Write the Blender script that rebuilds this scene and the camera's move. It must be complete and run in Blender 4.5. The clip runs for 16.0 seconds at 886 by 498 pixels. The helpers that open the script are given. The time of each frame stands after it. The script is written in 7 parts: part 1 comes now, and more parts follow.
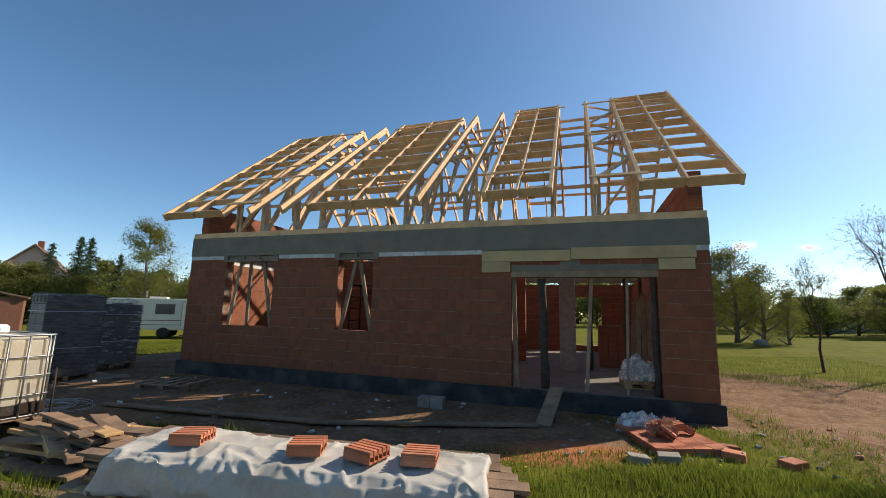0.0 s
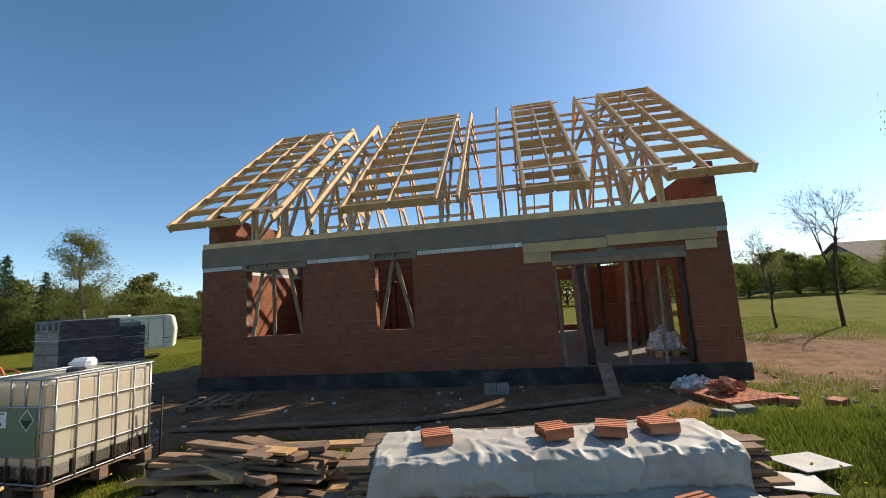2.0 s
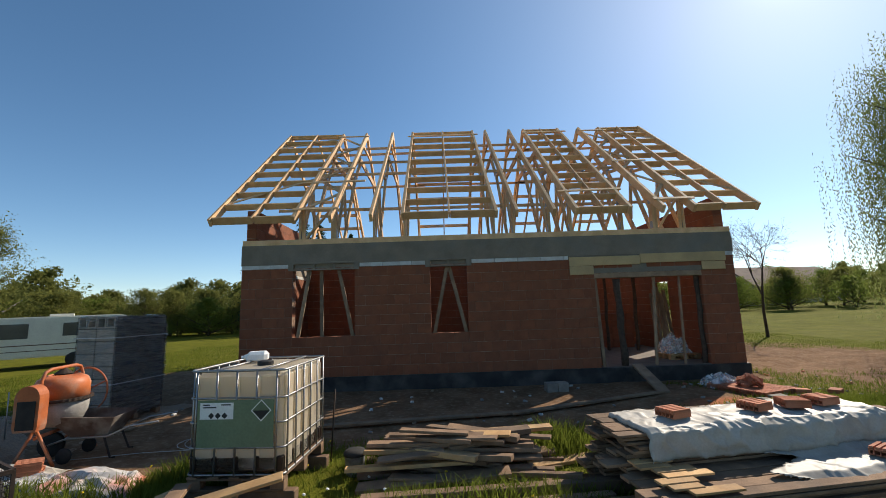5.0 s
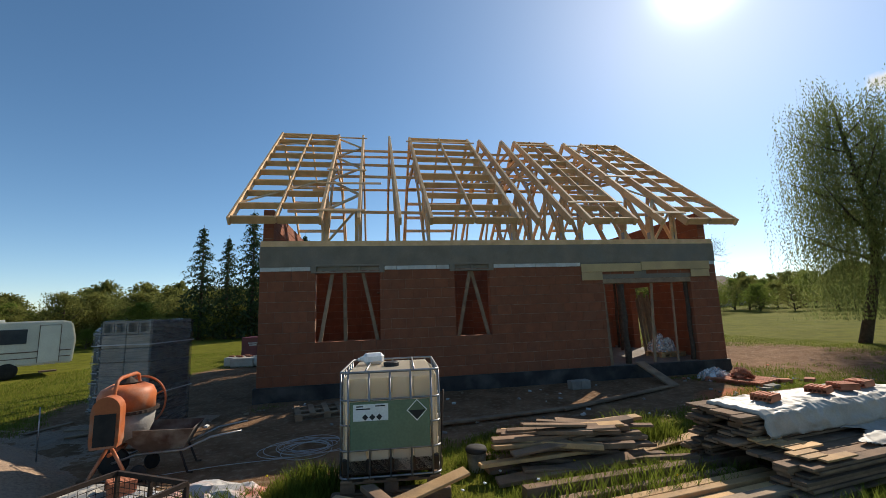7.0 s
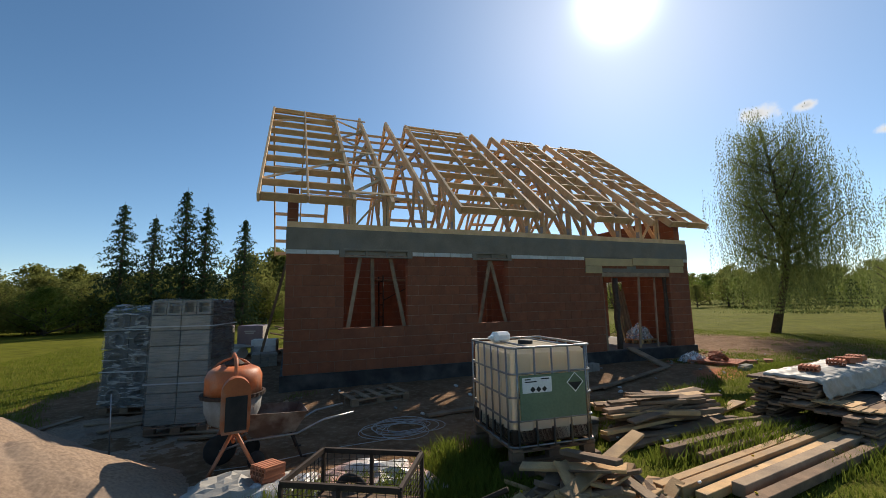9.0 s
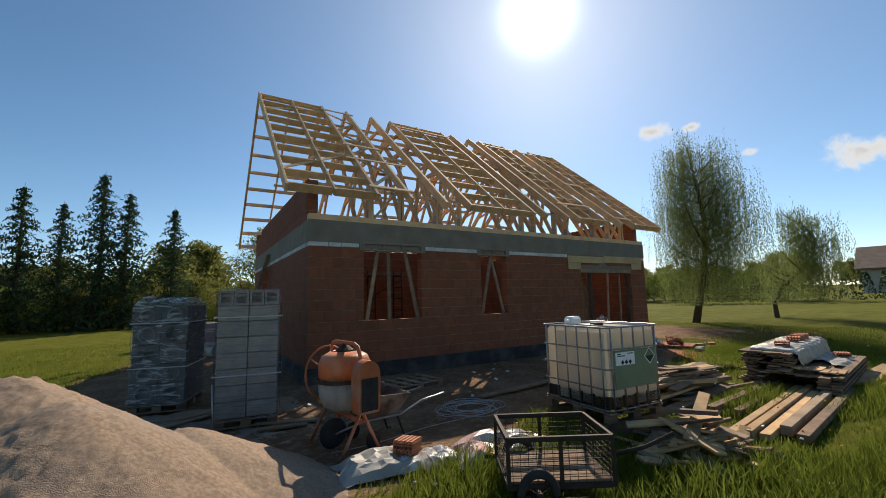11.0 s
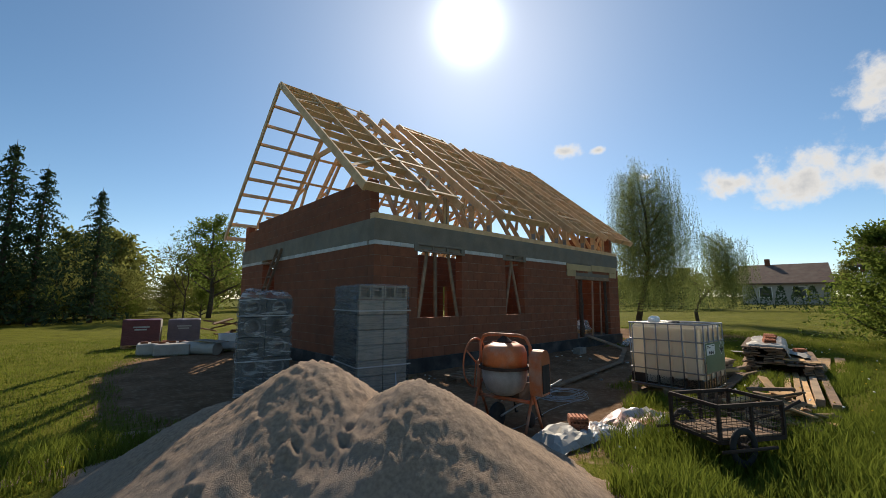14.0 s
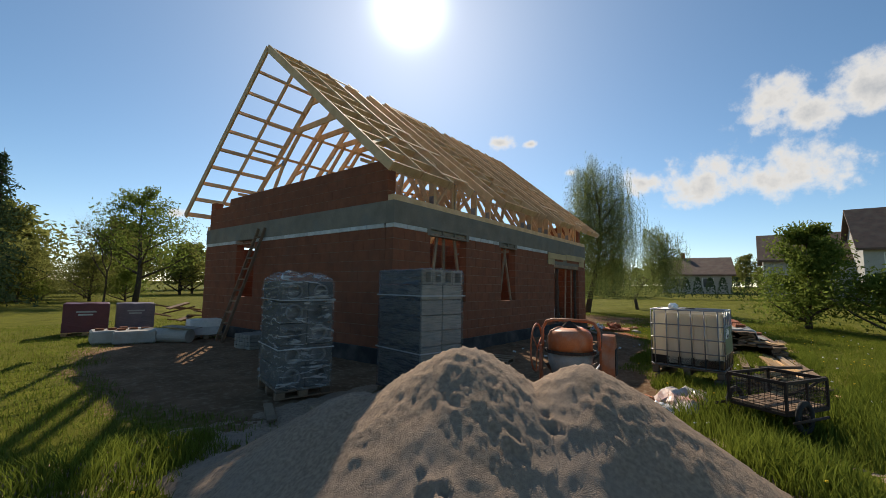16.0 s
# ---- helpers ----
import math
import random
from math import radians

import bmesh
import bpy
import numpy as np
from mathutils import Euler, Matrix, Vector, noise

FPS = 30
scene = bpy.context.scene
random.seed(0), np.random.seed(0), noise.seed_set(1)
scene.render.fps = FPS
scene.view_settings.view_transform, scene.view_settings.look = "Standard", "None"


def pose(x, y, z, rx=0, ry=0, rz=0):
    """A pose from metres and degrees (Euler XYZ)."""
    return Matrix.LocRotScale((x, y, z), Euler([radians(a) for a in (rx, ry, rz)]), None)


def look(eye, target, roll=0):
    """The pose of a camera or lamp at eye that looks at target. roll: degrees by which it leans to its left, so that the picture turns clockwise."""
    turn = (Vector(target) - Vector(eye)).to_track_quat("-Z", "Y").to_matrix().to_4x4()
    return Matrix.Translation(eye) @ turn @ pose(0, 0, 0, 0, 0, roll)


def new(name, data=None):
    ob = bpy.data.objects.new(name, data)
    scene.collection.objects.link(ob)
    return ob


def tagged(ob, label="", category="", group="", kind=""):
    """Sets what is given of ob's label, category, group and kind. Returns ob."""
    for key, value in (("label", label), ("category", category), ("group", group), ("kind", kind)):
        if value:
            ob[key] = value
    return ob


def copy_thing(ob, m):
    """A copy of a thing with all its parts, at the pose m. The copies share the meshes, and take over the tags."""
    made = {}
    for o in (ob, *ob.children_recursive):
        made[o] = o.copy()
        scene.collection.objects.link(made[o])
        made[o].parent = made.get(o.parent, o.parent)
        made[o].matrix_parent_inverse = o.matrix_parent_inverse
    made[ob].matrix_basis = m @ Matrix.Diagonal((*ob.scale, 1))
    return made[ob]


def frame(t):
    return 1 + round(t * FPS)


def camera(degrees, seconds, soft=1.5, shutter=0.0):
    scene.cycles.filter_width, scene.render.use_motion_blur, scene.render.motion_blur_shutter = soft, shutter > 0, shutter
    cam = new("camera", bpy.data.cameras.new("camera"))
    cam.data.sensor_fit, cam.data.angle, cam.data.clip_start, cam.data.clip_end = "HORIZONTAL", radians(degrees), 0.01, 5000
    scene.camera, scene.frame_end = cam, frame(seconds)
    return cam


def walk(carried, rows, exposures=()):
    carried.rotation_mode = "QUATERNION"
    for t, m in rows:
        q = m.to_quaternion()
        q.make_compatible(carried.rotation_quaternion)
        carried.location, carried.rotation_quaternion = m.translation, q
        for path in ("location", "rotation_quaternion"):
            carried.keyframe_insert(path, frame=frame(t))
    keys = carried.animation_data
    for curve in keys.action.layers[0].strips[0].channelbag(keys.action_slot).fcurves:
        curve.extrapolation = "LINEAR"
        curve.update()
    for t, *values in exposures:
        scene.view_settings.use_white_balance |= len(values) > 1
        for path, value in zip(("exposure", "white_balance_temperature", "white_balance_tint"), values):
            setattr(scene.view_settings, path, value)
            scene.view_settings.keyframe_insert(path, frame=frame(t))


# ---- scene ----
cam = camera(95.3, 16.0, soft=0.7)
PATH = [
    (0, (10.464, -8.594, 1.846), (9.833, -6.721, 2.151), 1.48),
    (0.5, (10.016, -8.866, 1.912), (9.433, -6.970, 2.167), 0.83),
    (1, (9.488, -9.063, 1.960), (8.955, -7.147, 2.176), -0.55),
    (1.5, (8.953, -9.303, 1.949), (8.487, -7.372, 2.176), -1.80),
    (2, (8.305, -9.500, 1.945), (7.955, -7.547, 2.203), -3.45),
    (2.5, (7.665, -9.677, 1.974), (7.369, -7.714, 2.218), -4.32),
    (3, (7.030, -9.921, 2.034), (6.770, -7.954, 2.287), -3.92),
    (3.5, (6.371, -10.055, 2.026), (6.154, -8.085, 2.298), -3.67),
    (4, (5.864, -10.167, 1.925), (5.719, -8.194, 2.224), -2.92),
    (6.3, (3.791, -10.645, 2.084), (4.022, -8.677, 2.352), -0.95),
    (6.5, (3.500, -10.628, 2.040), (3.759, -8.665, 2.323), -0.87),
    (7, (2.745, -10.469, 2.009), (3.086, -8.521, 2.310), -2.03),
    (7.5, (1.996, -10.352, 1.978), (2.421, -8.420, 2.274), -1.99),
    (8, (1.301, -10.199, 1.942), (1.805, -8.285, 2.234), -0.95),
    (8.5, (0.715, -10.037, 1.930), (1.298, -8.146, 2.213), -1.02),
    (9, (0.116, -9.938, 1.907), (0.818, -8.084, 2.169), -1.12),
    (9.2, (-0.095, -9.904, 1.895), (0.665, -8.072, 2.156), -1.07),
    (11.5, (-2.612, -9.109, 1.778), (-1.526, -7.448, 2.026), -1.68),
    (12, (-3.013, -8.822, 1.740), (-1.861, -7.209, 2.004), -1.94),
    (12.5, (-3.543, -8.709, 1.776), (-2.296, -7.171, 2.060), -1.91),
    (13, (-3.985, -8.563, 1.827), (-2.660, -7.092, 2.112), -1.69),
    (13.5, (-4.561, -8.257, 1.803), (-3.218, -6.801, 2.081), -1.38),
    (14, (-5.164, -7.980, 1.788), (-3.819, -6.521, 2.039), 0.08),
    (14.5, (-5.566, -7.529, 1.709), (-4.156, -6.131, 1.948), 0.24),
    (15, (-5.917, -7.213, 1.642), (-4.443, -5.877, 1.844), 0.56),
    (15.5, (-6.234, -6.885, 1.661), (-4.699, -5.617, 1.851), 1.32),
    (16, (-6.440, -6.447, 1.765), (-4.869, -5.223, 1.950), 0.85),
]
walk(cam, [(t, look(eye, target, roll)) for t, eye, target, roll in PATH], exposures=[(0.0, 0.54, 6950, 11), (1.0, 0.62, 6950, 11), (3.0, 0.54, 6950, 11), (4.0, 0.46, 6950, 11), (9.0, 0.27, 7020, 11), (12.0, 0.23, 7180, 11), (16.0, 0.22, 7280, 11)])

# ---- light ----
SUN_AZ, SUN_EL = 43.5, 36.0   # degrees, counted from +x, above the horizon
world = bpy.data.worlds.new("sky")
scene.world = world
world.use_nodes = True
CLOUDS = [(-2.7, 13.4, 0.115), (5, 13.2, 0.10), (11, 13.4, 0.06), (-5, 18.3, 0.075), (-10, 19.4, 0.09), (-17, 17, 0.11), (-28, 14, 0.12), (29.8, 20.0, 0.034), (-3, 20.5, 0.09), (25.5, 19.6, 0.018), (71.6, 8.2, 0.024), (66, 7.6, 0.02), (20, 15.5, 0.02)]


def toward(az, el):
    return (math.cos(radians(az)) * math.cos(radians(el)), math.sin(radians(az)) * math.cos(radians(el)), math.sin(radians(el)))


def build_sky(w):
    """Clear blue spring sky with a few cumulus clouds."""
    nt = w.node_tree
    N, L = nt.nodes, nt.links
    N.clear()

    def math_node(op, a, b, c=None):
        n = N.new("ShaderNodeMath")
        n.operation = op
        for i, v in enumerate((a, b) if c is None else (a, b, c)):
            if isinstance(v, (int, float)):
                n.inputs[i].default_value = v
            else:
                L.new(v, n.inputs[i])
        return n.outputs[0]

    sky = N.new("ShaderNodeTexSky")
    sky.sky_type = "NISHITA"
    sky.sun_disc = False
    sky.sun_elevation = radians(SUN_EL)
    sky.sun_rotation = radians(90 - SUN_AZ)
    sky.air_density, sky.dust_density, sky.ozone_density = 0.75, 0.15, 2.2
    tc = N.new("ShaderNodeTexCoord")
    near = None
    for az, el, r in CLOUDS:
        s = N.new("ShaderNodeVectorMath")
        s.operation = "SUBTRACT"
        L.new(tc.outputs["Generated"], s.inputs[0])
        s.inputs[1].default_value = toward(az, el)
        k = N.new("ShaderNodeVectorMath")
        k.operation = "MULTIPLY"
        L.new(s.outputs[0], k.inputs[0])
        k.inputs[1].default_value = (1, 1, 2.0)
        ln = N.new("ShaderNodeVectorMath")
        ln.operation = "LENGTH"
        L.new(k.outputs[0], ln.inputs[0])
        v = math_node("SUBTRACT", 1.0, math_node("DIVIDE", ln.outputs["Value"], r))
        near = v if near is None else math_node("MAXIMUM", near, v)
    n1 = N.new("ShaderNodeTexNoise")
    n1.inputs["Scale"].default_value, n1.inputs["Detail"].default_value, n1.inputs["Roughness"].default_value = 16.0, 9.0, 0.6
    L.new(tc.outputs["Generated"], n1.inputs["Vector"])
    dens = math_node("ADD", near, math_node("MULTIPLY", math_node("SUBTRACT", n1.outputs["Fac"], 0.5), 3.0))
    cover = N.new("ShaderNodeMapRange")
    cover.interpolation_type = "SMOOTHSTEP"
    cover.inputs["From Min"].default_value, cover.inputs["From Max"].default_value = -0.05, 0.75
    L.new(dens, cover.inputs["Value"])
    shade = N.new("ShaderNodeMapRange")
    shade.inputs["From Min"].default_value, shade.inputs["From Max"].default_value = 0.3, 1.3
    L.new(dens, shade.inputs["Value"])
    tone = N.new("ShaderNodeMix")
    tone.data_type = "RGBA"
    L.new(shade.outputs[0], tone.inputs["Factor"])
    tone.inputs["A"].default_value, tone.inputs["B"].default_value = (6.5, 6.65, 6.8, 1), (3.5, 3.9, 4.5, 1)
    hs = N.new("ShaderNodeHueSaturation")
    hs.inputs["Saturation"].default_value = 1.15
    hs.inputs["Hue"].default_value = 0.494
    L.new(sky.outputs[0], hs.inputs["Color"])
    # the bright aureole close round the sun; the broadest power paints in lens haze
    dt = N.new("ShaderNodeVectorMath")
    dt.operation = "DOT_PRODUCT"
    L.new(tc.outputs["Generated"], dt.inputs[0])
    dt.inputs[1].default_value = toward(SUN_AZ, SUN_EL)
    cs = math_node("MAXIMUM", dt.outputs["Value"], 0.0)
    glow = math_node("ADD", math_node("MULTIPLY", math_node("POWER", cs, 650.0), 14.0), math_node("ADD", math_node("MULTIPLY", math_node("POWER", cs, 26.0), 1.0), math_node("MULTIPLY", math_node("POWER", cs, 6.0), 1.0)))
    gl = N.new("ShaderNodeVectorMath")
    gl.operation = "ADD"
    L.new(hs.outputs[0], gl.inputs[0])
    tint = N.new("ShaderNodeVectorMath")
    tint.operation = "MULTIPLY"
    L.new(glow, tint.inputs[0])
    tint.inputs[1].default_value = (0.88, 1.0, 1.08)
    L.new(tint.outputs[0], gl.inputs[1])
    mix = N.new("ShaderNodeMix")
    mix.data_type = "RGBA"
    L.new(cover.outputs[0], mix.inputs["Factor"])
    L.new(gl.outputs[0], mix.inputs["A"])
    L.new(tone.outputs["Result"], mix.inputs["B"])
    bg = N.new("ShaderNodeBackground")
    bg.inputs["Strength"].default_value = 0.114
    out = N.new("ShaderNodeOutputWorld")
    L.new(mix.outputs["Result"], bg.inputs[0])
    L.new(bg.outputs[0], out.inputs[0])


build_sky(world)
sun = new("sun", bpy.data.lights.new("sun", "SUN"))
sun.data.energy, sun.data.angle, sun.data.color = 4.6, radians(0.55), (1.0, 0.93, 0.82)
sun.matrix_world = look(Vector(toward(SUN_AZ, SUN_EL)) * 60, (0, 0, 0))

# ---- materials ----
def material(name, c1, c2, scale=6.0, rough=0.8, bump=0.15, fine=60.0, metal=0.0, spread=0.12, stretch=(1, 1, 1), stain=None, stain_scale=1.5, stain_amount=0.5, spec=0.3):
    """Two colours mixed by coarse noise, fine grain over both, a shade of its own for each piece, an optional stain."""
    m = bpy.data.materials.new(name)
    m.use_nodes = True
    nt = m.node_tree
    N, L = nt.nodes, nt.links
    b = N["Principled BSDF"]
    tc = N.new("ShaderNodeTexCoord")
    mp = N.new("ShaderNodeMapping")
    mp.inputs["Scale"].default_value = stretch
    L.new(tc.outputs["Object"], mp.inputs[0])
    info = N.new("ShaderNodeObjectInfo")
    off = N.new("ShaderNodeVectorMath")
    off.operation = "MULTIPLY_ADD"
    comb = N.new("ShaderNodeCombineXYZ")
    for i in range(3):
        L.new(info.outputs["Random"], comb.inputs[i])
    off.inputs[1].default_value = (37.0, 53.0, 71.0)
    L.new(comb.outputs[0], off.inputs[0])
    L.new(mp.outputs[0], off.inputs[2])
    n1 = N.new("ShaderNodeTexNoise")
    n1.inputs["Scale"].default_value = scale
    n1.inputs["Detail"].default_value = 5
    n2 = N.new("ShaderNodeTexNoise")
    n2.inputs["Scale"].default_value = fine
    n2.inputs["Detail"].default_value = 3
    for n in (n1, n2):
        L.new(off.outputs[0], n.inputs["Vector"])
    ramp = N.new("ShaderNodeMapRange")
    ramp.inputs["From Min"].default_value, ramp.inputs["From Max"].default_value = 0.32, 0.68
    L.new(n1.outputs["Fac"], ramp.inputs["Value"])
    mix = N.new("ShaderNodeMix")
    mix.data_type = "RGBA"
    L.new(ramp.outputs[0], mix.inputs["Factor"])
    mix.inputs["A"].default_value, mix.inputs["B"].default_value = (*c1, 1), (*c2, 1)
    col = mix.outputs["Result"]
    if stain:
        n3 = N.new("ShaderNodeTexNoise")
        n3.inputs["Scale"].default_value = stain_scale
        n3.inputs["Detail"].default_value = 7
        L.new(off.outputs[0], n3.inputs["Vector"])
        r3 = N.new("ShaderNodeMapRange")
        r3.inputs["From Min"].default_value, r3.inputs["From Max"].default_value = 0.48, 0.66
        r3.inputs["To Max"].default_value = stain_amount
        L.new(n3.outputs["Fac"], r3.inputs["Value"])
        m3 = N.new("ShaderNodeMix")
        m3.data_type = "RGBA"
        L.new(r3.outputs[0], m3.inputs["Factor"])
        L.new(col, m3.inputs["A"])
        m3.inputs["B"].default_value = (*stain, 1)
        col = m3.outputs["Result"]
    hsv = N.new("ShaderNodeHueSaturation")
    val = N.new("ShaderNodeMath")
    val.operation = "MULTIPLY_ADD"
    add = N.new("ShaderNodeMath")
    add.operation = "ADD"
    L.new(info.outputs["Random"], add.inputs[0])
    geo = N.new("ShaderNodeNewGeometry")
    L.new(geo.outputs["Random Per Island"], add.inputs[1])
    fr = N.new("ShaderNodeMath")
    fr.operation = "FRACT"
    L.new(add.outputs[0], fr.inputs[0])
    L.new(fr.outputs[0], val.inputs[0])
    val.inputs[1].default_value, val.inputs[2].default_value = 2 * spread, 1 - spread
    grain = N.new("ShaderNodeMath")
    grain.operation = "MULTIPLY_ADD"
    L.new(n2.outputs["Fac"], grain.inputs[0])
    grain.inputs[1].default_value, grain.inputs[2].default_value = 0.36, 0.82
    mul = N.new("ShaderNodeMath")
    mul.operation = "MULTIPLY"
    L.new(val.outputs[0], mul.inputs[0])
    L.new(grain.outputs[0], mul.inputs[1])
    L.new(mul.outputs[0], hsv.inputs["Value"])
    L.new(col, hsv.inputs["Color"])
    L.new(hsv.outputs[0], b.inputs["Base Color"])
    b.inputs["Roughness"].default_value, b.inputs["Metallic"].default_value = rough, metal
    b.inputs["Specular IOR Level"].default_value = spec
    if bump:
        bn = N.new("ShaderNodeBump")
        bn.inputs["Strength"].default_value, bn.inputs["Distance"].default_value = bump, 0.02
        L.new(n2.outputs["Fac"], bn.inputs["Height"])
        L.new(bn.outputs[0], b.inputs["Normal"])
    return m


M_BRICK = material("fired_clay", (0.265, 0.092, 0.044), (0.205, 0.068, 0.034), 4, 0.85, 0.25, 70, spread=0.075, stain=(0.19, 0.085, 0.05), stain_scale=1.6, stain_amount=0.4)
M_MORTAR = material("mortar", (0.34, 0.23, 0.16), (0.17, 0.09, 0.056), 8, 0.95, 0.3, 60)
M_CONCRETE = material("concrete", (0.262, 0.222, 0.168), (0.195, 0.165, 0.126), 2.5, 0.9, 0.25, 45, stain=(0.2, 0.2, 0.18), stain_amount=0.5)
M_WHITE_BLOCK = material("aerated_concrete", (0.66, 0.65, 0.61), (0.55, 0.54, 0.5), 6, 0.95, 0.25, 80, stain=(0.4, 0.37, 0.33), stain_amount=0.4)
M_BITUMEN = material("bitumen_coat", (0.022, 0.021, 0.021), (0.042, 0.04, 0.038), 4, 0.7, 0.3, 40, stain=(0.16, 0.14, 0.12), stain_amount=0.5)
M_TIMBER = material("fresh_spruce", (0.74, 0.49, 0.27), (0.62, 0.38, 0.19), 4, 0.7, 0.12, 55, stretch=(1, 1, 1), spread=0.14, stain=(0.36, 0.21, 0.1), stain_scale=2.5, stain_amount=0.3)
M_TIMBER_GREY = material("weathered_wood", (0.34, 0.235, 0.145), (0.22, 0.15, 0.095), 5, 0.85, 0.25, 50, spread=0.25, stain=(0.14, 0.1, 0.07), stain_amount=0.45)
M_BARK = material("bark", (0.1, 0.075, 0.055), (0.055, 0.042, 0.032), 12, 0.95, 0.8, 40)
M_SOIL = material("trodden_soil", (0.16, 0.11, 0.075), (0.1, 0.07, 0.05), 1.2, 0.95, 0.5, 18, stain=(0.25, 0.18, 0.12), stain_scale=0.5, stain_amount=0.6)
M_SAND = material("sand", (0.36, 0.25, 0.168), (0.21, 0.145, 0.1), 30.0, 0.95, 0.55, 120, stain=(0.26, 0.2, 0.155), stain_scale=1.2, stain_amount=0.6)
M_GALV = material("galvanised_steel", (0.36, 0.36, 0.36), (0.25, 0.25, 0.25), 8, 0.42, 0.05, 60, metal=0.85)
M_GREEN_PLATE = material("green_plate", (0.15, 0.2, 0.12), (0.12, 0.165, 0.1), 3, 0.5, 0.03, 40)
M_ORANGE = material("orange_paint", (0.5, 0.145, 0.05), (0.4, 0.11, 0.04), 6, 0.5, 0.08, 50, stain=(0.36, 0.28, 0.22), stain_scale=4, stain_amount=0.5)
M_CEMENT = material("cement_crust", (0.3, 0.285, 0.26), (0.22, 0.205, 0.19), 8, 0.95, 0.4, 50)
M_RUBBER = material("rubber", (0.02, 0.02, 0.02), (0.035, 0.033, 0.03), 8, 0.8, 0.1, 50)
M_RUST = material("rusty_steel", (0.06, 0.04, 0.03), (0.035, 0.025, 0.02), 10, 0.75, 0.2, 60, metal=0.3)
M_TARP = material("white_tarpaulin", (0.43, 0.4, 0.35), (0.36, 0.33, 0.285), 2.5, 0.55, 0.05, 40, stain=(0.3, 0.26, 0.21), stain_scale=2.5, stain_amount=0.4)
M_FLOOR = material("screed", (0.19, 0.155, 0.125), (0.14, 0.115, 0.09), 3, 0.9, 0.2, 40)

# ---- building helpers ----
def part(name, bm, mat, parent=None, label="", smooth=False):
    """Links a bmesh as one mesh object, under a thing where a parent is given."""
    me = bpy.data.meshes.new(name)
    bm.to_mesh(me)
    bm.free()
    for m in (mat if isinstance(mat, (list, tuple)) else [mat]):
        me.materials.append(m)
    if smooth:
        me.shade_smooth()
    ob = new(name, me)
    if parent is not None:
        ob.parent = parent
    if label:
        ob["label"] = label
    return ob


def thing(name, label, category, at=(0, 0, 0), turn=0, group="", kind=""):
    ob = new(name)
    ob.empty_display_size = 0.2
    ob.matrix_basis = pose(*at, 0, 0, turn)
    return tagged(ob, label, category, group, kind)


def box(bm, x0, y0, z0, x1, y1, z1, bevel=0.0, m=None):
    vs = [bm.verts.new(c) for c in ((x0, y0, z0), (x1, y0, z0), (x1, y1, z0), (x0, y1, z0), (x0, y0, z1), (x1, y0, z1), (x1, y1, z1), (x0, y1, z1))]
    fs = [bm.faces.new([vs[i] for i in q]) for q in ((3, 2, 1, 0), (4, 5, 6, 7), (0, 1, 5, 4), (1, 2, 6, 5), (2, 3, 7, 6), (3, 0, 4, 7))]
    if bevel:
        es = list({e for f in fs for e in f.edges})
        r = bmesh.ops.bevel(bm, geom=es, offset=bevel, segments=1, affect="EDGES", profile=0.5)
        vs = list({v for v in r["verts"]} | {v for v in vs if v.is_valid})
    if m is not None:
        for v in vs:
            if v.is_valid:
                v.co = m @ v.co
    return vs


def beam(bm, p, q, w, h, up=(0, 0, 1), bevel=0.0):
    """A bar from p to q, w wide across and h high along up."""
    p, q = Vector(p), Vector(q)
    d = q - p
    n = d.length
    d.normalize()
    u = Vector(up)
    s = d.cross(u)
    if s.length < 1e-4:
        s = d.cross(Vector((1, 0, 0)))
    s.normalize()
    u = s.cross(d)
    m = Matrix((s, d, u)).transposed().to_4x4()
    m.translation = p
    return box(bm, -w / 2, 0, -h / 2, w / 2, n, h / 2, bevel, m)


def tube(bm, points, r, n=8, cap=True, taper=None):
    """A round bar along points."""
    pts = [Vector(p) for p in points]
    rings = []
    side = None
    for i, p in enumerate(pts):
        d = (pts[min(i + 1, len(pts) - 1)] - pts[max(i - 1, 0)]).normalized()
        if side is None:
            side = d.orthogonal().normalized()
        else:
            side = (side - d * side.dot(d)).normalized()
        o = d.cross(side)
        rr = r if taper is None else taper[i]
        rings.append([bm.verts.new(p + rr * (math.cos(2 * math.pi * k / n) * side + math.sin(2 * math.pi * k / n) * o)) for k in range(n)])
    for a, b in zip(rings, rings[1:]):
        for k in range(n):
            bm.faces.new((a[k], a[(k + 1) % n], b[(k + 1) % n], b[k]))
    if cap:
        bm.faces.new(rings[0][::-1])
        bm.faces.new(rings[-1])
    return rings


def lathe(bm, profile, n=24, m=None):
    """A turned body from (radius, height) pairs."""
    rings = []
    for r, z in profile:
        rings.append([bm.verts.new((r * math.cos(2 * math.pi * k / n), r * math.sin(2 * math.pi * k / n), z)) for k in range(n)])
    for a, b in zip(rings, rings[1:]):
        for k in range(n):
            bm.faces.new((a[k], a[(k + 1) % n], b[(k + 1) % n], b[k]))
    bm.faces.new(rings[0][::-1])
    bm.faces.new(rings[-1])
    if m is not None:
        for ring in rings:
            for v in ring:
                v.co = m @ v.co
    return rings


def fbm(x, y, s, seed=0.0):
    return noise.fractal(Vector((x * s, y * s, seed)), 1.0, 2.0, 4)


rng = random.Random(7)

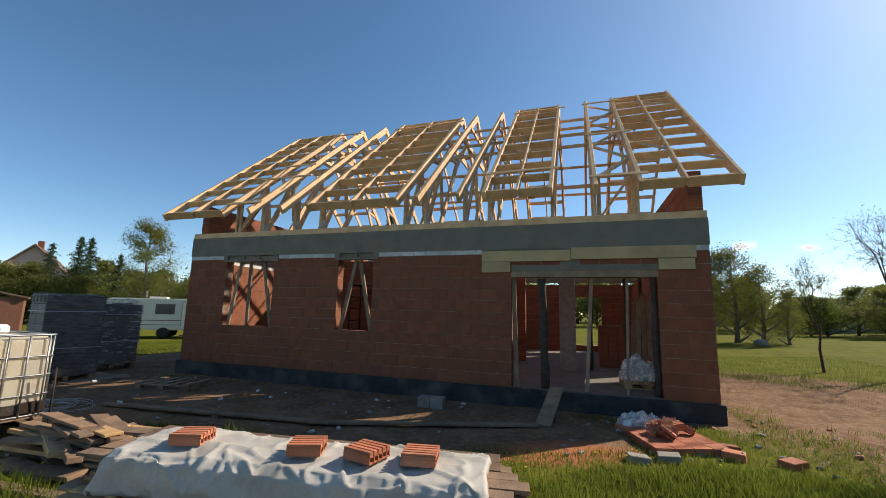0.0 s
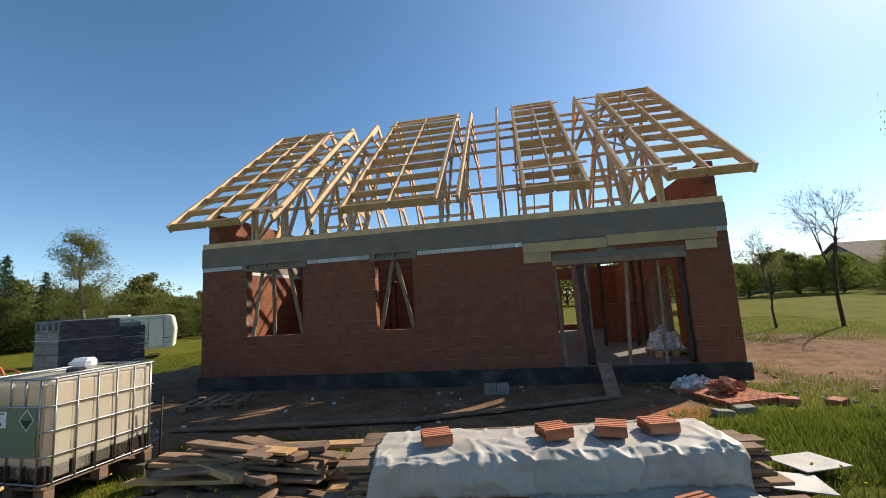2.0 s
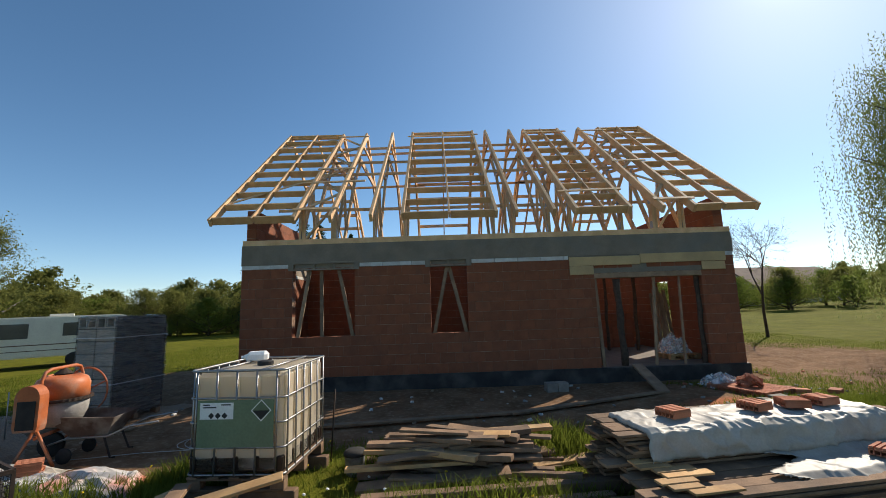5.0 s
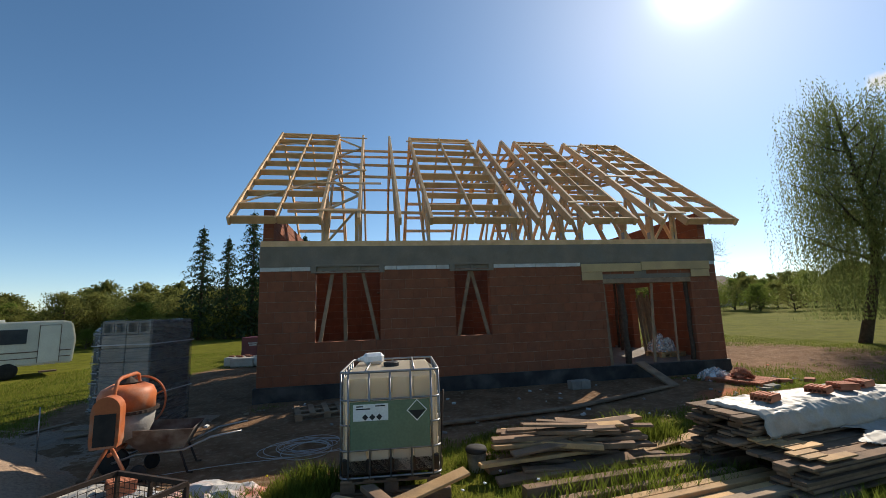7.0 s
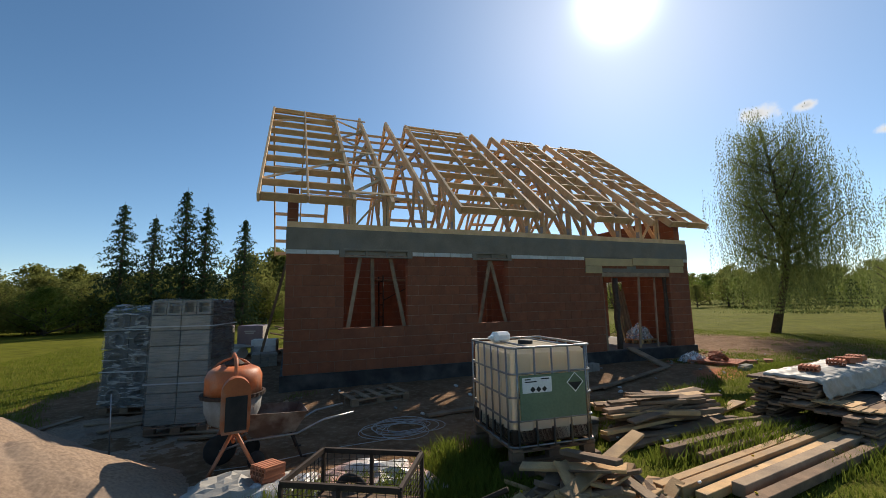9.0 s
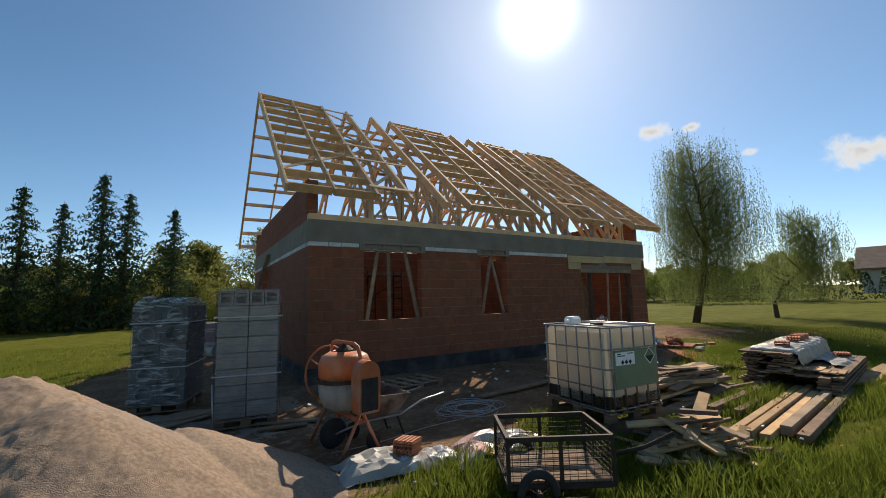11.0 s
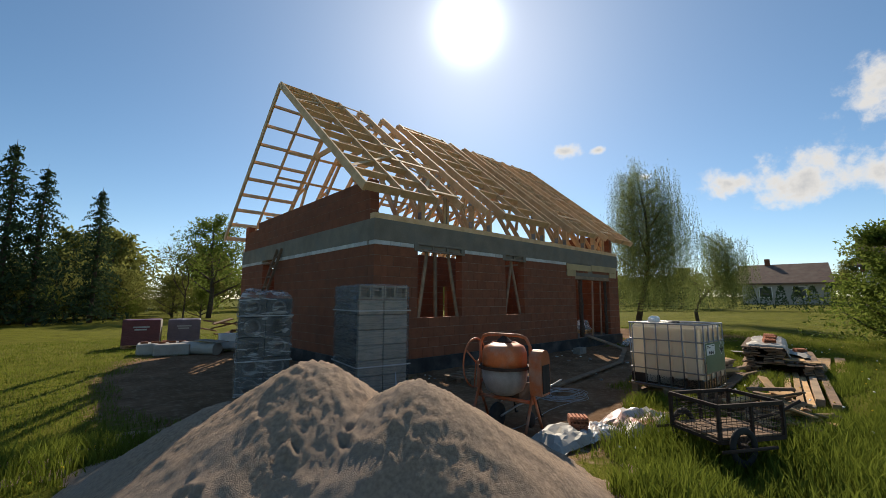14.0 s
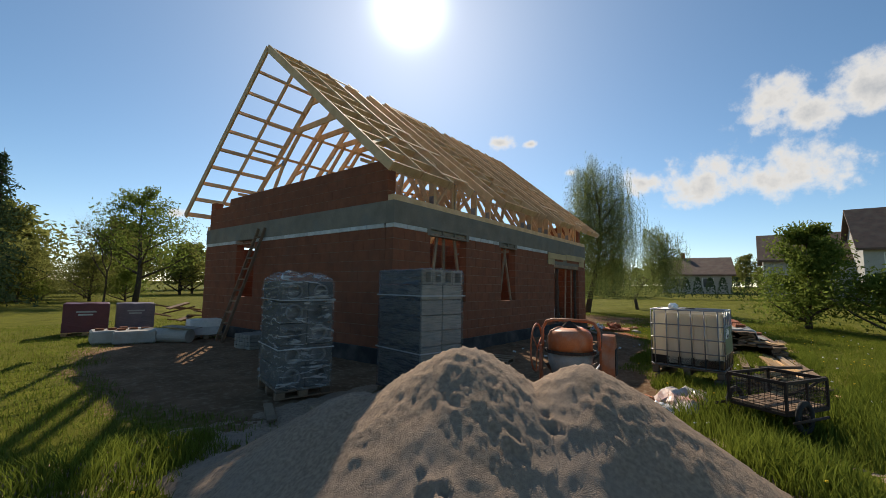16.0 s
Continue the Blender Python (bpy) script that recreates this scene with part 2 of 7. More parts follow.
# ---- ground ----
def rise(x, y):
    """Height of the ground: flat round the house, climbing gently away from it."""
    d = math.hypot(x - 5, y - 2)
    h = 0.05 * fbm(x, y, 0.25) * min(1.0, d / 9)
    if -8 < x < 20 and -12 < y < 16:
        h += 0.018 * fbm(x, y, 1.3, 3.0)
        h += 0.012 * fbm(x, y, 4.0, 8.0)
    if x > 18:
        h += 0.03 * (min(x, 110) - 18)
    if y > 16 and x < 30:
        h += 0.010 * (min(y, 120) - 16)
    return h


def inside(x, y, cx, cy, rx, ry, turn=0.0):
    c, s = math.cos(radians(turn)), math.sin(radians(turn))
    u, v = ((x - cx) * c + (y - cy) * s) / rx, (-(x - cx) * s + (y - cy) * c) / ry
    return 1.0 - math.hypot(u, v)


def bare(x, y):
    """Above 0.5 where the turf is worn away."""
    w = 0.5 * fbm(x, y, 0.6, 1.0) + 0.25 * fbm(x, y, 2.2, 5.0)
    a = max(1.8 * inside(x, y, 4.9, -1.7, 7.4, 2.8, 4), 1.6 * inside(x, y, -1.9, 2.2, 3.1, 7.5), 1.4 * inside(x, y, -1.2, -3.6, 3.2, 2.2, -20), 1.3 * inside(x, y, 1.3, -3.9, 2.4, 1.5), 0.16 + 0.5 * inside(x, y, 16.5, 2.5, 5.0, 6.5, 20) if inside(x, y, 16.5, 2.5, 5.0, 6.5, 20) > 0 else -1.0)
    if -0.4 < x < 13.2 and -0.4 < y < 10.2:
        a = 2.0
    if -9 < x < -3 and abs(y - 20 - 0.15 * x) < 0.5:
        a = max(a, 0.6)
    return a + 0.30 * w + 0.32


def red_dust(x, y):
    return 1.4 * inside(x, y, 10.35, -2.75, 1.6, 0.95, 25) + 0.3 * fbm(x, y, 1.6, 9.0)


def axis(lo, hi, step, far):
    return sorted({round(v, 3) for v in [*np.arange(lo, hi + 0.01, step), *np.arange(lo - 60, lo, 4), *np.arange(hi + 2, hi + 70, 4), *(-f for f in far), *far]})


def build_ground():
    xs = axis(-10, 20, 0.2, (120, 170, 250, 400, 700, 1300))
    ys = axis(-10, 16, 0.2, (120, 170, 250, 400, 700, 1300))
    verts = [(x, y, rise(x, y)) for y in ys for x in xs]
    nx = len(xs)
    faces = [(j * nx + i, j * nx + i + 1, (j + 1) * nx + i + 1, (j + 1) * nx + i) for j in range(len(ys) - 1) for i in range(nx - 1)]
    me = bpy.data.meshes.new("ground")
    me.from_pydata(verts, [], faces)
    me.shade_smooth()
    me.attributes.new("bare", "FLOAT", "POINT").data.foreach_set("value", [bare(v[0], v[1]) if -30 < v[0] < 40 and -20 < v[1] < 40 else 0.0 for v in verts])
    me.attributes.new("dust", "FLOAT", "POINT").data.foreach_set("value", [red_dust(v[0], v[1]) if 6 < v[0] < 16 and -6 < v[1] < 1 else 0.0 for v in verts])
    me.materials.append(M_GROUND)
    return tagged(new("ground", me), "grassy building plot with a trodden bare soil yard", "ground", kind="structure")


def ground_material():
    m = bpy.data.materials.new("turf_and_soil")
    m.use_nodes = True
    nt = m.node_tree
    N, L = nt.nodes, nt.links
    b = N["Principled BSDF"]
    tc = N.new("ShaderNodeTexCoord")

    def noise_at(scale, detail=5):
        n = N.new("ShaderNodeTexNoise")
        n.inputs["Scale"].default_value, n.inputs["Detail"].default_value = scale, detail
        L.new(tc.outputs["Object"], n.inputs["Vector"])
        return n.outputs["Fac"]

    def blend(f, a, c):
        x = N.new("ShaderNodeMix")
        x.data_type = "RGBA"
        L.new(f, x.inputs["Factor"])
        for k, v in (("A", a), ("B", c)):
            if isinstance(v, tuple):
                x.inputs[k].default_value = (*v, 1)
            else:
                L.new(v, x.inputs[k])
        return x.outputs["Result"]

    def step(f, lo, hi, top=1.0):
        r = N.new("ShaderNodeMapRange")
        r.inputs["From Min"].default_value, r.inputs["From Max"].default_value, r.inputs["To Max"].default_value = lo, hi, top
        L.new(f, r.inputs["Value"])
        return r.outputs[0]

    def attr(name, k, mid):
        a = N.new("ShaderNodeAttribute")
        a.attribute_name = name
        q = N.new("ShaderNodeMath")
        q.operation = "MULTIPLY_ADD"
        L.new(mid, q.inputs[0])
        q.inputs[1].default_value = k
        L.new(a.outputs["Fac"], q.inputs[2])
        return q.outputs[0]

    big, mid, small, grit = noise_at(0.25), noise_at(1.6, 7), noise_at(9, 6), noise_at(55, 3)
    grass = blend(step(mid, 0.35, 0.65), (0.088, 0.092, 0.011), (0.135, 0.138, 0.016))
    grass = blend(step(big, 0.45, 0.7, 0.5), grass, (0.16, 0.15, 0.03))
    soil = blend(step(mid, 0.35, 0.68), (0.155, 0.088, 0.048), (0.25, 0.15, 0.088))
    soil = blend(step(small, 0.5, 0.75, 0.7), soil, (0.34, 0.25, 0.17))
    soil = blend(step(attr("dust", 0.5, small), 0.55, 0.95, 0.85), soil, (0.42, 0.15, 0.07))
    col = blend(step(attr("bare", 0.5, small), 0.65, 0.85), grass, soil)
    hs = N.new("ShaderNodeHueSaturation")
    L.new(col, hs.inputs["Color"])
    L.new(step(grit, 0.2, 0.8, 1.3), hs.inputs["Value"])
    hs_v = N.new("ShaderNodeMath")
    hs_v.operation = "MULTIPLY_ADD"
    L.new(grit, hs_v.inputs[0])
    hs_v.inputs[1].default_value, hs_v.inputs[2].default_value = 0.7, 0.65
    L.new(hs_v.outputs[0], hs.inputs["Value"])
    L.new(hs.outputs[0], b.inputs["Base Color"])
    b.inputs["Roughness"].default_value = 0.95
    b.inputs["Specular IOR Level"].default_value = 0.05
    add = N.new("ShaderNodeMath")
    add.operation = "ADD"
    L.new(small, add.inputs[0])
    L.new(grit, add.inputs[1])
    bn = N.new("ShaderNodeBump")
    bn.inputs["Strength"].default_value, bn.inputs["Distance"].default_value = 0.7, 0.04
    L.new(add.outputs[0], bn.inputs["Height"])
    L.new(bn.outputs[0], b.inputs["Normal"])
    return m


M_GROUND = ground_material()
build_ground()


# ---- heaps of sand ----
def sand_z(x, y):
    """Two cones that run together, a low spill, sharp crests and footmarks."""
    x, y = x - 0.2, y - 0.25
    best = 0.0
    for px, py, pz, k in ((-3.68, -4.66, 1.27, 0.69), (-3.15, -5.5, 1.16, 0.69), (-2.4, -5.2, 0.75, 0.56), (-4.45, -3.2, 0.24, 0.42), (-4.75, -2.6, 0.12, 0.3), (-4.1, -3.75, 0.82, 0.6)):
        d = math.hypot(x - px, y - py)
        best = max(best, pz - k * (math.sqrt(d * d + 0.03) - 0.12))
    if best < -0.15:
        return best
    # trodden, clumped crests above smooth run-out flanks
    rough = min(1.0, max(0.0, (best - 0.42) * 2.2 + 0.9 * fbm(x, y, 1.1, 14.0) - (0.5 if x > -3.1 else 0.0)))
    h = best + 0.05 * fbm(x, y, 0.9, 2.0) + 0.008 * fbm(x, y, 9.0, 6.0)
    h += 0.004 * fbm(x, y, 19.0, 5.0) + rough * (0.009 * max(-0.05, fbm(x, y, 5.5, 8.0)) + 0.024 * max(-0.12, fbm(x, y, 14.0, 5.0)) + 0.018 * max(-0.1, noise.noise(Vector((x * 31, y * 31, 4.0)))))
    h += (1 - rough) * 0.012 * noise.noise(Vector((4.5 * math.atan2(y + 5.6, x + 3.25), 0.5 * math.hypot(x + 3.25, y + 5.6), 3.0)))
    if best < 0.2:
        h += 0.03 * fbm(x, y, 4.0, 9.0)
    for fx, fy in ((-4.1, -5.35), (-4.19, -5.43), (-4.75, -5.1), (-4.67, -5.2), (-3.72, -5.42), (-3.8, -5.5)):
        if abs(x - fx) > 0.3 or abs(y - fy) > 0.3:
            continue
        d = math.hypot((x - fx) * 1.9, (y - fy) * 1.1) * (1 + 0.9 * fbm(x, y, 9.0, 3.0))
        h += -0.045 / (1 + (d / 0.04) ** 4) + 0.012 * math.exp(-((d - 0.1) / 0.035) ** 2)
    return h


def build_sand():

    x0, y0, s = -6.4, -7.9, 0.026
    nx, ny = 230, 270
    verts, keep = [], {}
    for j in range(ny):
        for i in range(nx):
            x, y = x0 + i * s, y0 + j * s
            verts.append((x, y, sand_z(x, y)))
    faces = []
    for j in range(ny - 1):
        for i in range(nx - 1):
            q = (j * nx + i, j * nx + i + 1, (j + 1) * nx + i + 1, (j + 1) * nx + i)
            if max(verts[k][2] for k in q) > -0.06:
                faces.append(q)
    me = bpy.data.meshes.new("sand_mound")
    me.from_pydata(verts, [], faces)
    me.shade_smooth()
    me.materials.append(M_SAND)
    tagged(new("sand_mound", me), "loose pale building sand heap with footmarks", "sand mound")


build_sand()


# ---- grass ----
def leafy(name, c1, c2, trans=0.45, spread=0.3):
    """Thin leaves that let light through, each with its own shade."""
    m = bpy.data.materials.new(name)
    m.use_nodes = True
    nt = m.node_tree
    N, L = nt.nodes, nt.links
    N.clear()
    geo = N.new("ShaderNodeNewGeometry")
    tc = N.new("ShaderNodeTexCoord")
    n = N.new("ShaderNodeTexNoise")
    n.inputs["Scale"].default_value = 0.9
    L.new(tc.outputs["Object"], n.inputs["Vector"])
    add = N.new("ShaderNodeMath")
    add.operation = "MULTIPLY_ADD"
    L.new(geo.outputs["Random Per Island"], add.inputs[0])
    add.inputs[1].default_value = 0.6
    L.new(n.outputs["Fac"], add.inputs[2])
    r = N.new("ShaderNodeMapRange")
    r.inputs["From Min"].default_value, r.inputs["From Max"].default_value = 0.35, 1.2
    L.new(add.outputs[0], r.inputs["Value"])
    mix = N.new("ShaderNodeMix")
    mix.data_type = "RGBA"
    L.new(r.outputs[0], mix.inputs["Factor"])
    mix.inputs["A"].default_value, mix.inputs["B"].default_value = (*c1, 1), (*c2, 1)
    d, t, s, o = N.new("ShaderNodeBsdfDiffuse"), N.new("ShaderNodeBsdfTranslucent"), N.new("ShaderNodeMixShader"), N.new("ShaderNodeOutputMaterial")
    L.new(mix.outputs["Result"], d.inputs["Color"])
    L.new(mix.outputs["Result"], t.inputs["Color"])
    s.inputs[0].default_value = trans
    L.new(d.outputs[0], s.inputs[1])
    L.new(t.outputs[0], s.inputs[2])
    L.new(s.outputs[0], o.inputs["Surface"])
    return m


def from_arrays(name, verts, faces, mat):
    """A mesh of triangles from two arrays."""
    me = bpy.data.meshes.new(name)
    me.vertices.add(len(verts))
    me.vertices.foreach_set("co", verts.astype(np.float32).ravel())
    me.loops.add(faces.size)
    me.loops.foreach_set("vertex_index", faces.astype(np.int32).ravel())
    me.polygons.add(len(faces))
    me.polygons.foreach_set("loop_start", np.arange(0, faces.size, faces.shape[1], dtype=np.int32))
    me.update(calc_edges=True)
    me.materials.append(mat)
    return me


M_GRASS = leafy("grass_blade", (0.08, 0.105, 0.014), (0.19, 0.225, 0.038), 0.5)
TALL = [(0.9, -6.1, 1.6, 0.9, 0.3), (1.6, -7.6, 2.2, 1.0, 0.3), (6.6, -4.6, 0.75, 0.5, 0.38), (4.3, -5.0, 0.5, 0.4, 0.25), (2.0, -5.3, 0.5, 0.5, 0.3), (-1.2, -6.6, 0.9, 0.6, 0.32), (-5.3, -1.6, 1.1, 0.8, 0.25), (5.6, -6.2, 1.6, 0.45, 0.28), (3.0, -8.3, 2.8, 0.7, 0.28), (8.3, -7.2, 3.0, 0.4, 0.25), (13.0, -2.9, 1.2, 0.4, 0.14), (13.2, -3.6, 2.5, 1.0, 0.15), (11.7, -3.4, 1.3, 0.6, 0.17), (12.4, -2.75, 1.0, 0.35, 0.14), (10.9, -4.2, 1.3, 0.7, 0.15), (-6.3, -4.6, 0.9, 1.2, 0.2), (5.0, -4.2, 1.0, 0.4, 0.2)]


def build_grass():
    g = np.random.default_rng(5)
    pts = []
    n = 470000
    xy = np.column_stack((g.uniform(-10, 22, n), g.uniform(-10, 16, n)))
    for x, y in xy:
        near = min(math.hypot(x - 3, y + 8), math.hypot(x + 4, y + 6), math.hypot(x - 10, y + 6))
        if g.random() > min(1.0, 6.0 / (near + 0.6)):
            continue
        if bare(x, y) > 0.62 + 0.1 * g.random() or sand_z(x, y) > 0.0 and -6.4 < x < -0.5 and -7.9 < y < -1:
            continue
        h = 0.05 + 0.05 * g.random() + 0.05 * max(0.0, fbm(x, y, 0.7, 12.0))
        pts.append((x, y, h))
    for cx, cy, rx, ry, h in TALL:
        for _ in range(int(2600 * rx * ry + 500)):
            a, r = g.uniform(0, 6.283), math.sqrt(g.random())
            x, y = cx + rx * r * math.cos(a), cy + ry * r * math.sin(a)
            if sand_z(x, y) > 0.05 and -6.4 < x < -0.5 and -7.9 < y < -1:
                continue
            pts.append((x, y, h * (1.1 - 0.6 * r * r) * g.uniform(0.5, 1.2)))
    p = np.array(pts)
    k = len(p)
    z = np.array([rise(x, y) for x, y, _ in pts]) - 0.01
    a = g.uniform(0, 6.283, k)
    w = 0.0035 + 0.012 * p[:, 2]
    lean = p[:, 2] * g.uniform(0.1, 0.7, k)
    b = g.uniform(0, 6.283, k)
    dx, dy = np.cos(a) * w, np.sin(a) * w
    lx, ly = np.cos(b) * lean, np.sin(b) * lean
    v = np.empty((k, 5, 3))
    v[:, 0] = np.column_stack((p[:, 0] - dx, p[:, 1] - dy, z))
    v[:, 1] = np.column_stack((p[:, 0] + dx, p[:, 1] + dy, z))
    v[:, 2] = np.column_stack((p[:, 0] + dx * 0.8 + lx * 0.35, p[:, 1] + dy * 0.8 + ly * 0.35, z + p[:, 2] * 0.6))
    v[:, 3] = np.column_stack((p[:, 0] - dx * 0.8 + lx * 0.35, p[:, 1] - dy * 0.8 + ly * 0.35, z + p[:, 2] * 0.6))
    v[:, 4] = np.column_stack((p[:, 0] + lx, p[:, 1] + ly, z + p[:, 2]))
    i = np.arange(k)[:, None] * 5
    f = np.concatenate((i + [0, 1, 2], i + [0, 2, 3], i + [3, 2, 4]))
    me = from_arrays("grass", v.reshape(-1, 3), f, M_GRASS)
    tagged(new("grass", me), "fresh green spring grass in tufts", "grass", kind="stuff")


build_grass()

# ---- the shell of the house ----
LEN, DEP, T = 12.8, 9.8, 0.25
FLOOR, BAND, RING0, RING1, PLATE = 0.35, 3.10, 3.20, 3.72, 3.86
PITCH = 0.85
EAVE_Y, EAVE_Z = -0.51, 4.36
RIDGE_Y = DEP / 2
RIDGE_Z = EAVE_Z + (RIDGE_Y - EAVE_Y) * PITCH
BH, BL = 0.25, 0.375


def wall(name, label, start, along, length, z0, z1, holes, thick=T, single=False, jitter=0.0):
    """A block wall from start along a unit direction, with holes (a, b, low, high); courses of blocks proud of the mortar."""
    a = Vector((*along, 0))
    s = Vector((-along[1], along[0], 0))
    root = thing(name, label, "wall", start, math.degrees(math.atan2(along[1], along[0])), kind="structure")
    courses = round((z1 - z0) / BH)
    bm = bmesh.new()
    cuts = sorted({0.0, length, *(h[0] for h in holes), *(h[1] for h in holes)})
    lev = sorted({z0, z1, *(h[2] for h in holes), *(h[3] for h in holes)})
    for u0, u1 in zip(cuts, cuts[1:]):
        for w0, w1 in zip(lev, lev[1:]):
            um, wm = (u0 + u1) / 2, (w0 + w1) / 2
            if not any(h[0] < um < h[1] and h[2] < wm < h[3] for h in holes):
                box(bm, u0 + (0.008 if u0 == 0 else 0.004), 0.007, w0 - start[2], u1 - (0.008 if u1 == length else 0.004), thick - 0.007, w1 - start[2])
    part("mortar_core", bm, M_MORTAR, root)
    meshes = {}
    joined = bmesh.new()
    for c in range(courses):
        zb = z0 + c * BH
        spans = [(0.0, length)]
        for h in holes:
            if h[2] < zb + BH * 0.6 and h[3] > zb + BH * 0.4:
                spans = [p for q in spans for p in ((q[0], min(q[1], h[0])), (max(q[0], h[1]), q[1])) if p[1] - p[0] > 0.03]
        for q0, q1 in spans:
            u = q0 - (BL / 2 if c % 2 else 0.0) - (q0 % BL if q0 else 0)
            while u < q1 - 0.02:
                b0, b1 = max(u, q0), min(u + BL, q1)
                u += BL
                if b1 - b0 < 0.04:
                    continue
                w = round(b1 - b0 - 0.005, 3)
                dz = zb - start[2]
                if single:
                    box(joined, b0 + 0.0025, 0, dz + 0.004, b0 + 0.0025 + w, thick, dz + BH - 0.009)
                    continue
                if w not in meshes:
                    bm = bmesh.new()
                    box(bm, 0, 0, 0, w, thick, BH - 0.013, bevel=0.004)
                    me = bpy.data.meshes.new("block")
                    bm.to_mesh(me)
                    bm.free()
                    me.materials.append(M_BRICK)
                    meshes[w] = me
                ob = new("block", meshes[w])
                ob.parent = root
                ob.location = (b0 + 0.0025, rng.uniform(-0.003, 0.003), dz + 0.004)
    if single:
        tagged(part("blocks", joined, M_BRICK, root), kind="stuff")
    else:
        joined.free()
    return root


W1, W2, DOOR = (1.32, 2.91, 1.25, 3.06), (4.86, 5.82, 1.25, 3.06), (9.12, 11.9, 0.35, 2.72)


def build_shell():
    bm = bmesh.new()
    box(bm, -0.06, -0.06, -0.3, LEN + 0.06, DEP + 0.06, FLOOR, bevel=0.01)
    p = thing("plinth", "black bitumen-coated concrete plinth under the walls", "plinth", kind="structure")
    part("foundation", bm, M_BITUMEN, p)
    bm = bmesh.new()
    box(bm, 0.3, 0.02, FLOOR, LEN - 0.3, DEP - 0.3, FLOOR + 0.012)
    tagged(part("floor", bm, M_FLOOR), "dusty bare concrete ground floor slab", "floor", kind="structure")
    wall("wall_front", "red hollow clay block wall with rough window openings", (0, 0, FLOOR), (1, 0), LEN, FLOOR, BAND, [W1, W2, DOOR])
    wall("wall_left", "red clay block gable wall with one window opening", (0, DEP, FLOOR), (0, -1), DEP - T, FLOOR, BAND, [(2.4, 3.6, 1.25, 3.06)], single=True)
    wall("wall_right", "red clay block wall with a wide opening", (LEN, T, FLOOR), (0, 1), DEP - T, FLOOR, BAND, [(2.5, 3.6, 0.35, 2.6)], single=True)
    wall("wall_back", "red clay block back wall with openings", (LEN - T, DEP, FLOOR), (-1, 0), LEN - 2 * T, FLOOR, BAND, [(1.2, 2.35, 0.6, 2.6), (5.0, 6.4, 1.25, 2.8), (9.0, 10.4, 1.25, 2.8)], single=True)
    ring = thing("ring_beam", "grey cast concrete ring beam on the walls", "beam", kind="structure")
    bm = bmesh.new()
    box(bm, -0.01, -0.012, RING0, LEN + 0.01, T, RING1)
    box(bm, -0.01, DEP - T, RING0, LEN + 0.01, DEP + 0.01, RING1)
    box(bm, -0.01, T, RING0, T, DEP - T, RING1)
    box(bm, LEN - T, T, RING0, LEN + 0.01, DEP - T, RING1)
    part("beam_body", bm, M_CONCRETE, ring)


    gable = [("wall_left", 0.0), ("wall_right", LEN - T)]
    for nm, x in gable:
        top = wall(nm + "_upper", "red clay block upper gable wall above the ring beam", (x, DEP - 0.21, RING1 + 0.002) if x == 0 else (x + T, 0.21, RING1 + 0.002), (0, -1) if x == 0 else (0, 1), DEP - 0.42, RING1 + 0.002, RING1 + 4 * BH - 0.02, [(0.35, 1.5, RING1 + 0.7, RING1 + 4 * BH - 0.02)] if x == 0 else [], single=True)


def roof_z(y):
    return EAVE_Z + (min(y, DEP - y) - EAVE_Y) * PITCH


build_shell()


def white_strip():
    """Pale levelling blocks under the ring beam."""
    s = thing("levelling_course", "thin course of pale aerated blocks under the ring beam", "block course", kind="structure")
    runs = [(0.0, 1.195), (3.035, 4.735), (5.945, 8.475), (12.575, LEN)]
    for a, b in runs:
        x = a
        while x < b - 0.03:
            w = min(rng.choice((0.3, 0.45, 0.6)), b - x)
            bm = bmesh.new()
            box(bm, x + 0.004, -0.006, BAND + rng.uniform(-0.004, 0.004), x + w - 0.004, T, RING0, bevel=0.004)
            part("levelling_block", bm, M_WHITE_BLOCK, s)
            x += w
    y = 0.3
    while y < DEP:
        w = min(0.6, DEP - y)
        if not 6.0 < y + 0.3 < 7.6:
            bm = bmesh.new()
            box(bm, -0.006, y + 0.004, BAND + rng.uniform(-0.004, 0.004), T, y + w - 0.004, RING0, bevel=0.004)
            part("levelling_block", bm, M_WHITE_BLOCK, s)
        y += w


white_strip()


def lintel_box(x0, x1, ribs):
    """A recessed concrete lintel with form ribs over a window."""
    t = thing("window_lintel", "grey concrete window lintel with form ribs", "lintel", (x0, 0, 3.04), group="window lintels", kind="structure")
    w = x1 - x0
    for nm, b in (("lintel_beam", (0, 0.05, 0.02, w, 0.25, 0.2)), ("ledge", (-0.12, -0.014, 0.0, w + 0.12, 0.1, 0.03)), ("ledge", (-0.03, -0.014, 0.19, w + 0.03, 0.1, 0.215)), ("end_pad", (-0.14, -0.016, -0.005, -0.005, 0.2, 0.2)), ("end_pad", (w + 0.005, -0.016, -0.005, w + 0.14, 0.2, 0.2))):
        bm = bmesh.new()
        box(bm, *b, bevel=0.004)
        part(nm, bm, M_CONCRETE, t)
    for i in range(ribs):
        bm = bmesh.new()
        x = w * (i + 1) / (ribs + 1)
        box(bm, x - 0.025, -0.005, 0.03, x + 0.025, 0.06, 0.19, bevel=0.004)
        part("rib", bm, M_CONCRETE, t)


lintel_box(1.34, 2.89, 2)
lintel_box(4.88, 5.80, 1)


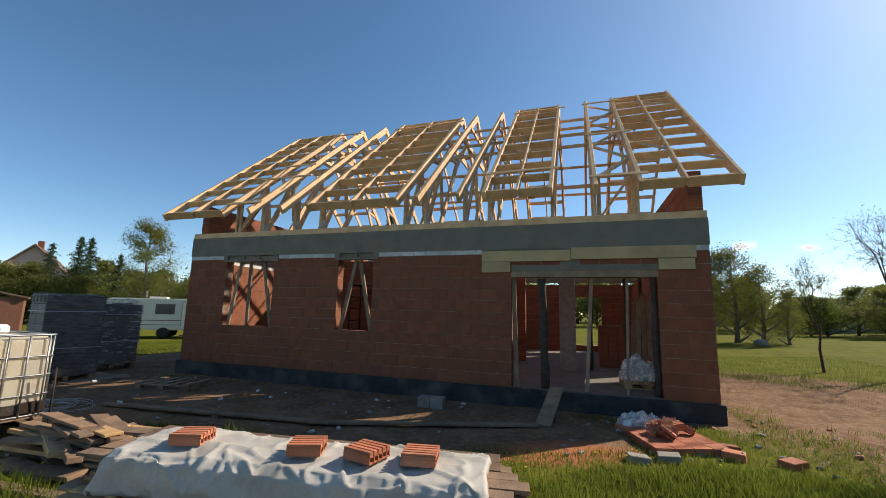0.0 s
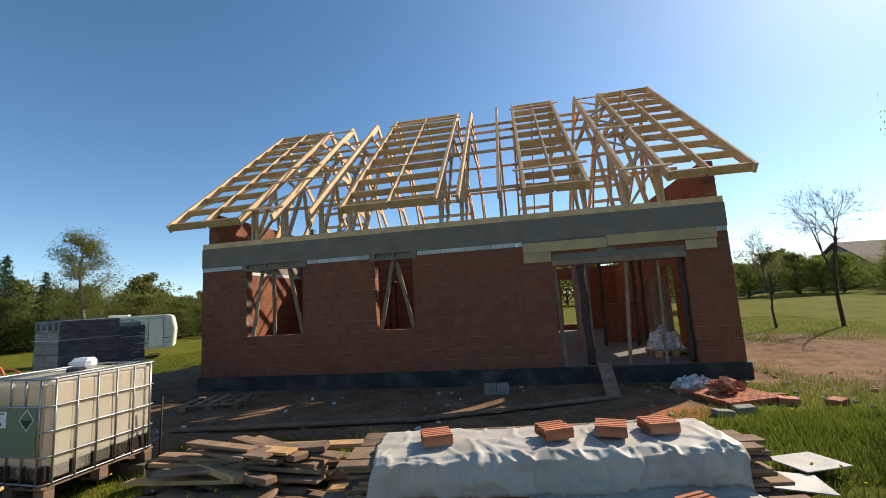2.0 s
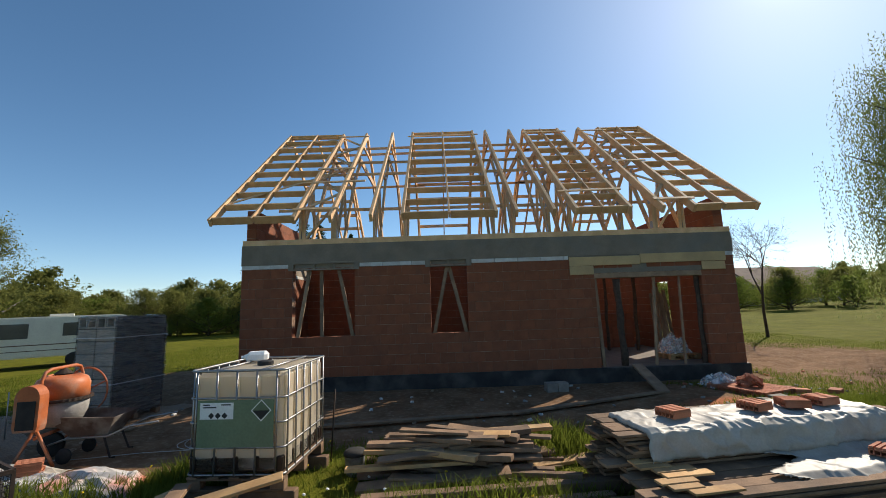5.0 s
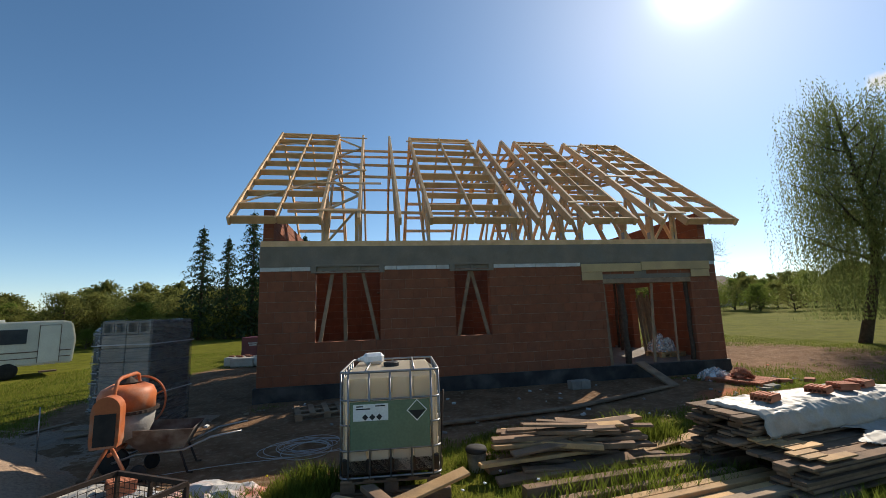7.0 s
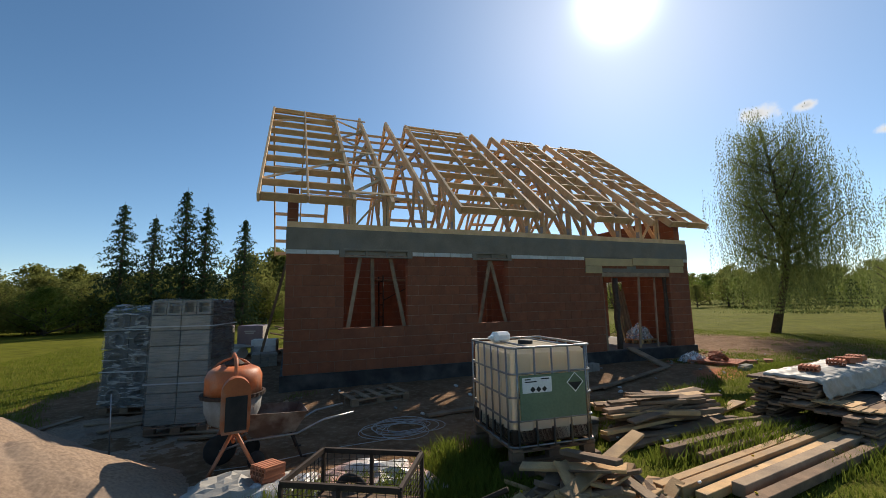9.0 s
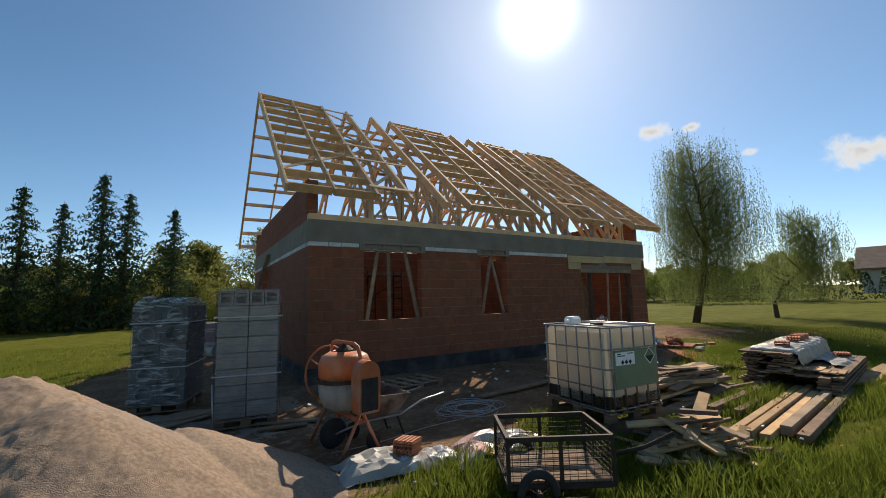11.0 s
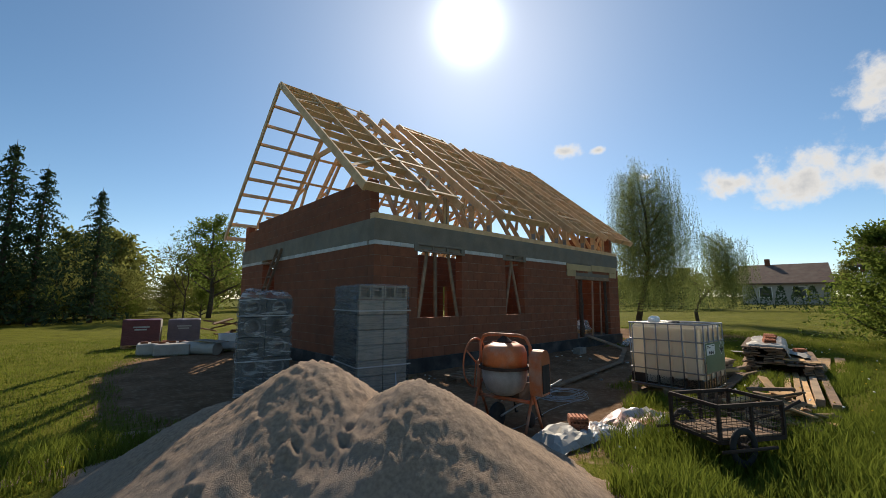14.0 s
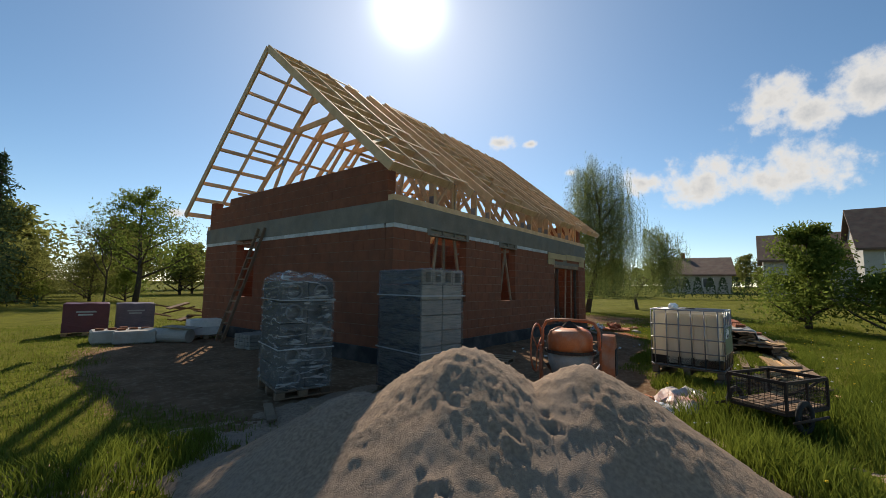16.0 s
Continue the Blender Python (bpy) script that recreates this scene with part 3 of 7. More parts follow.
def prop(name, label, p, q, w, m, mat, round_=False):
    o = Vector(p)
    bm = bmesh.new()
    if round_:
        n = 7
        tube(bm, [o.lerp(Vector(q), i / n) - o + Vector((0.012 * math.sin(i * 1.7), 0.012 * math.cos(i * 2.3), 0)) for i in range(n + 1)], w, 9, taper=[w * (1 + 0.12 * math.sin(i * 2.1)) for i in range(n + 1)])
    else:
        beam(bm, (0, 0, 0), Vector(q) - o, w, m, up=(0, 1, 0), bevel=0.004)
    ob = part(name, bm, mat, smooth=round_)
    ob.location = o
    return tagged(ob, label, "prop", group="timber props")


def build_props():
    for p, q in (((1.42, 0.12, 1.25), (1.72, 0.12, 3.04)), ((2.05, 0.14, 1.25), (2.02, 0.14, 3.04)), ((2.86, 0.12, 1.25), (2.48, 0.12, 3.04)), ((4.92, 0.12, 1.25), (5.30, 0.1, 3.04)), ((5.78, 0.14, 1.25), (5.36, 0.18, 3.04))):
        prop("window_prop", "rough pale timber prop wedged in a window opening", p, q, 0.09, 0.05, M_TIMBER_GREY)
    prop("log_post", "dark round log post under the door lintel", (9.78, 0.16, 0.36), (9.74, 0.16, 2.58), 0.085, 0, M_BARK, True)
    prop("log_post", "dark round log post under the door lintel", (11.84, 0.16, 0.36), (11.86, 0.16, 2.72), 0.06, 0, M_BARK, True)
    prop("door_prop", "split pale timber prop at the door jamb", (9.22, 0.1, 0.36), (9.15, 0.1, 2.6), 0.09, 0.05, M_TIMBER_GREY)
    prop("door_prop", "slim timber prop under the door lintel", (10.58, 0.14, 0.36), (10.72, 0.14, 2.6), 0.07, 0.05, M_TIMBER_GREY)
    prop("door_prop", "slim timber prop under the door lintel", (11.32, 0.14, 0.36), (11.38, 0.14, 2.6), 0.05, 0.05, M_TIMBER_GREY)
    form = thing("door_formwork", "pale yellow formwork boards over the wide door opening", "formwork", (8.48, 0, 0))
    for b in ((0.0, -0.045, 2.93, 1.85, -0.016, 3.16), (1.86, -0.05, 2.96, 4.09, -0.016, 3.20), (0.0, -0.043, 2.70, 0.62, -0.016, 2.925), (3.45, -0.045, 2.74, 4.06, -0.016, 2.95)):
        bm = bmesh.new()
        box(bm, *b, bevel=0.004)
        part("form_board", bm, M_FORM, form)
    bm = bmesh.new()
    box(bm, 0.6, 0.0, 2.60, 3.44, 0.24, 2.72, bevel=0.004)
    part("soffit_board", bm, M_TIMBER_GREY, form)
    bm = bmesh.new()
    box(bm, 0.0, 0.002, 2.735, 4.09, 0.245, 3.2)
    part("cast_lintel", bm, M_CONCRETE, form)


M_FORM = material("yellow_formwork", (0.6, 0.43, 0.21), (0.5, 0.35, 0.17), 2.0, 0.6, 0.08, 50, spread=0.08, stain=(0.3, 0.22, 0.12), stain_amount=0.4)
build_props()


# ---- roof timbers ----
def truss(x):
    """One timber truss: two rafters, heel posts, inner chords, a collar, webs and nail plates."""
    t = thing("roof_truss", "fresh pale spruce roof truss standing on the wall plate", "roof truss", (x, 0, 0), group="roof trusses")
    for s in (0, 1):
        Y = (lambda y: y) if s == 0 else (lambda y: DEP - y)
        bm = bmesh.new()
        beam(bm, (0, Y(EAVE_Y), roof_z(EAVE_Y) - 0.1), (0, Y(RIDGE_Y), RIDGE_Z - 0.1), 0.08, 0.21, bevel=0.004)
        part("rafter", bm, M_TIMBER, t)
        for nm, p, q, w in (("heel_post", (0.1, PLATE), (0.1, roof_z(0.1) - 0.2), 0.18), ("web", (0.2, PLATE + 0.04), (1.0, roof_z(1.0) - 0.22), 0.11), ("inner_chord", (0.98, PLATE - 0.02), (2.55, 6.3), 0.15), ("inner_chord", (2.5, 6.2), (3.6, 7.3), 0.15), ("web", (2.5, 6.25), (1.75, roof_z(1.75) - 0.17), 0.09), ("web", (1.25, 4.4), (1.05, roof_z(1.05) - 0.2), 0.1)):
            bm = bmesh.new()
            beam(bm, (0, Y(p[0]), p[1]), (0, Y(q[0]), q[1]), 0.06, w, up=(0, 1, 0) if abs(p[0] - q[0]) < 0.25 else (0, 0, 1))
            part(nm, bm, M_TIMBER, t)
        for py, pz in ((0.1, PLATE + 0.12), (0.1, roof_z(0.1) - 0.22), (1.0, roof_z(1.0) - 0.2), (2.5, 6.25), (2.75, roof_z(2.75) - 0.14)):
            bm = bmesh.new()
            box(bm, -0.033, Y(py) - 0.07, pz - 0.1, 0.033, Y(py) + 0.07, pz + 0.1)
            part("nail_plate", bm, M_GALV, t)
    for z, h in ((7.3, 0.2), (8.1, 0.12)):
        bm = bmesh.new()
        y = EAVE_Y + (z - EAVE_Z + 0.1) / PITCH
        beam(bm, (0, y, z), (0, DEP - y, z), 0.05, h)
        part("collar", bm, M_TIMBER, t)
    return t


def rafter_pair(x, w, h):
    t = thing("barge_rafters", "pair of pale timber rafters without webs", "rafters", (x, 0, 0), group="plain rafters")
    for s in (0, 1):
        Y = (lambda y: y) if s == 0 else (lambda y: DEP - y)
        bm = bmesh.new()
        beam(bm, (0, Y(EAVE_Y), roof_z(EAVE_Y) - h / 2), (0, Y(RIDGE_Y), RIDGE_Z - h / 2), w, h, bevel=0.004)
        part("rafter", bm, M_TIMBER, t)
    return t


PANELS = [(-0.6, 0.44, 1.48), (4.22, 5.4, 6.58), (8.62, 9.3, 9.98), (11.63, 12.4, 13.25)]
SINGLES = [2.4, 3.42, 7.1, 8.05, 10.83]


def loose(name, label, cat, p, q, w, h, up=(0, 0, 1), mat=None, group=""):
    bm = bmesh.new()
    o = Vector(p)
    beam(bm, (0, 0, 0), Vector(q) - o, w, h, up, bevel=0.003)
    ob = part(name, bm, mat or M_TIMBER)
    ob.location = o
    return tagged(ob, label, cat, group=group)


def on_slope(x, d, lift=0.0, side=0):
    """A point d metres up the slope from the eave."""
    a = math.atan(PITCH)
    y = EAVE_Y + d * math.cos(a) - lift * math.sin(a)
    z = EAVE_Z + d * math.sin(a) + lift * math.cos(a)
    return (x, y if side == 0 else DEP - y, z)


def build_roof():
    for y0 in (0.0, DEP - 0.2):
        bm = bmesh.new()
        box(bm, 0.0, y0, RING1, LEN, y0 + 0.2, PLATE, bevel=0.004)
        tagged(part("wall_plate", bm, M_TIMBER), "pale timber wall plate along the ring beam", "wall plate")
    first = truss(SINGLES[0])
    for x in [*SINGLES[1:], *(v for p in PANELS for v in (p[0], p[2]) if 0 < v < LEN)]:
        copy_thing(first, pose(x, 0, 0))
    end = rafter_pair(PANELS[0][0], 0.06, 0.21)
    copy_thing(end, pose(PANELS[-1][2], 0, 0))
    mid = rafter_pair(PANELS[0][1], 0.045, 0.16)
    for p in PANELS[1:]:
        copy_thing(mid, pose(p[1], 0, 0))
    slope = math.atan(PITCH)
    run = (RIDGE_Y - EAVE_Y) / math.cos(slope)
    for k, p in enumerate(PANELS):
        lad = thing("roof_ladder", "row of pale timber noggings between the rafters", "roof ladder", group="roof ladders")
        for side in (0, 1):
            for i in range(10):
                d = 0.03 + (run - 0.12) * i / 9
                up = (0, -PITCH if side == 0 else PITCH, 1)
                for a, b in zip(p, p[1:]):
                    bm = bmesh.new()
                    q0, q1 = on_slope(a + 0.03, d, -0.09, side), on_slope(b - 0.03, d, -0.09, side)
                    beam(bm, q0, q1, 0.045, 0.17 if i else 0.2, up=up)
                    part("nogging", bm, M_TIMBER, lad)
        # wind braces nailed under the noggings
        for a, b, c, e in (((p[0], 0.9), (p[2], 2.6), 0.5, 0), ((p[0], 5.6), (p[2], 6.6), 0.5, 0)):
            if k in (0, 3):
                s = 1 if k == 0 else -1
                loose("wind_brace", "thin pale timber wind brace across rafters", "brace", on_slope(a[0] if s > 0 else b[0], a[1], -0.05), on_slope(b[0] if s > 0 else a[0], b[1], -0.05), 0.09, 0.022, (0, -PITCH, 1), group="wind braces")
    for x0, x1 in ((1.52, 2.36), (10.87, 11.6)):
        for i in range(6):
            d = 0.6 + i * 1.05
            a, b = (x0, x1) if i % 2 == 0 else (x1, x0)
            loose("lattice_brace", "short pale diagonal brace between rafters", "brace", on_slope(a, d, -0.12), on_slope(b, d + 1.0, -0.12), 0.1, 0.03, (0, -PITCH, 1), group="lattice braces")
        for i in (0.35, 3.2, 6.6):
            loose("tie_board", "pale board nailed across the rafters", "board", on_slope(x0 - 0.15, i, 0.025), on_slope(x1 + 0.2, i, 0.025), 0.1, 0.03, (0, -PITCH, 1), group="tie boards")
        # upright frame on the wall plate
        for a, b in (((x0 + 0.04, 0.08, PLATE), (x0 + 0.04, 0.08, 4.68)), ((x1 - 0.04, 0.08, PLATE), (x1 - 0.04, 0.08, 4.68)), ((x0, 0.08, 4.7), (x1, 0.08, 4.7)), ((x0 + 0.1, 0.08, PLATE + 0.02), (x1 - 0.1, 0.08, 4.64))):
            loose("knee_frame_bar", "pale timber bar of the knee frame", "timber bar", a, b, 0.08, 0.05, (0, 1, 0) if a[0] == b[0] else (0, 0, 1), group="knee frame bars")
    for y, z in ((0.95, 3.93), (1.6, 5.0), (2.45, 6.42), (3.45, 7.18), (4.6, 8.2)):
        for a, b in ((0.3, 4.6), (4.3, 8.9), (8.5, 12.6)):
            loose("tie_batten", "long pale batten that ties the trusses together", "batten", (a, y + rng.uniform(-0.04, 0.04), z + rng.uniform(-0.05, 0.05)), (b, y, z), 0.035, 0.09, group="tie battens")
            loose("tie_batten", "long pale batten that ties the trusses together", "batten", (a, DEP - y, z + rng.uniform(-0.05, 0.05)), (b, DEP - y, z), 0.035, 0.09, group="tie battens")
    for x0, x1, d in ((4.05, 6.75, 6.45), (8.5, 10.2, 6.55), (8.4, 10.15, 1.0), (1.2, 3.0, 2.1)):
        loose("tie_board", "pale board nailed across the rafters", "board", on_slope(x0, d, 0.02), on_slope(x1, d + 0.05, 0.02), 0.1, 0.03, (0, -PITCH, 1), group="tie boards")


build_roof()


# ---- inside the house ----
def build_inside():
    wall("wall_inner", "inner red clay block partition wall", (T, 4.6, FLOOR), (1, 0), 8.6, FLOOR, FLOOR + 13 * BH, [(6.2, 7.2, FLOOR, 2.4)], thick=0.18, single=True)
    wall("wall_cross", "short inner red clay block partition wall", (7.6, 0.6, FLOOR), (0, 1), 3.6, FLOOR, BAND, [], thick=0.18, single=True)
    bm = bmesh.new()
    box(bm, 0, 0, 0, 0.42, 0.28, 2.75, bevel=0.01)
    col = part("pillar", bm, M_CEMENT)
    col.location = (9.95, 3.1, FLOOR)
    tagged(col, "grey rendered brick pillar inside the house", "pillar", kind="structure")
    for x, y in ((10.75, 3.5), (11.6, 3.2), (12.1, 4.2)):
        prop("shoring_post", "dark timber shoring post inside the house", (x, y, 0.36), (x + 0.05, y, 3.1), 0.05, 0, M_BARK, True)
    loose("shoring_beam", "rough timber beam on the inner posts", "beam", (9.6, 3.3, 2.95), (12.4, 3.1, 2.98), 0.1, 0.14, mat=M_TIMBER_GREY)
    for i in range(5):
        loose("leaning_board", "sunlit timber board leaning inside the doorway", "board", (11.6 + 0.13 * i, 1.9, 0.36), (11.75 + 0.1 * i, 2.35, 2.2 + 0.1 * (i % 3)), 0.1, 0.03, (0, 1, 0), M_TIMBER_GREY, "leaning boards")
    sc = thing("scaffold_tower", "dark steel scaffold tower with a plank deck against the partition", "scaffold", (3.55, 3.95, FLOOR + 0.012))
    for x in (-0.5, 0.5):
        for y in (-0.35, 0.35):
            bm = bmesh.new()
            tube(bm, [(x, y, 0), (x, y, 2.5)], 0.024, 8)
            part("post", bm, M_RUST, sc, smooth=True)
        for k in range(6):
            bm = bmesh.new()
            tube(bm, [(x, -0.35, 0.3 + 0.4 * k), (x, 0.35, 0.3 + 0.4 * k)], 0.018, 6)
            part("rung", bm, M_RUST, sc, smooth=True)
    for z in (0.45, 1.65):
        bm = bmesh.new()
        tube(bm, [(-0.5, -0.35, z), (0.5, -0.35, z + 0.5)], 0.016, 6)
        part("brace", bm, M_RUST, sc, smooth=True)
    for k in range(3):
        bm = bmesh.new()
        box(bm, -0.7, -0.33 + 0.225 * k, 2.322, 0.7, -0.13 + 0.225 * k, 2.36, bevel=0.003)
        part("deck_board", bm, M_TIMBER_GREY, sc)
    # stack of clay blocks
    st = thing("block_stack", "neat stack of new red clay blocks", "block stack", (11.0, 4.3, FLOOR + 0.012))
    for i in range(4):
        for j in range(2):
            for k in range(5):
                bm = bmesh.new()
                box(bm, i * 0.255, j * 0.38, k * 0.24, i * 0.255 + 0.245, j * 0.38 + 0.37, k * 0.24 + 0.235, bevel=0.006)
                part("block", bm, M_BRICK, st)


build_inside()
# ---- things on the site ----
def clear_plastic(name, color, alpha, rough, bump, scale, streak=(1, 1, 1)):
    """Thin plastic film or wall: part see-through, wrinkled, glossy."""
    m = bpy.data.materials.new(name)
    m.use_nodes = True
    nt = m.node_tree
    N, L = nt.nodes, nt.links
    b = N["Principled BSDF"]
    tc, mp, n = N.new("ShaderNodeTexCoord"), N.new("ShaderNodeMapping"), N.new("ShaderNodeTexNoise")
    mp.inputs["Scale"].default_value = streak
    mp.inputs["Rotation"].default_value = (0.1, 0.25, 0)
    L.new(tc.outputs["Object"], mp.inputs[0])
    L.new(mp.outputs[0], n.inputs["Vector"])
    n.inputs["Scale"].default_value, n.inputs["Detail"].default_value, n.inputs["Distortion"].default_value = scale, 6, 0.8
    # bands of higher opacity paint in the sky's highlights on the wrinkles
    r = N.new("ShaderNodeMapRange")
    r.inputs["From Min"].default_value, r.inputs["From Max"].default_value = 0.48, 0.7
    r.inputs["To Min"].default_value, r.inputs["To Max"].default_value = alpha * 0.35, min(1.0, alpha * 2.4)
    L.new(n.outputs["Fac"], r.inputs["Value"])
    L.new(r.outputs[0], b.inputs["Alpha"])
    b.inputs["Base Color"].default_value = (*color, 1)
    b.inputs["Roughness"].default_value = rough
    b.inputs["Specular IOR Level"].default_value = 0.6
    bn = N.new("ShaderNodeBump")
    bn.inputs["Strength"].default_value, bn.inputs["Distance"].default_value = bump, 0.03
    L.new(n.outputs["Fac"], bn.inputs["Height"])
    L.new(bn.outputs[0], b.inputs["Normal"])
    return m


M_FILM = clear_plastic("stretch_film", (0.5, 0.475, 0.44), 0.34, 0.2, 1.0, 3.6, (1, 1, 5))
M_FILM_TIGHT = clear_plastic("tight_stretch_film", (0.44, 0.42, 0.39), 0.22, 0.16, 1.0, 3.0, (1, 1, 14))
M_FILM_DARK = clear_plastic("dark_stretch_film", (0.05, 0.055, 0.066), 1.0, 0.2, 0.9, 3.0, (1, 1, 9))
M_GREY_BLOCK = material("grey_concrete_block", (0.3, 0.268, 0.22), (0.21, 0.19, 0.158), 6, 0.95, 0.4, 70, stain=(0.22, 0.21, 0.2), stain_amount=0.4)
M_DARK_BLOCK = material("dark_flue_block", (0.082, 0.077, 0.07), (0.055, 0.052, 0.047), 6, 0.9, 0.3, 60)
M_CLAYPIPE = material("flue_pipe", (0.2, 0.19, 0.175), (0.14, 0.13, 0.12), 6, 0.8, 0.2, 50)
M_STRAP = material("white_strap", (0.42, 0.42, 0.42), (0.34, 0.34, 0.34), 5, 0.4, 0.0, 40)
M_PAPER = material("white_label", (0.8, 0.8, 0.78), (0.72, 0.72, 0.7), 4, 0.6, 0.0, 40, spread=0.03)
M_BLACK = material("black_print", (0.02, 0.02, 0.02), (0.03, 0.03, 0.03), 4, 0.6, 0.0, 40)
M_LIQUID = material("dark_liquid", (0.035, 0.025, 0.02), (0.05, 0.035, 0.025), 3, 0.25, 0.0, 30)
M_CAN = material("white_canister", (0.8, 0.8, 0.78), (0.74, 0.73, 0.7), 4, 0.4, 0.02, 40)
M_WOOD_LIGHT = material("sawn_board", (0.6, 0.37, 0.17), (0.46, 0.26, 0.11), 4, 0.8, 0.2, 60, spread=0.28, stain=(0.24, 0.17, 0.11), stain_scale=3, stain_amount=0.55)
M_WOOD_DARK = material("old_board", (0.28, 0.175, 0.105), (0.17, 0.105, 0.065), 5, 0.9, 0.3, 55, spread=0.3, stain=(0.09, 0.07, 0.055), stain_amount=0.5)
M_REDPACK = material("maroon_wrap", (0.13, 0.03, 0.035), (0.1, 0.025, 0.03), 3, 0.4, 0.1, 30)
M_GREYPACK = material("grey_violet_wrap", (0.15, 0.115, 0.14), (0.11, 0.09, 0.11), 3, 0.45, 0.1, 30)
M_FOIL = material("crumpled_foil", (0.56, 0.53, 0.5), (0.46, 0.43, 0.4), 6, 0.4, 0.3, 25, stain=(0.62, 0.16, 0.07), stain_scale=1.6, stain_amount=0.9)
M_WIRE = material("grey_cable", (0.4, 0.4, 0.4), (0.3, 0.3, 0.3), 8, 0.5, 0.0, 40)


def tank_plastic():
    m = bpy.data.materials.new("milky_tank_wall")
    m.use_nodes = True
    nt = m.node_tree
    N, L = nt.nodes, nt.links
    b = N["Principled BSDF"]
    tc, n, r, mix = N.new("ShaderNodeTexCoord"), N.new("ShaderNodeTexNoise"), N.new("ShaderNodeMapRange"), N.new("ShaderNodeMix")
    n.inputs["Scale"].default_value = 2.2
    n.inputs["Detail"].default_value = 5
    L.new(tc.outputs["Object"], n.inputs["Vector"])
    L.new(n.outputs["Fac"], r.inputs["Value"])
    mix.data_type = "RGBA"
    mix.inputs["A"].default_value, mix.inputs["B"].default_value = (0.87, 0.82, 0.71, 1), (0.8, 0.71, 0.56, 1)
    L.new(r.outputs[0], mix.inputs["Factor"])
    L.new(mix.outputs["Result"], b.inputs["Base Color"])
    b.inputs["Roughness"].default_value = 0.35
    b.inputs["Subsurface Weight"].default_value = 0.0
    tr, ms = N.new("ShaderNodeBsdfTranslucent"), N.new("ShaderNodeMixShader")
    L.new(mix.outputs["Result"], tr.inputs["Color"])
    ms.inputs[0].default_value = 0.62
    L.new(b.outputs[0], ms.inputs[1])
    L.new(tr.outputs[0], ms.inputs[2])
    L.new(ms.outputs[0], N["Material Output"].inputs["Surface"])
    return m


M_TANK = tank_plastic()


def pallet_parts(root, w, d, z=0.0, mat=None):
    """A timber pallet, w by d: deck boards, blocks and runners."""
    mat = mat or M_WOOD_LIGHT
    for i in range(5):
        x = -w / 2 + 0.06 + i * (w - 0.12) / 4
        bm = bmesh.new()
        box(bm, x - 0.055, -d / 2, z + 0.122, x + 0.055, d / 2, z + 0.144, bevel=0.003)
        part("deck_board", bm, mat, root)
    for y in (-d / 2 + 0.07, 0, d / 2 - 0.07):
        bm = bmesh.new()
        box(bm, -w / 2, y - 0.05, z + 0.1, w / 2, y + 0.05, z + 0.121, bevel=0.003)
        part("stringer", bm, mat, root)
        for x in (-w / 2 + 0.07, 0, w / 2 - 0.07):
            bm = bmesh.new()
            box(bm, x - 0.07, y - 0.05, z + 0.022, x + 0.07, y + 0.05, z + 0.099, bevel=0.003)
            part("block", bm, mat, root)
        bm = bmesh.new()
        box(bm, -w / 2, y - 0.05, z, w / 2, y + 0.05, z + 0.021, bevel=0.003)
        part("runner", bm, mat, root)


def rounded_panel(bm, x0, z0, x1, z1, depth, y):
    box(bm, x0, y - depth, z0, x1, y, z1, bevel=min(0.03, depth * 0.8))


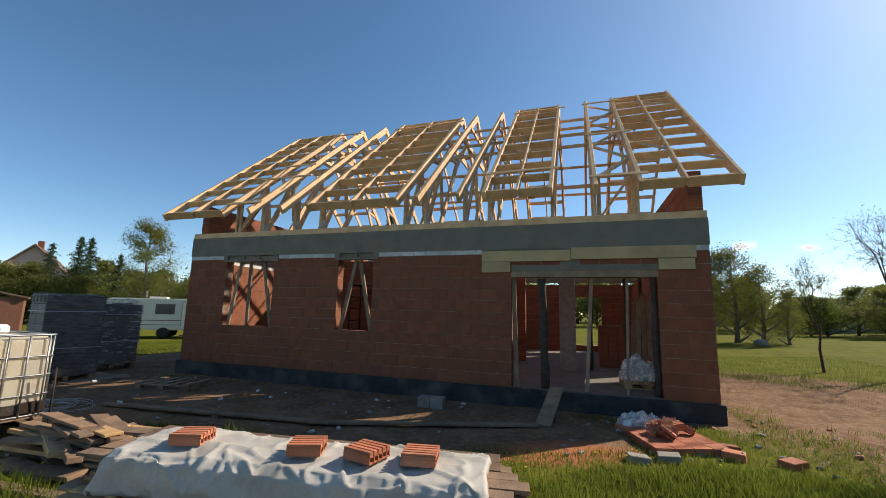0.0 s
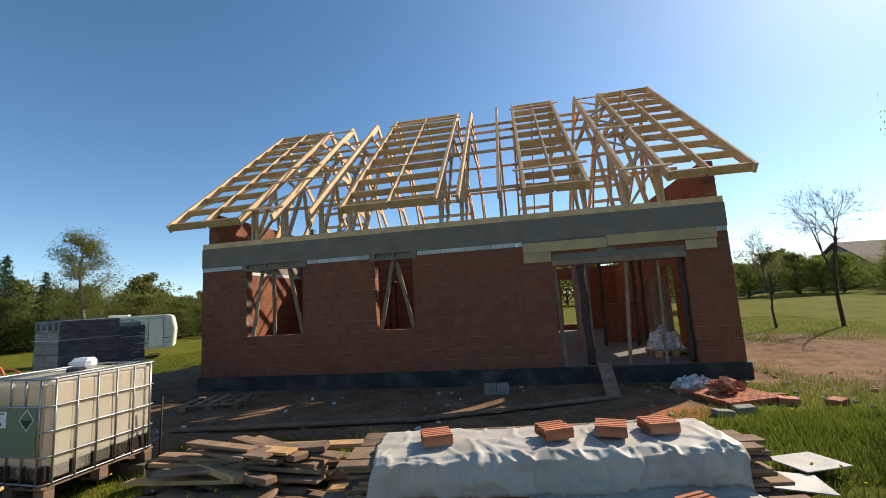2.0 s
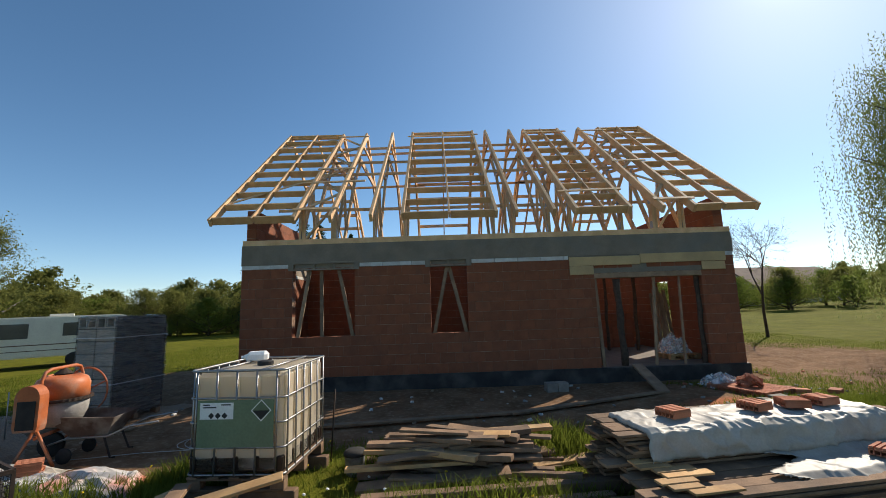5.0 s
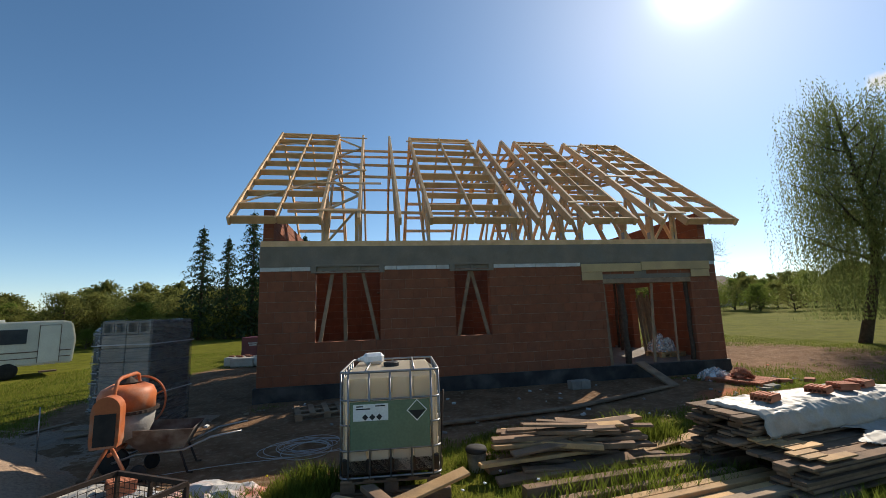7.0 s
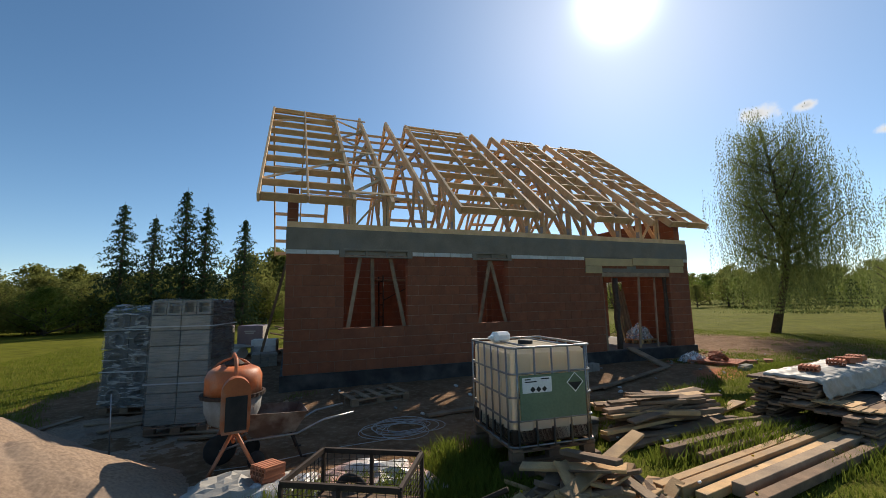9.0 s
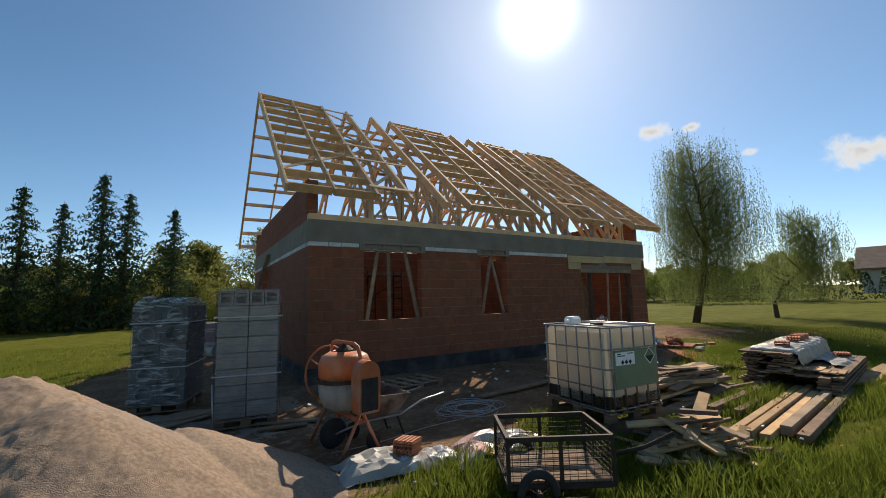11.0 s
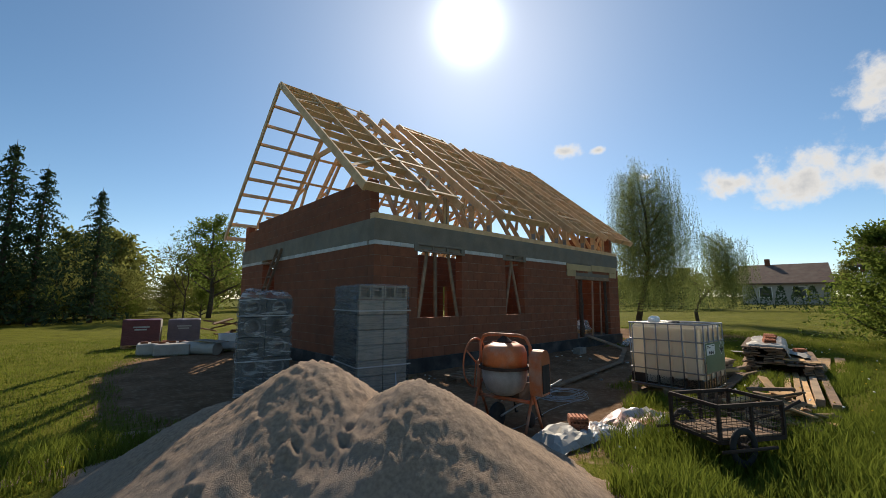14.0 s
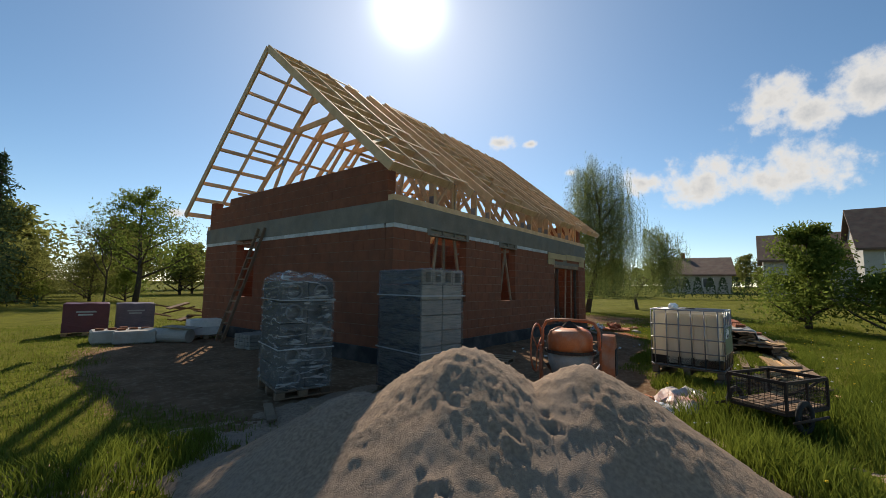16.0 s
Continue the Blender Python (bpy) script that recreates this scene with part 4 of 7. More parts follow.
def build_ibc():
    base = 0.17
    t = thing("ibc_tank", "milky white caged liquid tank on a timber pallet, partly filled", "liquid tank", (2.95, -5.36, base), -4)
    t.scale = (1.04, 1.0, 1.04)
    w, d = 1.0, 1.2
    pallet_parts(t, w, d, mat=M_WOOD_DARK)
    z0, z1 = 0.17, 1.15
    body = bmesh.new()
    box(body, -w / 2 + 0.03, -d / 2 + 0.03, z0, w / 2 - 0.03, d / 2 - 0.03, z1, bevel=0.05)
    bottle = part("bottle", body, M_TANK, t, "milky plastic bottle")
    # bulging panels between the cage bars
    for side, half, n in (("x", w / 2, 4), ("y", d / 2, 5)):
        for s in (-1, 1):
            for i in range(n):
                full = d if side == "x" else w
                nn = 5 if side == "x" else 4
                if i >= nn:
                    continue
                a = -full / 2 + 0.06 + i * (full - 0.12) / nn
                b = a + (full - 0.12) / nn
                bm = bmesh.new()
                o = w / 2 - 0.034 if side == "x" else d / 2 - 0.034
                if side == "x":
                    x0, x1 = sorted((s * (o - 0.02), s * (o + 0.018)))
                    box(bm, x0, a + 0.012, z0 + 0.02, x1, b - 0.012, z1 - 0.03, bevel=0.015)
                else:
                    y0, y1 = sorted((s * (o - 0.02), s * (o + 0.018)))
                    box(bm, a + 0.012, y0, z0 + 0.02, b - 0.012, y1, z1 - 0.03, bevel=0.015)
                part("bottle_panel", bm, M_TANK, bottle)
    bm = bmesh.new()
    box(bm, -w / 2 + 0.016, -d / 2 + 0.016, z0 + 0.012, w / 2 - 0.016, d / 2 - 0.016, z0 + 0.16, bevel=0.012)
    part("liquid_layer", bm, M_LIQUID, bottle, "dark liquid at the bottom")
    bm = bmesh.new()
    lathe(bm, [(0.09, z1 - 0.01), (0.09, z1 + 0.04), (0.075, z1 + 0.05)], 16)
    part("lid", bm, M_BLACK, bottle)
    R = 0.011
    cw, cd = w / 2, d / 2
    for z in (0.165, 0.42, 0.66, 0.9, 1.17):
        bm = bmesh.new()
        c = 0.06
        pts = []
        for sx, sy, a0 in ((1, 1, 0), (-1, 1, 90), (-1, -1, 180), (1, -1, 270)):
            for k in range(4):
                a = radians(a0 + 30 * k)
                pts.append((sx * (cw - c) + c * math.cos(a), sy * (cd - c) + c * math.sin(a), z))
        pts.append(pts[0])
        tube(bm, pts, R * (1.25 if z > 1.1 else 1), 6, cap=False)
        part("cage_rail", bm, M_GALV, t, smooth=True)
    for s in (-1, 1):
        for i in range(5):
            bm = bmesh.new()
            x = -cw + 0.08 + i * (w - 0.16) / 4
            tube(bm, [(x, s * (cd + 0.004), 0.15), (x, s * (cd + 0.004), 1.17)], R, 6)
            part("cage_bar", bm, M_GALV, t, smooth=True)
        for i in range(6):
            bm = bmesh.new()
            y = -cd + 0.08 + i * (d - 0.16) / 5
            tube(bm, [(s * (cw + 0.004), y, 0.15), (s * (cw + 0.004), y, 1.17)], R, 6)
            part("cage_bar", bm, M_GALV, t, smooth=True)
        bm = bmesh.new()
        tube(bm, [(s * 0.25, -cd, 1.172), (s * 0.25, cd, 1.172)], R, 6)
        part("top_bar", bm, M_GALV, t, smooth=True)
    bm = bmesh.new()
    box(bm, -0.40, -cd - 0.018, 0.43, 0.40, -cd - 0.013, 0.885, bevel=0.002)
    plate = part("label_plate", bm, M_GREEN_PLATE, t, "green sheet metal label plate")
    bm = bmesh.new()
    box(bm, -0.37, -cd - 0.0205, 0.70, -0.02, -cd - 0.0185, 0.86)
    part("paper_label", bm, M_PAPER, plate, "white paper label with black hazard diamonds")
    for i in range(3):
        bm = bmesh.new()
        box(bm, -0.022, -0.0015, -0.022, 0.022, 0.0005, 0.022, m=pose(-0.25 + 0.07 * i, -cd - 0.0215, 0.735) @ pose(0, 0, 0, 0, 45, 0))
        part("hazard_diamond", bm, M_BLACK, plate)
    for k, (a, b, z) in enumerate(((-0.34, -0.27, 0.84), (-0.34, -0.2, 0.815), (-0.15, -0.05, 0.84))):
        bm = bmesh.new()
        box(bm, a, -cd - 0.022, z - 0.006, b, -cd - 0.0206, z + 0.006)
        part("print_bar", bm, M_BLACK, plate)
    for r, mt, o in ((0.075, M_PAPER, 0.0), (0.066, M_GREEN_PLATE, 0.0012)):
        bm = bmesh.new()
        box(bm, -r, -0.0015, -r, r, 0.0005, r, m=pose(0.27, -cd - 0.020 - o, 0.78) @ pose(0, 0, 0, 0, 45, 0))
        part("warning_sign", bm, mt, plate)
    bm = bmesh.new()
    v = [bm.verts.new((0.27 + a, -cd - 0.0228, 0.78 + b)) for a, b in ((-0.088, 0.0), (0, -0.088), (0.088, 0.0))]
    bm.faces.new(v)
    v2 = [bm.verts.new((0.27 + a, -cd - 0.0215, 0.78 + b)) for a, b in ((-0.088, 0.0), (0, -0.088), (0.088, 0.0))]
    for i in range(3):
        bm.faces.new((v[i], v2[i], v2[(i + 1) % 3], v[(i + 1) % 3]))
    part("warning_sign_half", bm, M_BLACK, plate)
    # white canister on top
    bm = bmesh.new()
    box(bm, -0.13, -0.1, 0, 0.17, 0.1, 0.16, bevel=0.045)
    lathe(bm, [(0.045, 0), (0.035, 0.05), (0.022, 0.06), (0.022, 0.09)], 12, pose(-0.12, 0, 0.08, 0, -90, 0))
    can = part("canister", bm, M_CAN, smooth=False)
    can.matrix_basis = pose(2.72, -5.1, base + 1.2, 0, 0, 10) @ Matrix.Diagonal((0.85, 0.85, 0.85, 1))
    tagged(can, "white plastic canister lying on the caged tank", "canister")
    # logs that carry the pallet
    for y in (-0.5, 0.45):
        bm = bmesh.new()
        box(bm, -0.6, y - 0.06, -0.165, 0.6, y + 0.06, -0.004, bevel=0.01)
        part("support_beam", bm, M_WOOD_DARK, t)


build_ibc()


def film_shell(bm, w, d, z0, z1, n=28, bulge=0.012, seed=0.0, loose_top=0.0):
    """A wrinkled wrap round a pallet load."""
    per = []
    for a, b, k in (((-w, -d), (w, -d), n), ((w, -d), (w, d), n), ((w, d), (-w, d), n), ((-w, d), (-w, -d), n)):
        for i in range(k):
            f = i / k
            per.append((a[0] + (b[0] - a[0]) * f, a[1] + (b[1] - a[1]) * f))
    m = 60
    rows = []
    for j in range(m + 1):
        z = z0 + (z1 - z0) * j / m
        row = []
        for x, y in per:
            top_in = 0.32 * max(0.0, (z - z1 + 0.2) / 0.2) ** 2.5 * loose_top
            r = 1 - top_in + bulge * (fbm(x * 4 + y * 3, z * 5, 1.0, seed) + 0.7 * fbm(x * 2 + y * 2, z * 24 + x * 6, 1.0, seed + 5) + 0.5 * abs(fbm(x * 15 + y * 13, z * 17, 1.0, seed + 7))) - (0.06 if j == m else (0.015 if j == m - 1 else 0.0))
            row.append(bm.verts.new((x * r, y * r, z + (0.02 + 0.03 * loose_top) * fbm(x * 3, y * 3, 1.0, seed + 2) * (j > m - 3))))
        rows.append(row)
    k = len(per)
    for a, b in zip(rows, rows[1:]):
        for i in range(k):
            bm.faces.new((a[i], a[(i + 1) % k], b[(i + 1) % k], b[i]))
    bm.faces.new(rows[-1])


def wrapped_flues(x, y, turn):
    """Round-holed flue blocks in clear film."""
    t = thing("wrapped_flue_pallet", "pallet of grey flue blocks with round holes in shiny clear film", "building pallet", (x, y, 0.02), turn)
    pallet_parts(t, 0.85, 1.12, mat=M_WOOD_DARK)
    w, d = 0.41, 0.56
    h = 0.33
    for row in range(5):
        for i in range(2):
            cx = -w / 2 + i * w
            z = 0.15 + row * h
            bm = bmesh.new()
            # a block with a round opening to the front
            r = 0.12 if (row + i) % 3 else 0.14
            zc, half = z + h / 2, h / 2 - 0.008
            n = 24
            outer, inner, back = [], [], []
            for k in range(n):
                a = 2 * math.pi * (k + 0.5) / n
                c, s = math.cos(a), math.sin(a)
                q = 1 / max(abs(c) / (w / 2 - 0.008), abs(s) / half)
                outer.append((cx + c * q, -d, zc + s * q))
                inner.append((cx + c * r, -d, zc + s * r))
                back.append((cx + c * r, -d + 0.3, zc + s * r))
            rings = [[bm.verts.new(p) for p in g] for g in ([(p[0], d, p[2]) for p in outer], outer, inner, back)]
            for a, b in zip(rings, rings[1:]):
                for k in range(n):
                    bm.faces.new((a[k], a[(k + 1) % n], b[(k + 1) % n], b[k]))
            bm.faces.new(rings[3])
            bm.faces.new(rings[0][::-1])
            blk = part("flue_block", bm, M_DARK_BLOCK, t)
            if (row * 2 + i) % 3 != 1:
                bm = bmesh.new()
                a = [(r * 0.98, -0.005), (r * 0.98, 0.012), (r * 0.78, 0.012), (r * 0.78, -0.02)]
                lathe(bm, [(r * 0.97, -0.1), (r * 0.97, 0.0), (r * 0.76, 0.0), (r * 0.74, -0.1)], 20, pose(cx, -d - 0.004, zc, 90, 0, 0))
                part("pipe_end", bm, M_CLAYPIPE, blk)
    bm = bmesh.new()
    film_shell(bm, w + 0.015, d + 0.02, 0.12, 1.94, seed=3.0, bulge=0.03, loose_top=1.0)
    part("film", bm, M_FILM, t, "shiny clear stretch film", smooth=True)
    for z in (0.75, 1.5):
        bm = bmesh.new()
        c = [(-w - 0.03, -d - 0.035), (w + 0.03, -d - 0.035), (w + 0.03, d + 0.035), (-w - 0.03, d + 0.035)]
        for (a, b), (e, f) in zip(c, c[1:] + c[:1]):
            beam(bm, (a, b, z), (e, f, z), 0.004, 0.018)
        part("strap", bm, M_STRAP, t)


def wrapped_blocks(x, y, turn):
    """Hollow concrete blocks, one side bare, in dark film."""
    t = thing("wrapped_block_pallet", "tall pallet of grey hollow concrete blocks in dark blue stretch film", "building pallet", (x, y, 0.02), turn)
    pallet_parts(t, 0.86, 1.14, mat=M_WOOD_DARK)
    w, d = 0.42, 0.56
    rows, cols = 8, 4
    h = 0.232
    for row in range(rows):
        z = 0.15 + row * h
        top = row == rows - 1
        for i in range(cols if top else 2):
            n = cols if top else 2
            x0 = -w + i * 2 * w / n
            x1 = x0 + 2 * w / n - 0.012
            bm = bmesh.new()
            if top:
                for a, b, c, e in ((x0, x1, z, z + 0.035), (x0, x1, z + h - 0.045, z + h - 0.01), (x0, x0 + 0.03, z + 0.035, z + h - 0.045), (x1 - 0.03, x1, z + 0.035, z + h - 0.045)):
                    box(bm, a, -d, c, b, d, e)
                box(bm, x0 + 0.03, -d + 0.12, z + 0.035, x1 - 0.03, d, z + h - 0.045)
            else:
                box(bm, x0, -d, z, x1, d, z + h - 0.01, bevel=0.008)
            part("concrete_block", bm, M_GREY_BLOCK, t)
    bm = bmesh.new()
    film_shell(bm, w + 0.012, d + 0.015, 0.1, 0.16 + rows * h, seed=8.0, bulge=0.012)
    part("film", bm, M_FILM_TIGHT, t, "clear stretch film", smooth=True)
    for s in (-1, 1):
        bm = bmesh.new()
        n, m = 12, 26
        g = [[bm.verts.new((s * (w + 0.03 + 0.008 * fbm(i * 0.5, j * 0.9, 1.0, 5.0 + s)), -d + 2 * d * i / n, 0.12 + (0.02 + rows * h) * j / m)) for i in range(n + 1)] for j in range(m + 1)]
        for j in range(m):
            for i in range(n):
                q = (g[j][i], g[j][i + 1], g[j + 1][i + 1], g[j + 1][i])
                bm.faces.new(q if s > 0 else q[::-1])
        part("side_film", bm, M_FILM_DARK, t, "dark blue stretch film", smooth=True)
    for z in (0.75, 1.6):
        bm = bmesh.new()
        c = [(-w - 0.045, -d - 0.03), (w + 0.045, -d - 0.03), (w + 0.045, d + 0.03), (-w - 0.045, d + 0.03)]
        for (a, b), (e, f) in zip(c, c[1:] + c[:1]):
            beam(bm, (a, b, z), (e, f, z), 0.004, 0.018)
        part("strap", bm, M_STRAP, t)


wrapped_flues(-2.5, -0.25, -15)
wrapped_blocks(-1.35, -2.02, -10)


def build_mixer():
    """Axis of the tipping drum runs from the handwheel to the motor box."""
    t = thing("concrete_mixer", "orange tilting concrete mixer crusted with cement", "concrete mixer", (-0.5, -4.22, 0), -81)
    t.scale = (0.86, 0.86, 0.98)
    for s in (-1, 1):
        x = s * 0.5
        for dy in (-0.3, 0.3):
            bm = bmesh.new()
            tube(bm, [(x, 0, 0.55), (x, dy, 0.03)], 0.024, 8)
            part("leg", bm, M_ORANGE, t, smooth=True)
        bm = bmesh.new()
        beam(bm, (x, 0, 0.5), (x, 0, 0.92), 0.06, 0.05, up=(1, 0, 0))
        part("bearing_post", bm, M_ORANGE, t)
    bm = bmesh.new()
    tube(bm, [(-0.5, 0, 0.42), (0.5, 0, 0.42)], 0.026, 8)
    part("cross_tube", bm, M_ORANGE, t, smooth=True)
    bm = bmesh.new()
    lathe(bm, [(0.16, 0.48), (0.3, 0.55), (0.36, 0.68), (0.38, 0.86)], 28)
    part("drum_bowl", bm, M_CEMENT, t, "drum bowl grey with cement", smooth=True)
    bm = bmesh.new()
    n = 72
    ro = []
    for r, z in ((0.38, 0.85), (0.415, 0.85), (0.415, 0.89), (0.38, 0.89)):
        ro.append([bm.verts.new(((r + (0.008 if k % 2 and r > 0.4 else 0)) * math.cos(2 * math.pi * k / n), (r + (0.008 if k % 2 and r > 0.4 else 0)) * math.sin(2 * math.pi * k / n), z)) for k in range(n)])
    for a, b in zip(ro, ro[1:] + ro[:1]):
        for k in range(n):
            bm.faces.new((a[k], a[(k + 1) % n], b[(k + 1) % n], b[k]))
    part("gear_ring", bm, M_RUST, t)
    bm = bmesh.new()
    pr = [(0.37, 0.88), (0.37, 1.08), (0.33, 1.16), (0.2, 1.22), (0.19, 1.2), (0.19, 1.0)]
    rings = lathe(bm, pr, 28)
    part("drum_cone", bm, M_ORANGE, t, "orange upper drum cone", smooth=True)
    bm = bmesh.new()
    lathe(bm, [(0.1, 1.19), (0.13, 1.23), (0.05, 1.29), (0.03, 1.31)], 12)
    part("drum_mouth_bar", bm, M_RUST, t)
    bm = bmesh.new()
    arc = [(-0.47, 0, 0.9), (-0.47, 0, 1.18), (-0.4, 0, 1.29), (-0.28, 0, 1.32), (0.28, 0, 1.32), (0.4, 0, 1.29), (0.47, 0, 1.18), (0.47, 0, 0.9)]
    tube(bm, arc, 0.026, 8)
    part("yoke", bm, M_ORANGE, t, smooth=True)
    bm = bmesh.new()
    n = 30
    tube(bm, [(-0.58, 0.36 * math.cos(2 * math.pi * k / n), 0.88 + 0.36 * math.sin(2 * math.pi * k / n)) for k in range(n + 1)], 0.016, 7, cap=False)
    part("handwheel_rim", bm, M_ORANGE, t, smooth=True)
    bm = bmesh.new()
    for a in (0.4, 2.5, 4.6):
        tube(bm, [(-0.57, 0, 0.88), (-0.58, 0.35 * math.cos(a), 0.88 + 0.35 * math.sin(a))], 0.012, 6)
    part("handwheel_spokes", bm, M_ORANGE, t, smooth=True)
    # motor box with a rounded top
    bm = bmesh.new()
    pts = [(-0.15, 0.55), (0.15, 0.55), (0.17, 0.62), (0.17, 0.98)] + [(0.17 * math.cos(radians(a)), 0.98 + 0.17 * math.sin(radians(a))) for a in range(15, 180, 15)] + [(-0.17, 0.98), (-0.17, 0.62)]
    fr = [bm.verts.new((0.53, a, b)) for a, b in pts]
    bk = [bm.verts.new((0.72, a, b)) for a, b in pts]
    bm.faces.new(fr[::-1])
    bm.faces.new(bk)
    for k in range(len(pts)):
        bm.faces.new((fr[k], fr[(k + 1) % len(pts)], bk[(k + 1) % len(pts)], bk[k]))
    box_ = part("motor_box", bm, M_ORANGE, t, "orange motor cover")
    bm = bmesh.new()
    box(bm, 0.722, -0.12, 0.58, 0.735, 0.13, 0.95, bevel=0.004)
    part("motor_panel", bm, M_RUBBER, box_, "black motor panel")
    for s in (-1, 1):
        bm = bmesh.new()
        lathe(bm, [(0.05, -0.03), (0.1, -0.03), (0.11, 0), (0.1, 0.03), (0.05, 0.03)], 18, pose(s * 0.3, 0.3, 0.11, 0, 90, 0))
        part("wheel", bm, M_RUBBER, t, smooth=True)


build_mixer()


def build_barrow():
    t = thing("wheelbarrow", "rusty cement-stained wheelbarrow with bare steel handles", "wheelbarrow", (-0.08, -4.1, 0.02), 8)
    bm = bmesh.new()
    lo = [(-0.2, -0.17, 0.3), (0.28, -0.17, 0.3), (0.28, 0.17, 0.3), (-0.2, 0.17, 0.3)]
    hi = [(-0.48, -0.3, 0.62), (0.42, -0.3, 0.56), (0.42, 0.3, 0.56), (-0.48, 0.3, 0.62)]
    L1, H1 = [bm.verts.new(p) for p in lo], [bm.verts.new(p) for p in hi]
    L2, H2 = [bm.verts.new((p[0] * 0.95, p[1] * 0.94, p[2] + 0.012)) for p in lo], [bm.verts.new((p[0] * 0.97, p[1] * 0.96, p[2] + 0.001)) for p in hi]
    bm.faces.new(L1[::-1])
    bm.faces.new(L2)
    for i in range(4):
        j = (i + 1) % 4
        bm.faces.new((L1[i], L1[j], H1[j], H1[i]))
        bm.faces.new((L2[j], L2[i], H2[i], H2[j]))
        bm.faces.new((H1[i], H1[j], H2[j], H2[i]))
    part("tray", bm, M_BARROW, t, "tray smeared with cement and rust")
    bm = bmesh.new()
    lathe(bm, [(0.08, -0.035), (0.16, -0.04), (0.18, 0), (0.16, 0.04), (0.08, 0.035)], 20, pose(-0.55, 0, 0.18, 90, 0, 0))
    part("wheel", bm, M_RUBBER, t, smooth=True)
    for s in (-1, 1):
        bm = bmesh.new()
        tube(bm, [(-0.55, s * 0.06, 0.18), (-0.25, s * 0.16, 0.28), (0.3, s * 0.22, 0.29), (0.62, s * 0.26, 0.42), (1.0, s * 0.28, 0.46)], 0.015, 7)
        part("frame_tube", bm, M_GALV, t, smooth=True)
        bm = bmesh.new()
        tube(bm, [(0.25, s * 0.2, 0.29), (0.36, s * 0.22, 0.0), (0.42, s * 0.22, 0.0)], 0.014, 7)
        part("leg", bm, M_RUST, t, smooth=True)


M_BARROW = material("cement_and_rust", (0.12, 0.085, 0.065), (0.07, 0.04, 0.03), 5, 0.85, 0.3, 40, stain=(0.33, 0.3, 0.26), stain_scale=3, stain_amount=0.6)
build_barrow()


def build_cart():
    t = thing("hand_cart", "rusty black steel mesh handcart with bicycle wheels", "handcart", (0.64, -6.58, 0.03), -30)
    t.scale = (0.95, 0.94, 1.24)
    w, d, z0, z1 = 0.46, 0.36, 0.2, 0.5
    for z in (z0, z1):
        for a, b in (((-w, -d), (w, -d)), ((w, -d), (w, d)), ((w, d), (-w, d)), ((-w, d), (-w, -d))):
            bm = bmesh.new()
            beam(bm, (*a, z), (*b, z), 0.03, 0.03)
            part("rail", bm, M_RUST, t)
    for x in (-w, 0, w):
        for y in (-d, d):
            bm = bmesh.new()
            beam(bm, (x, y, z0), (x, y, z1), 0.03, 0.03)
            part("post", bm, M_RUST, t)
    for a, b in (((-w, -d), (w, -d)), ((w, -d), (w, d)), ((w, d), (-w, d)), ((-w, d), (-w, -d))):
        bm = bmesh.new()
        n = 8
        for i in range(n):
            z = z0 + (z1 - z0) * (i + 0.5) / n
            beam(bm, (*a, z), (*b, z), 0.004, 0.004)
        ln = math.hypot(b[0] - a[0], b[1] - a[1])
        m = int(ln / 0.07)
        for i in range(m):
            f = (i + 0.5) / m
            x, y = a[0] + (b[0] - a[0]) * f, a[1] + (b[1] - a[1]) * f
            beam(bm, (x, y, z0), (x, y, z1), 0.004, 0.004, up=(0.3, 0.7, 0))
        tagged(part("wire_mesh", bm, M_RUST, t), kind="stuff")
    for i in range(7):
        bm = bmesh.new()
        y = -d + 0.07 + i * (2 * d - 0.14) / 6
        box(bm, -w + 0.02, y - 0.06, z0 + 0.016, w - 0.02, y + 0.06, z0 + 0.034, bevel=0.003)
        part("floor_board", bm, M_WOOD_DARK, t)
    for s in (-1, 1):
        x = -0.22
        bm = bmesh.new()
        n = 22
        tube(bm, [(x + 0.15 * math.cos(2 * math.pi * k / n), s * (d + 0.07), 0.17 + 0.135 * math.sin(2 * math.pi * k / n)) for k in range(n + 1)], 0.032, 8, cap=False)
        wheel = part("wheel", bm, M_RUBBER, t, smooth=True)
        bm = bmesh.new()
        for k in range(12):
            a = 2 * math.pi * k / 12
            tube(bm, [(x, s * (d + 0.07), 0.17), (x + 0.13 * math.cos(a), s * (d + 0.07), 0.17 + 0.115 * math.sin(a))], 0.0035, 4)
        lathe(bm, [(0.03, -0.05), (0.03, 0.05)], 10, pose(x, s * (d + 0.07), 0.17, 90, 0, 0))
        part("spokes", bm, M_RUST, wheel)
        bm = bmesh.new()
        tube(bm, [(x - 0.35, s * (d + 0.13), 0.16), (x + 0.4, s * (d + 0.13), 0.16)], 0.016, 6)
        part("wheel_guard", bm, M_RUST, t, smooth=True)
    bm = bmesh.new()
    tube(bm, [(w, 0.2, z0), (w + 0.5, 0.1, 0.3), (w + 0.75, 0.0, 0.42)], 0.016, 7)
    part("drawbar", bm, M_RUST, t, smooth=True)


build_cart()


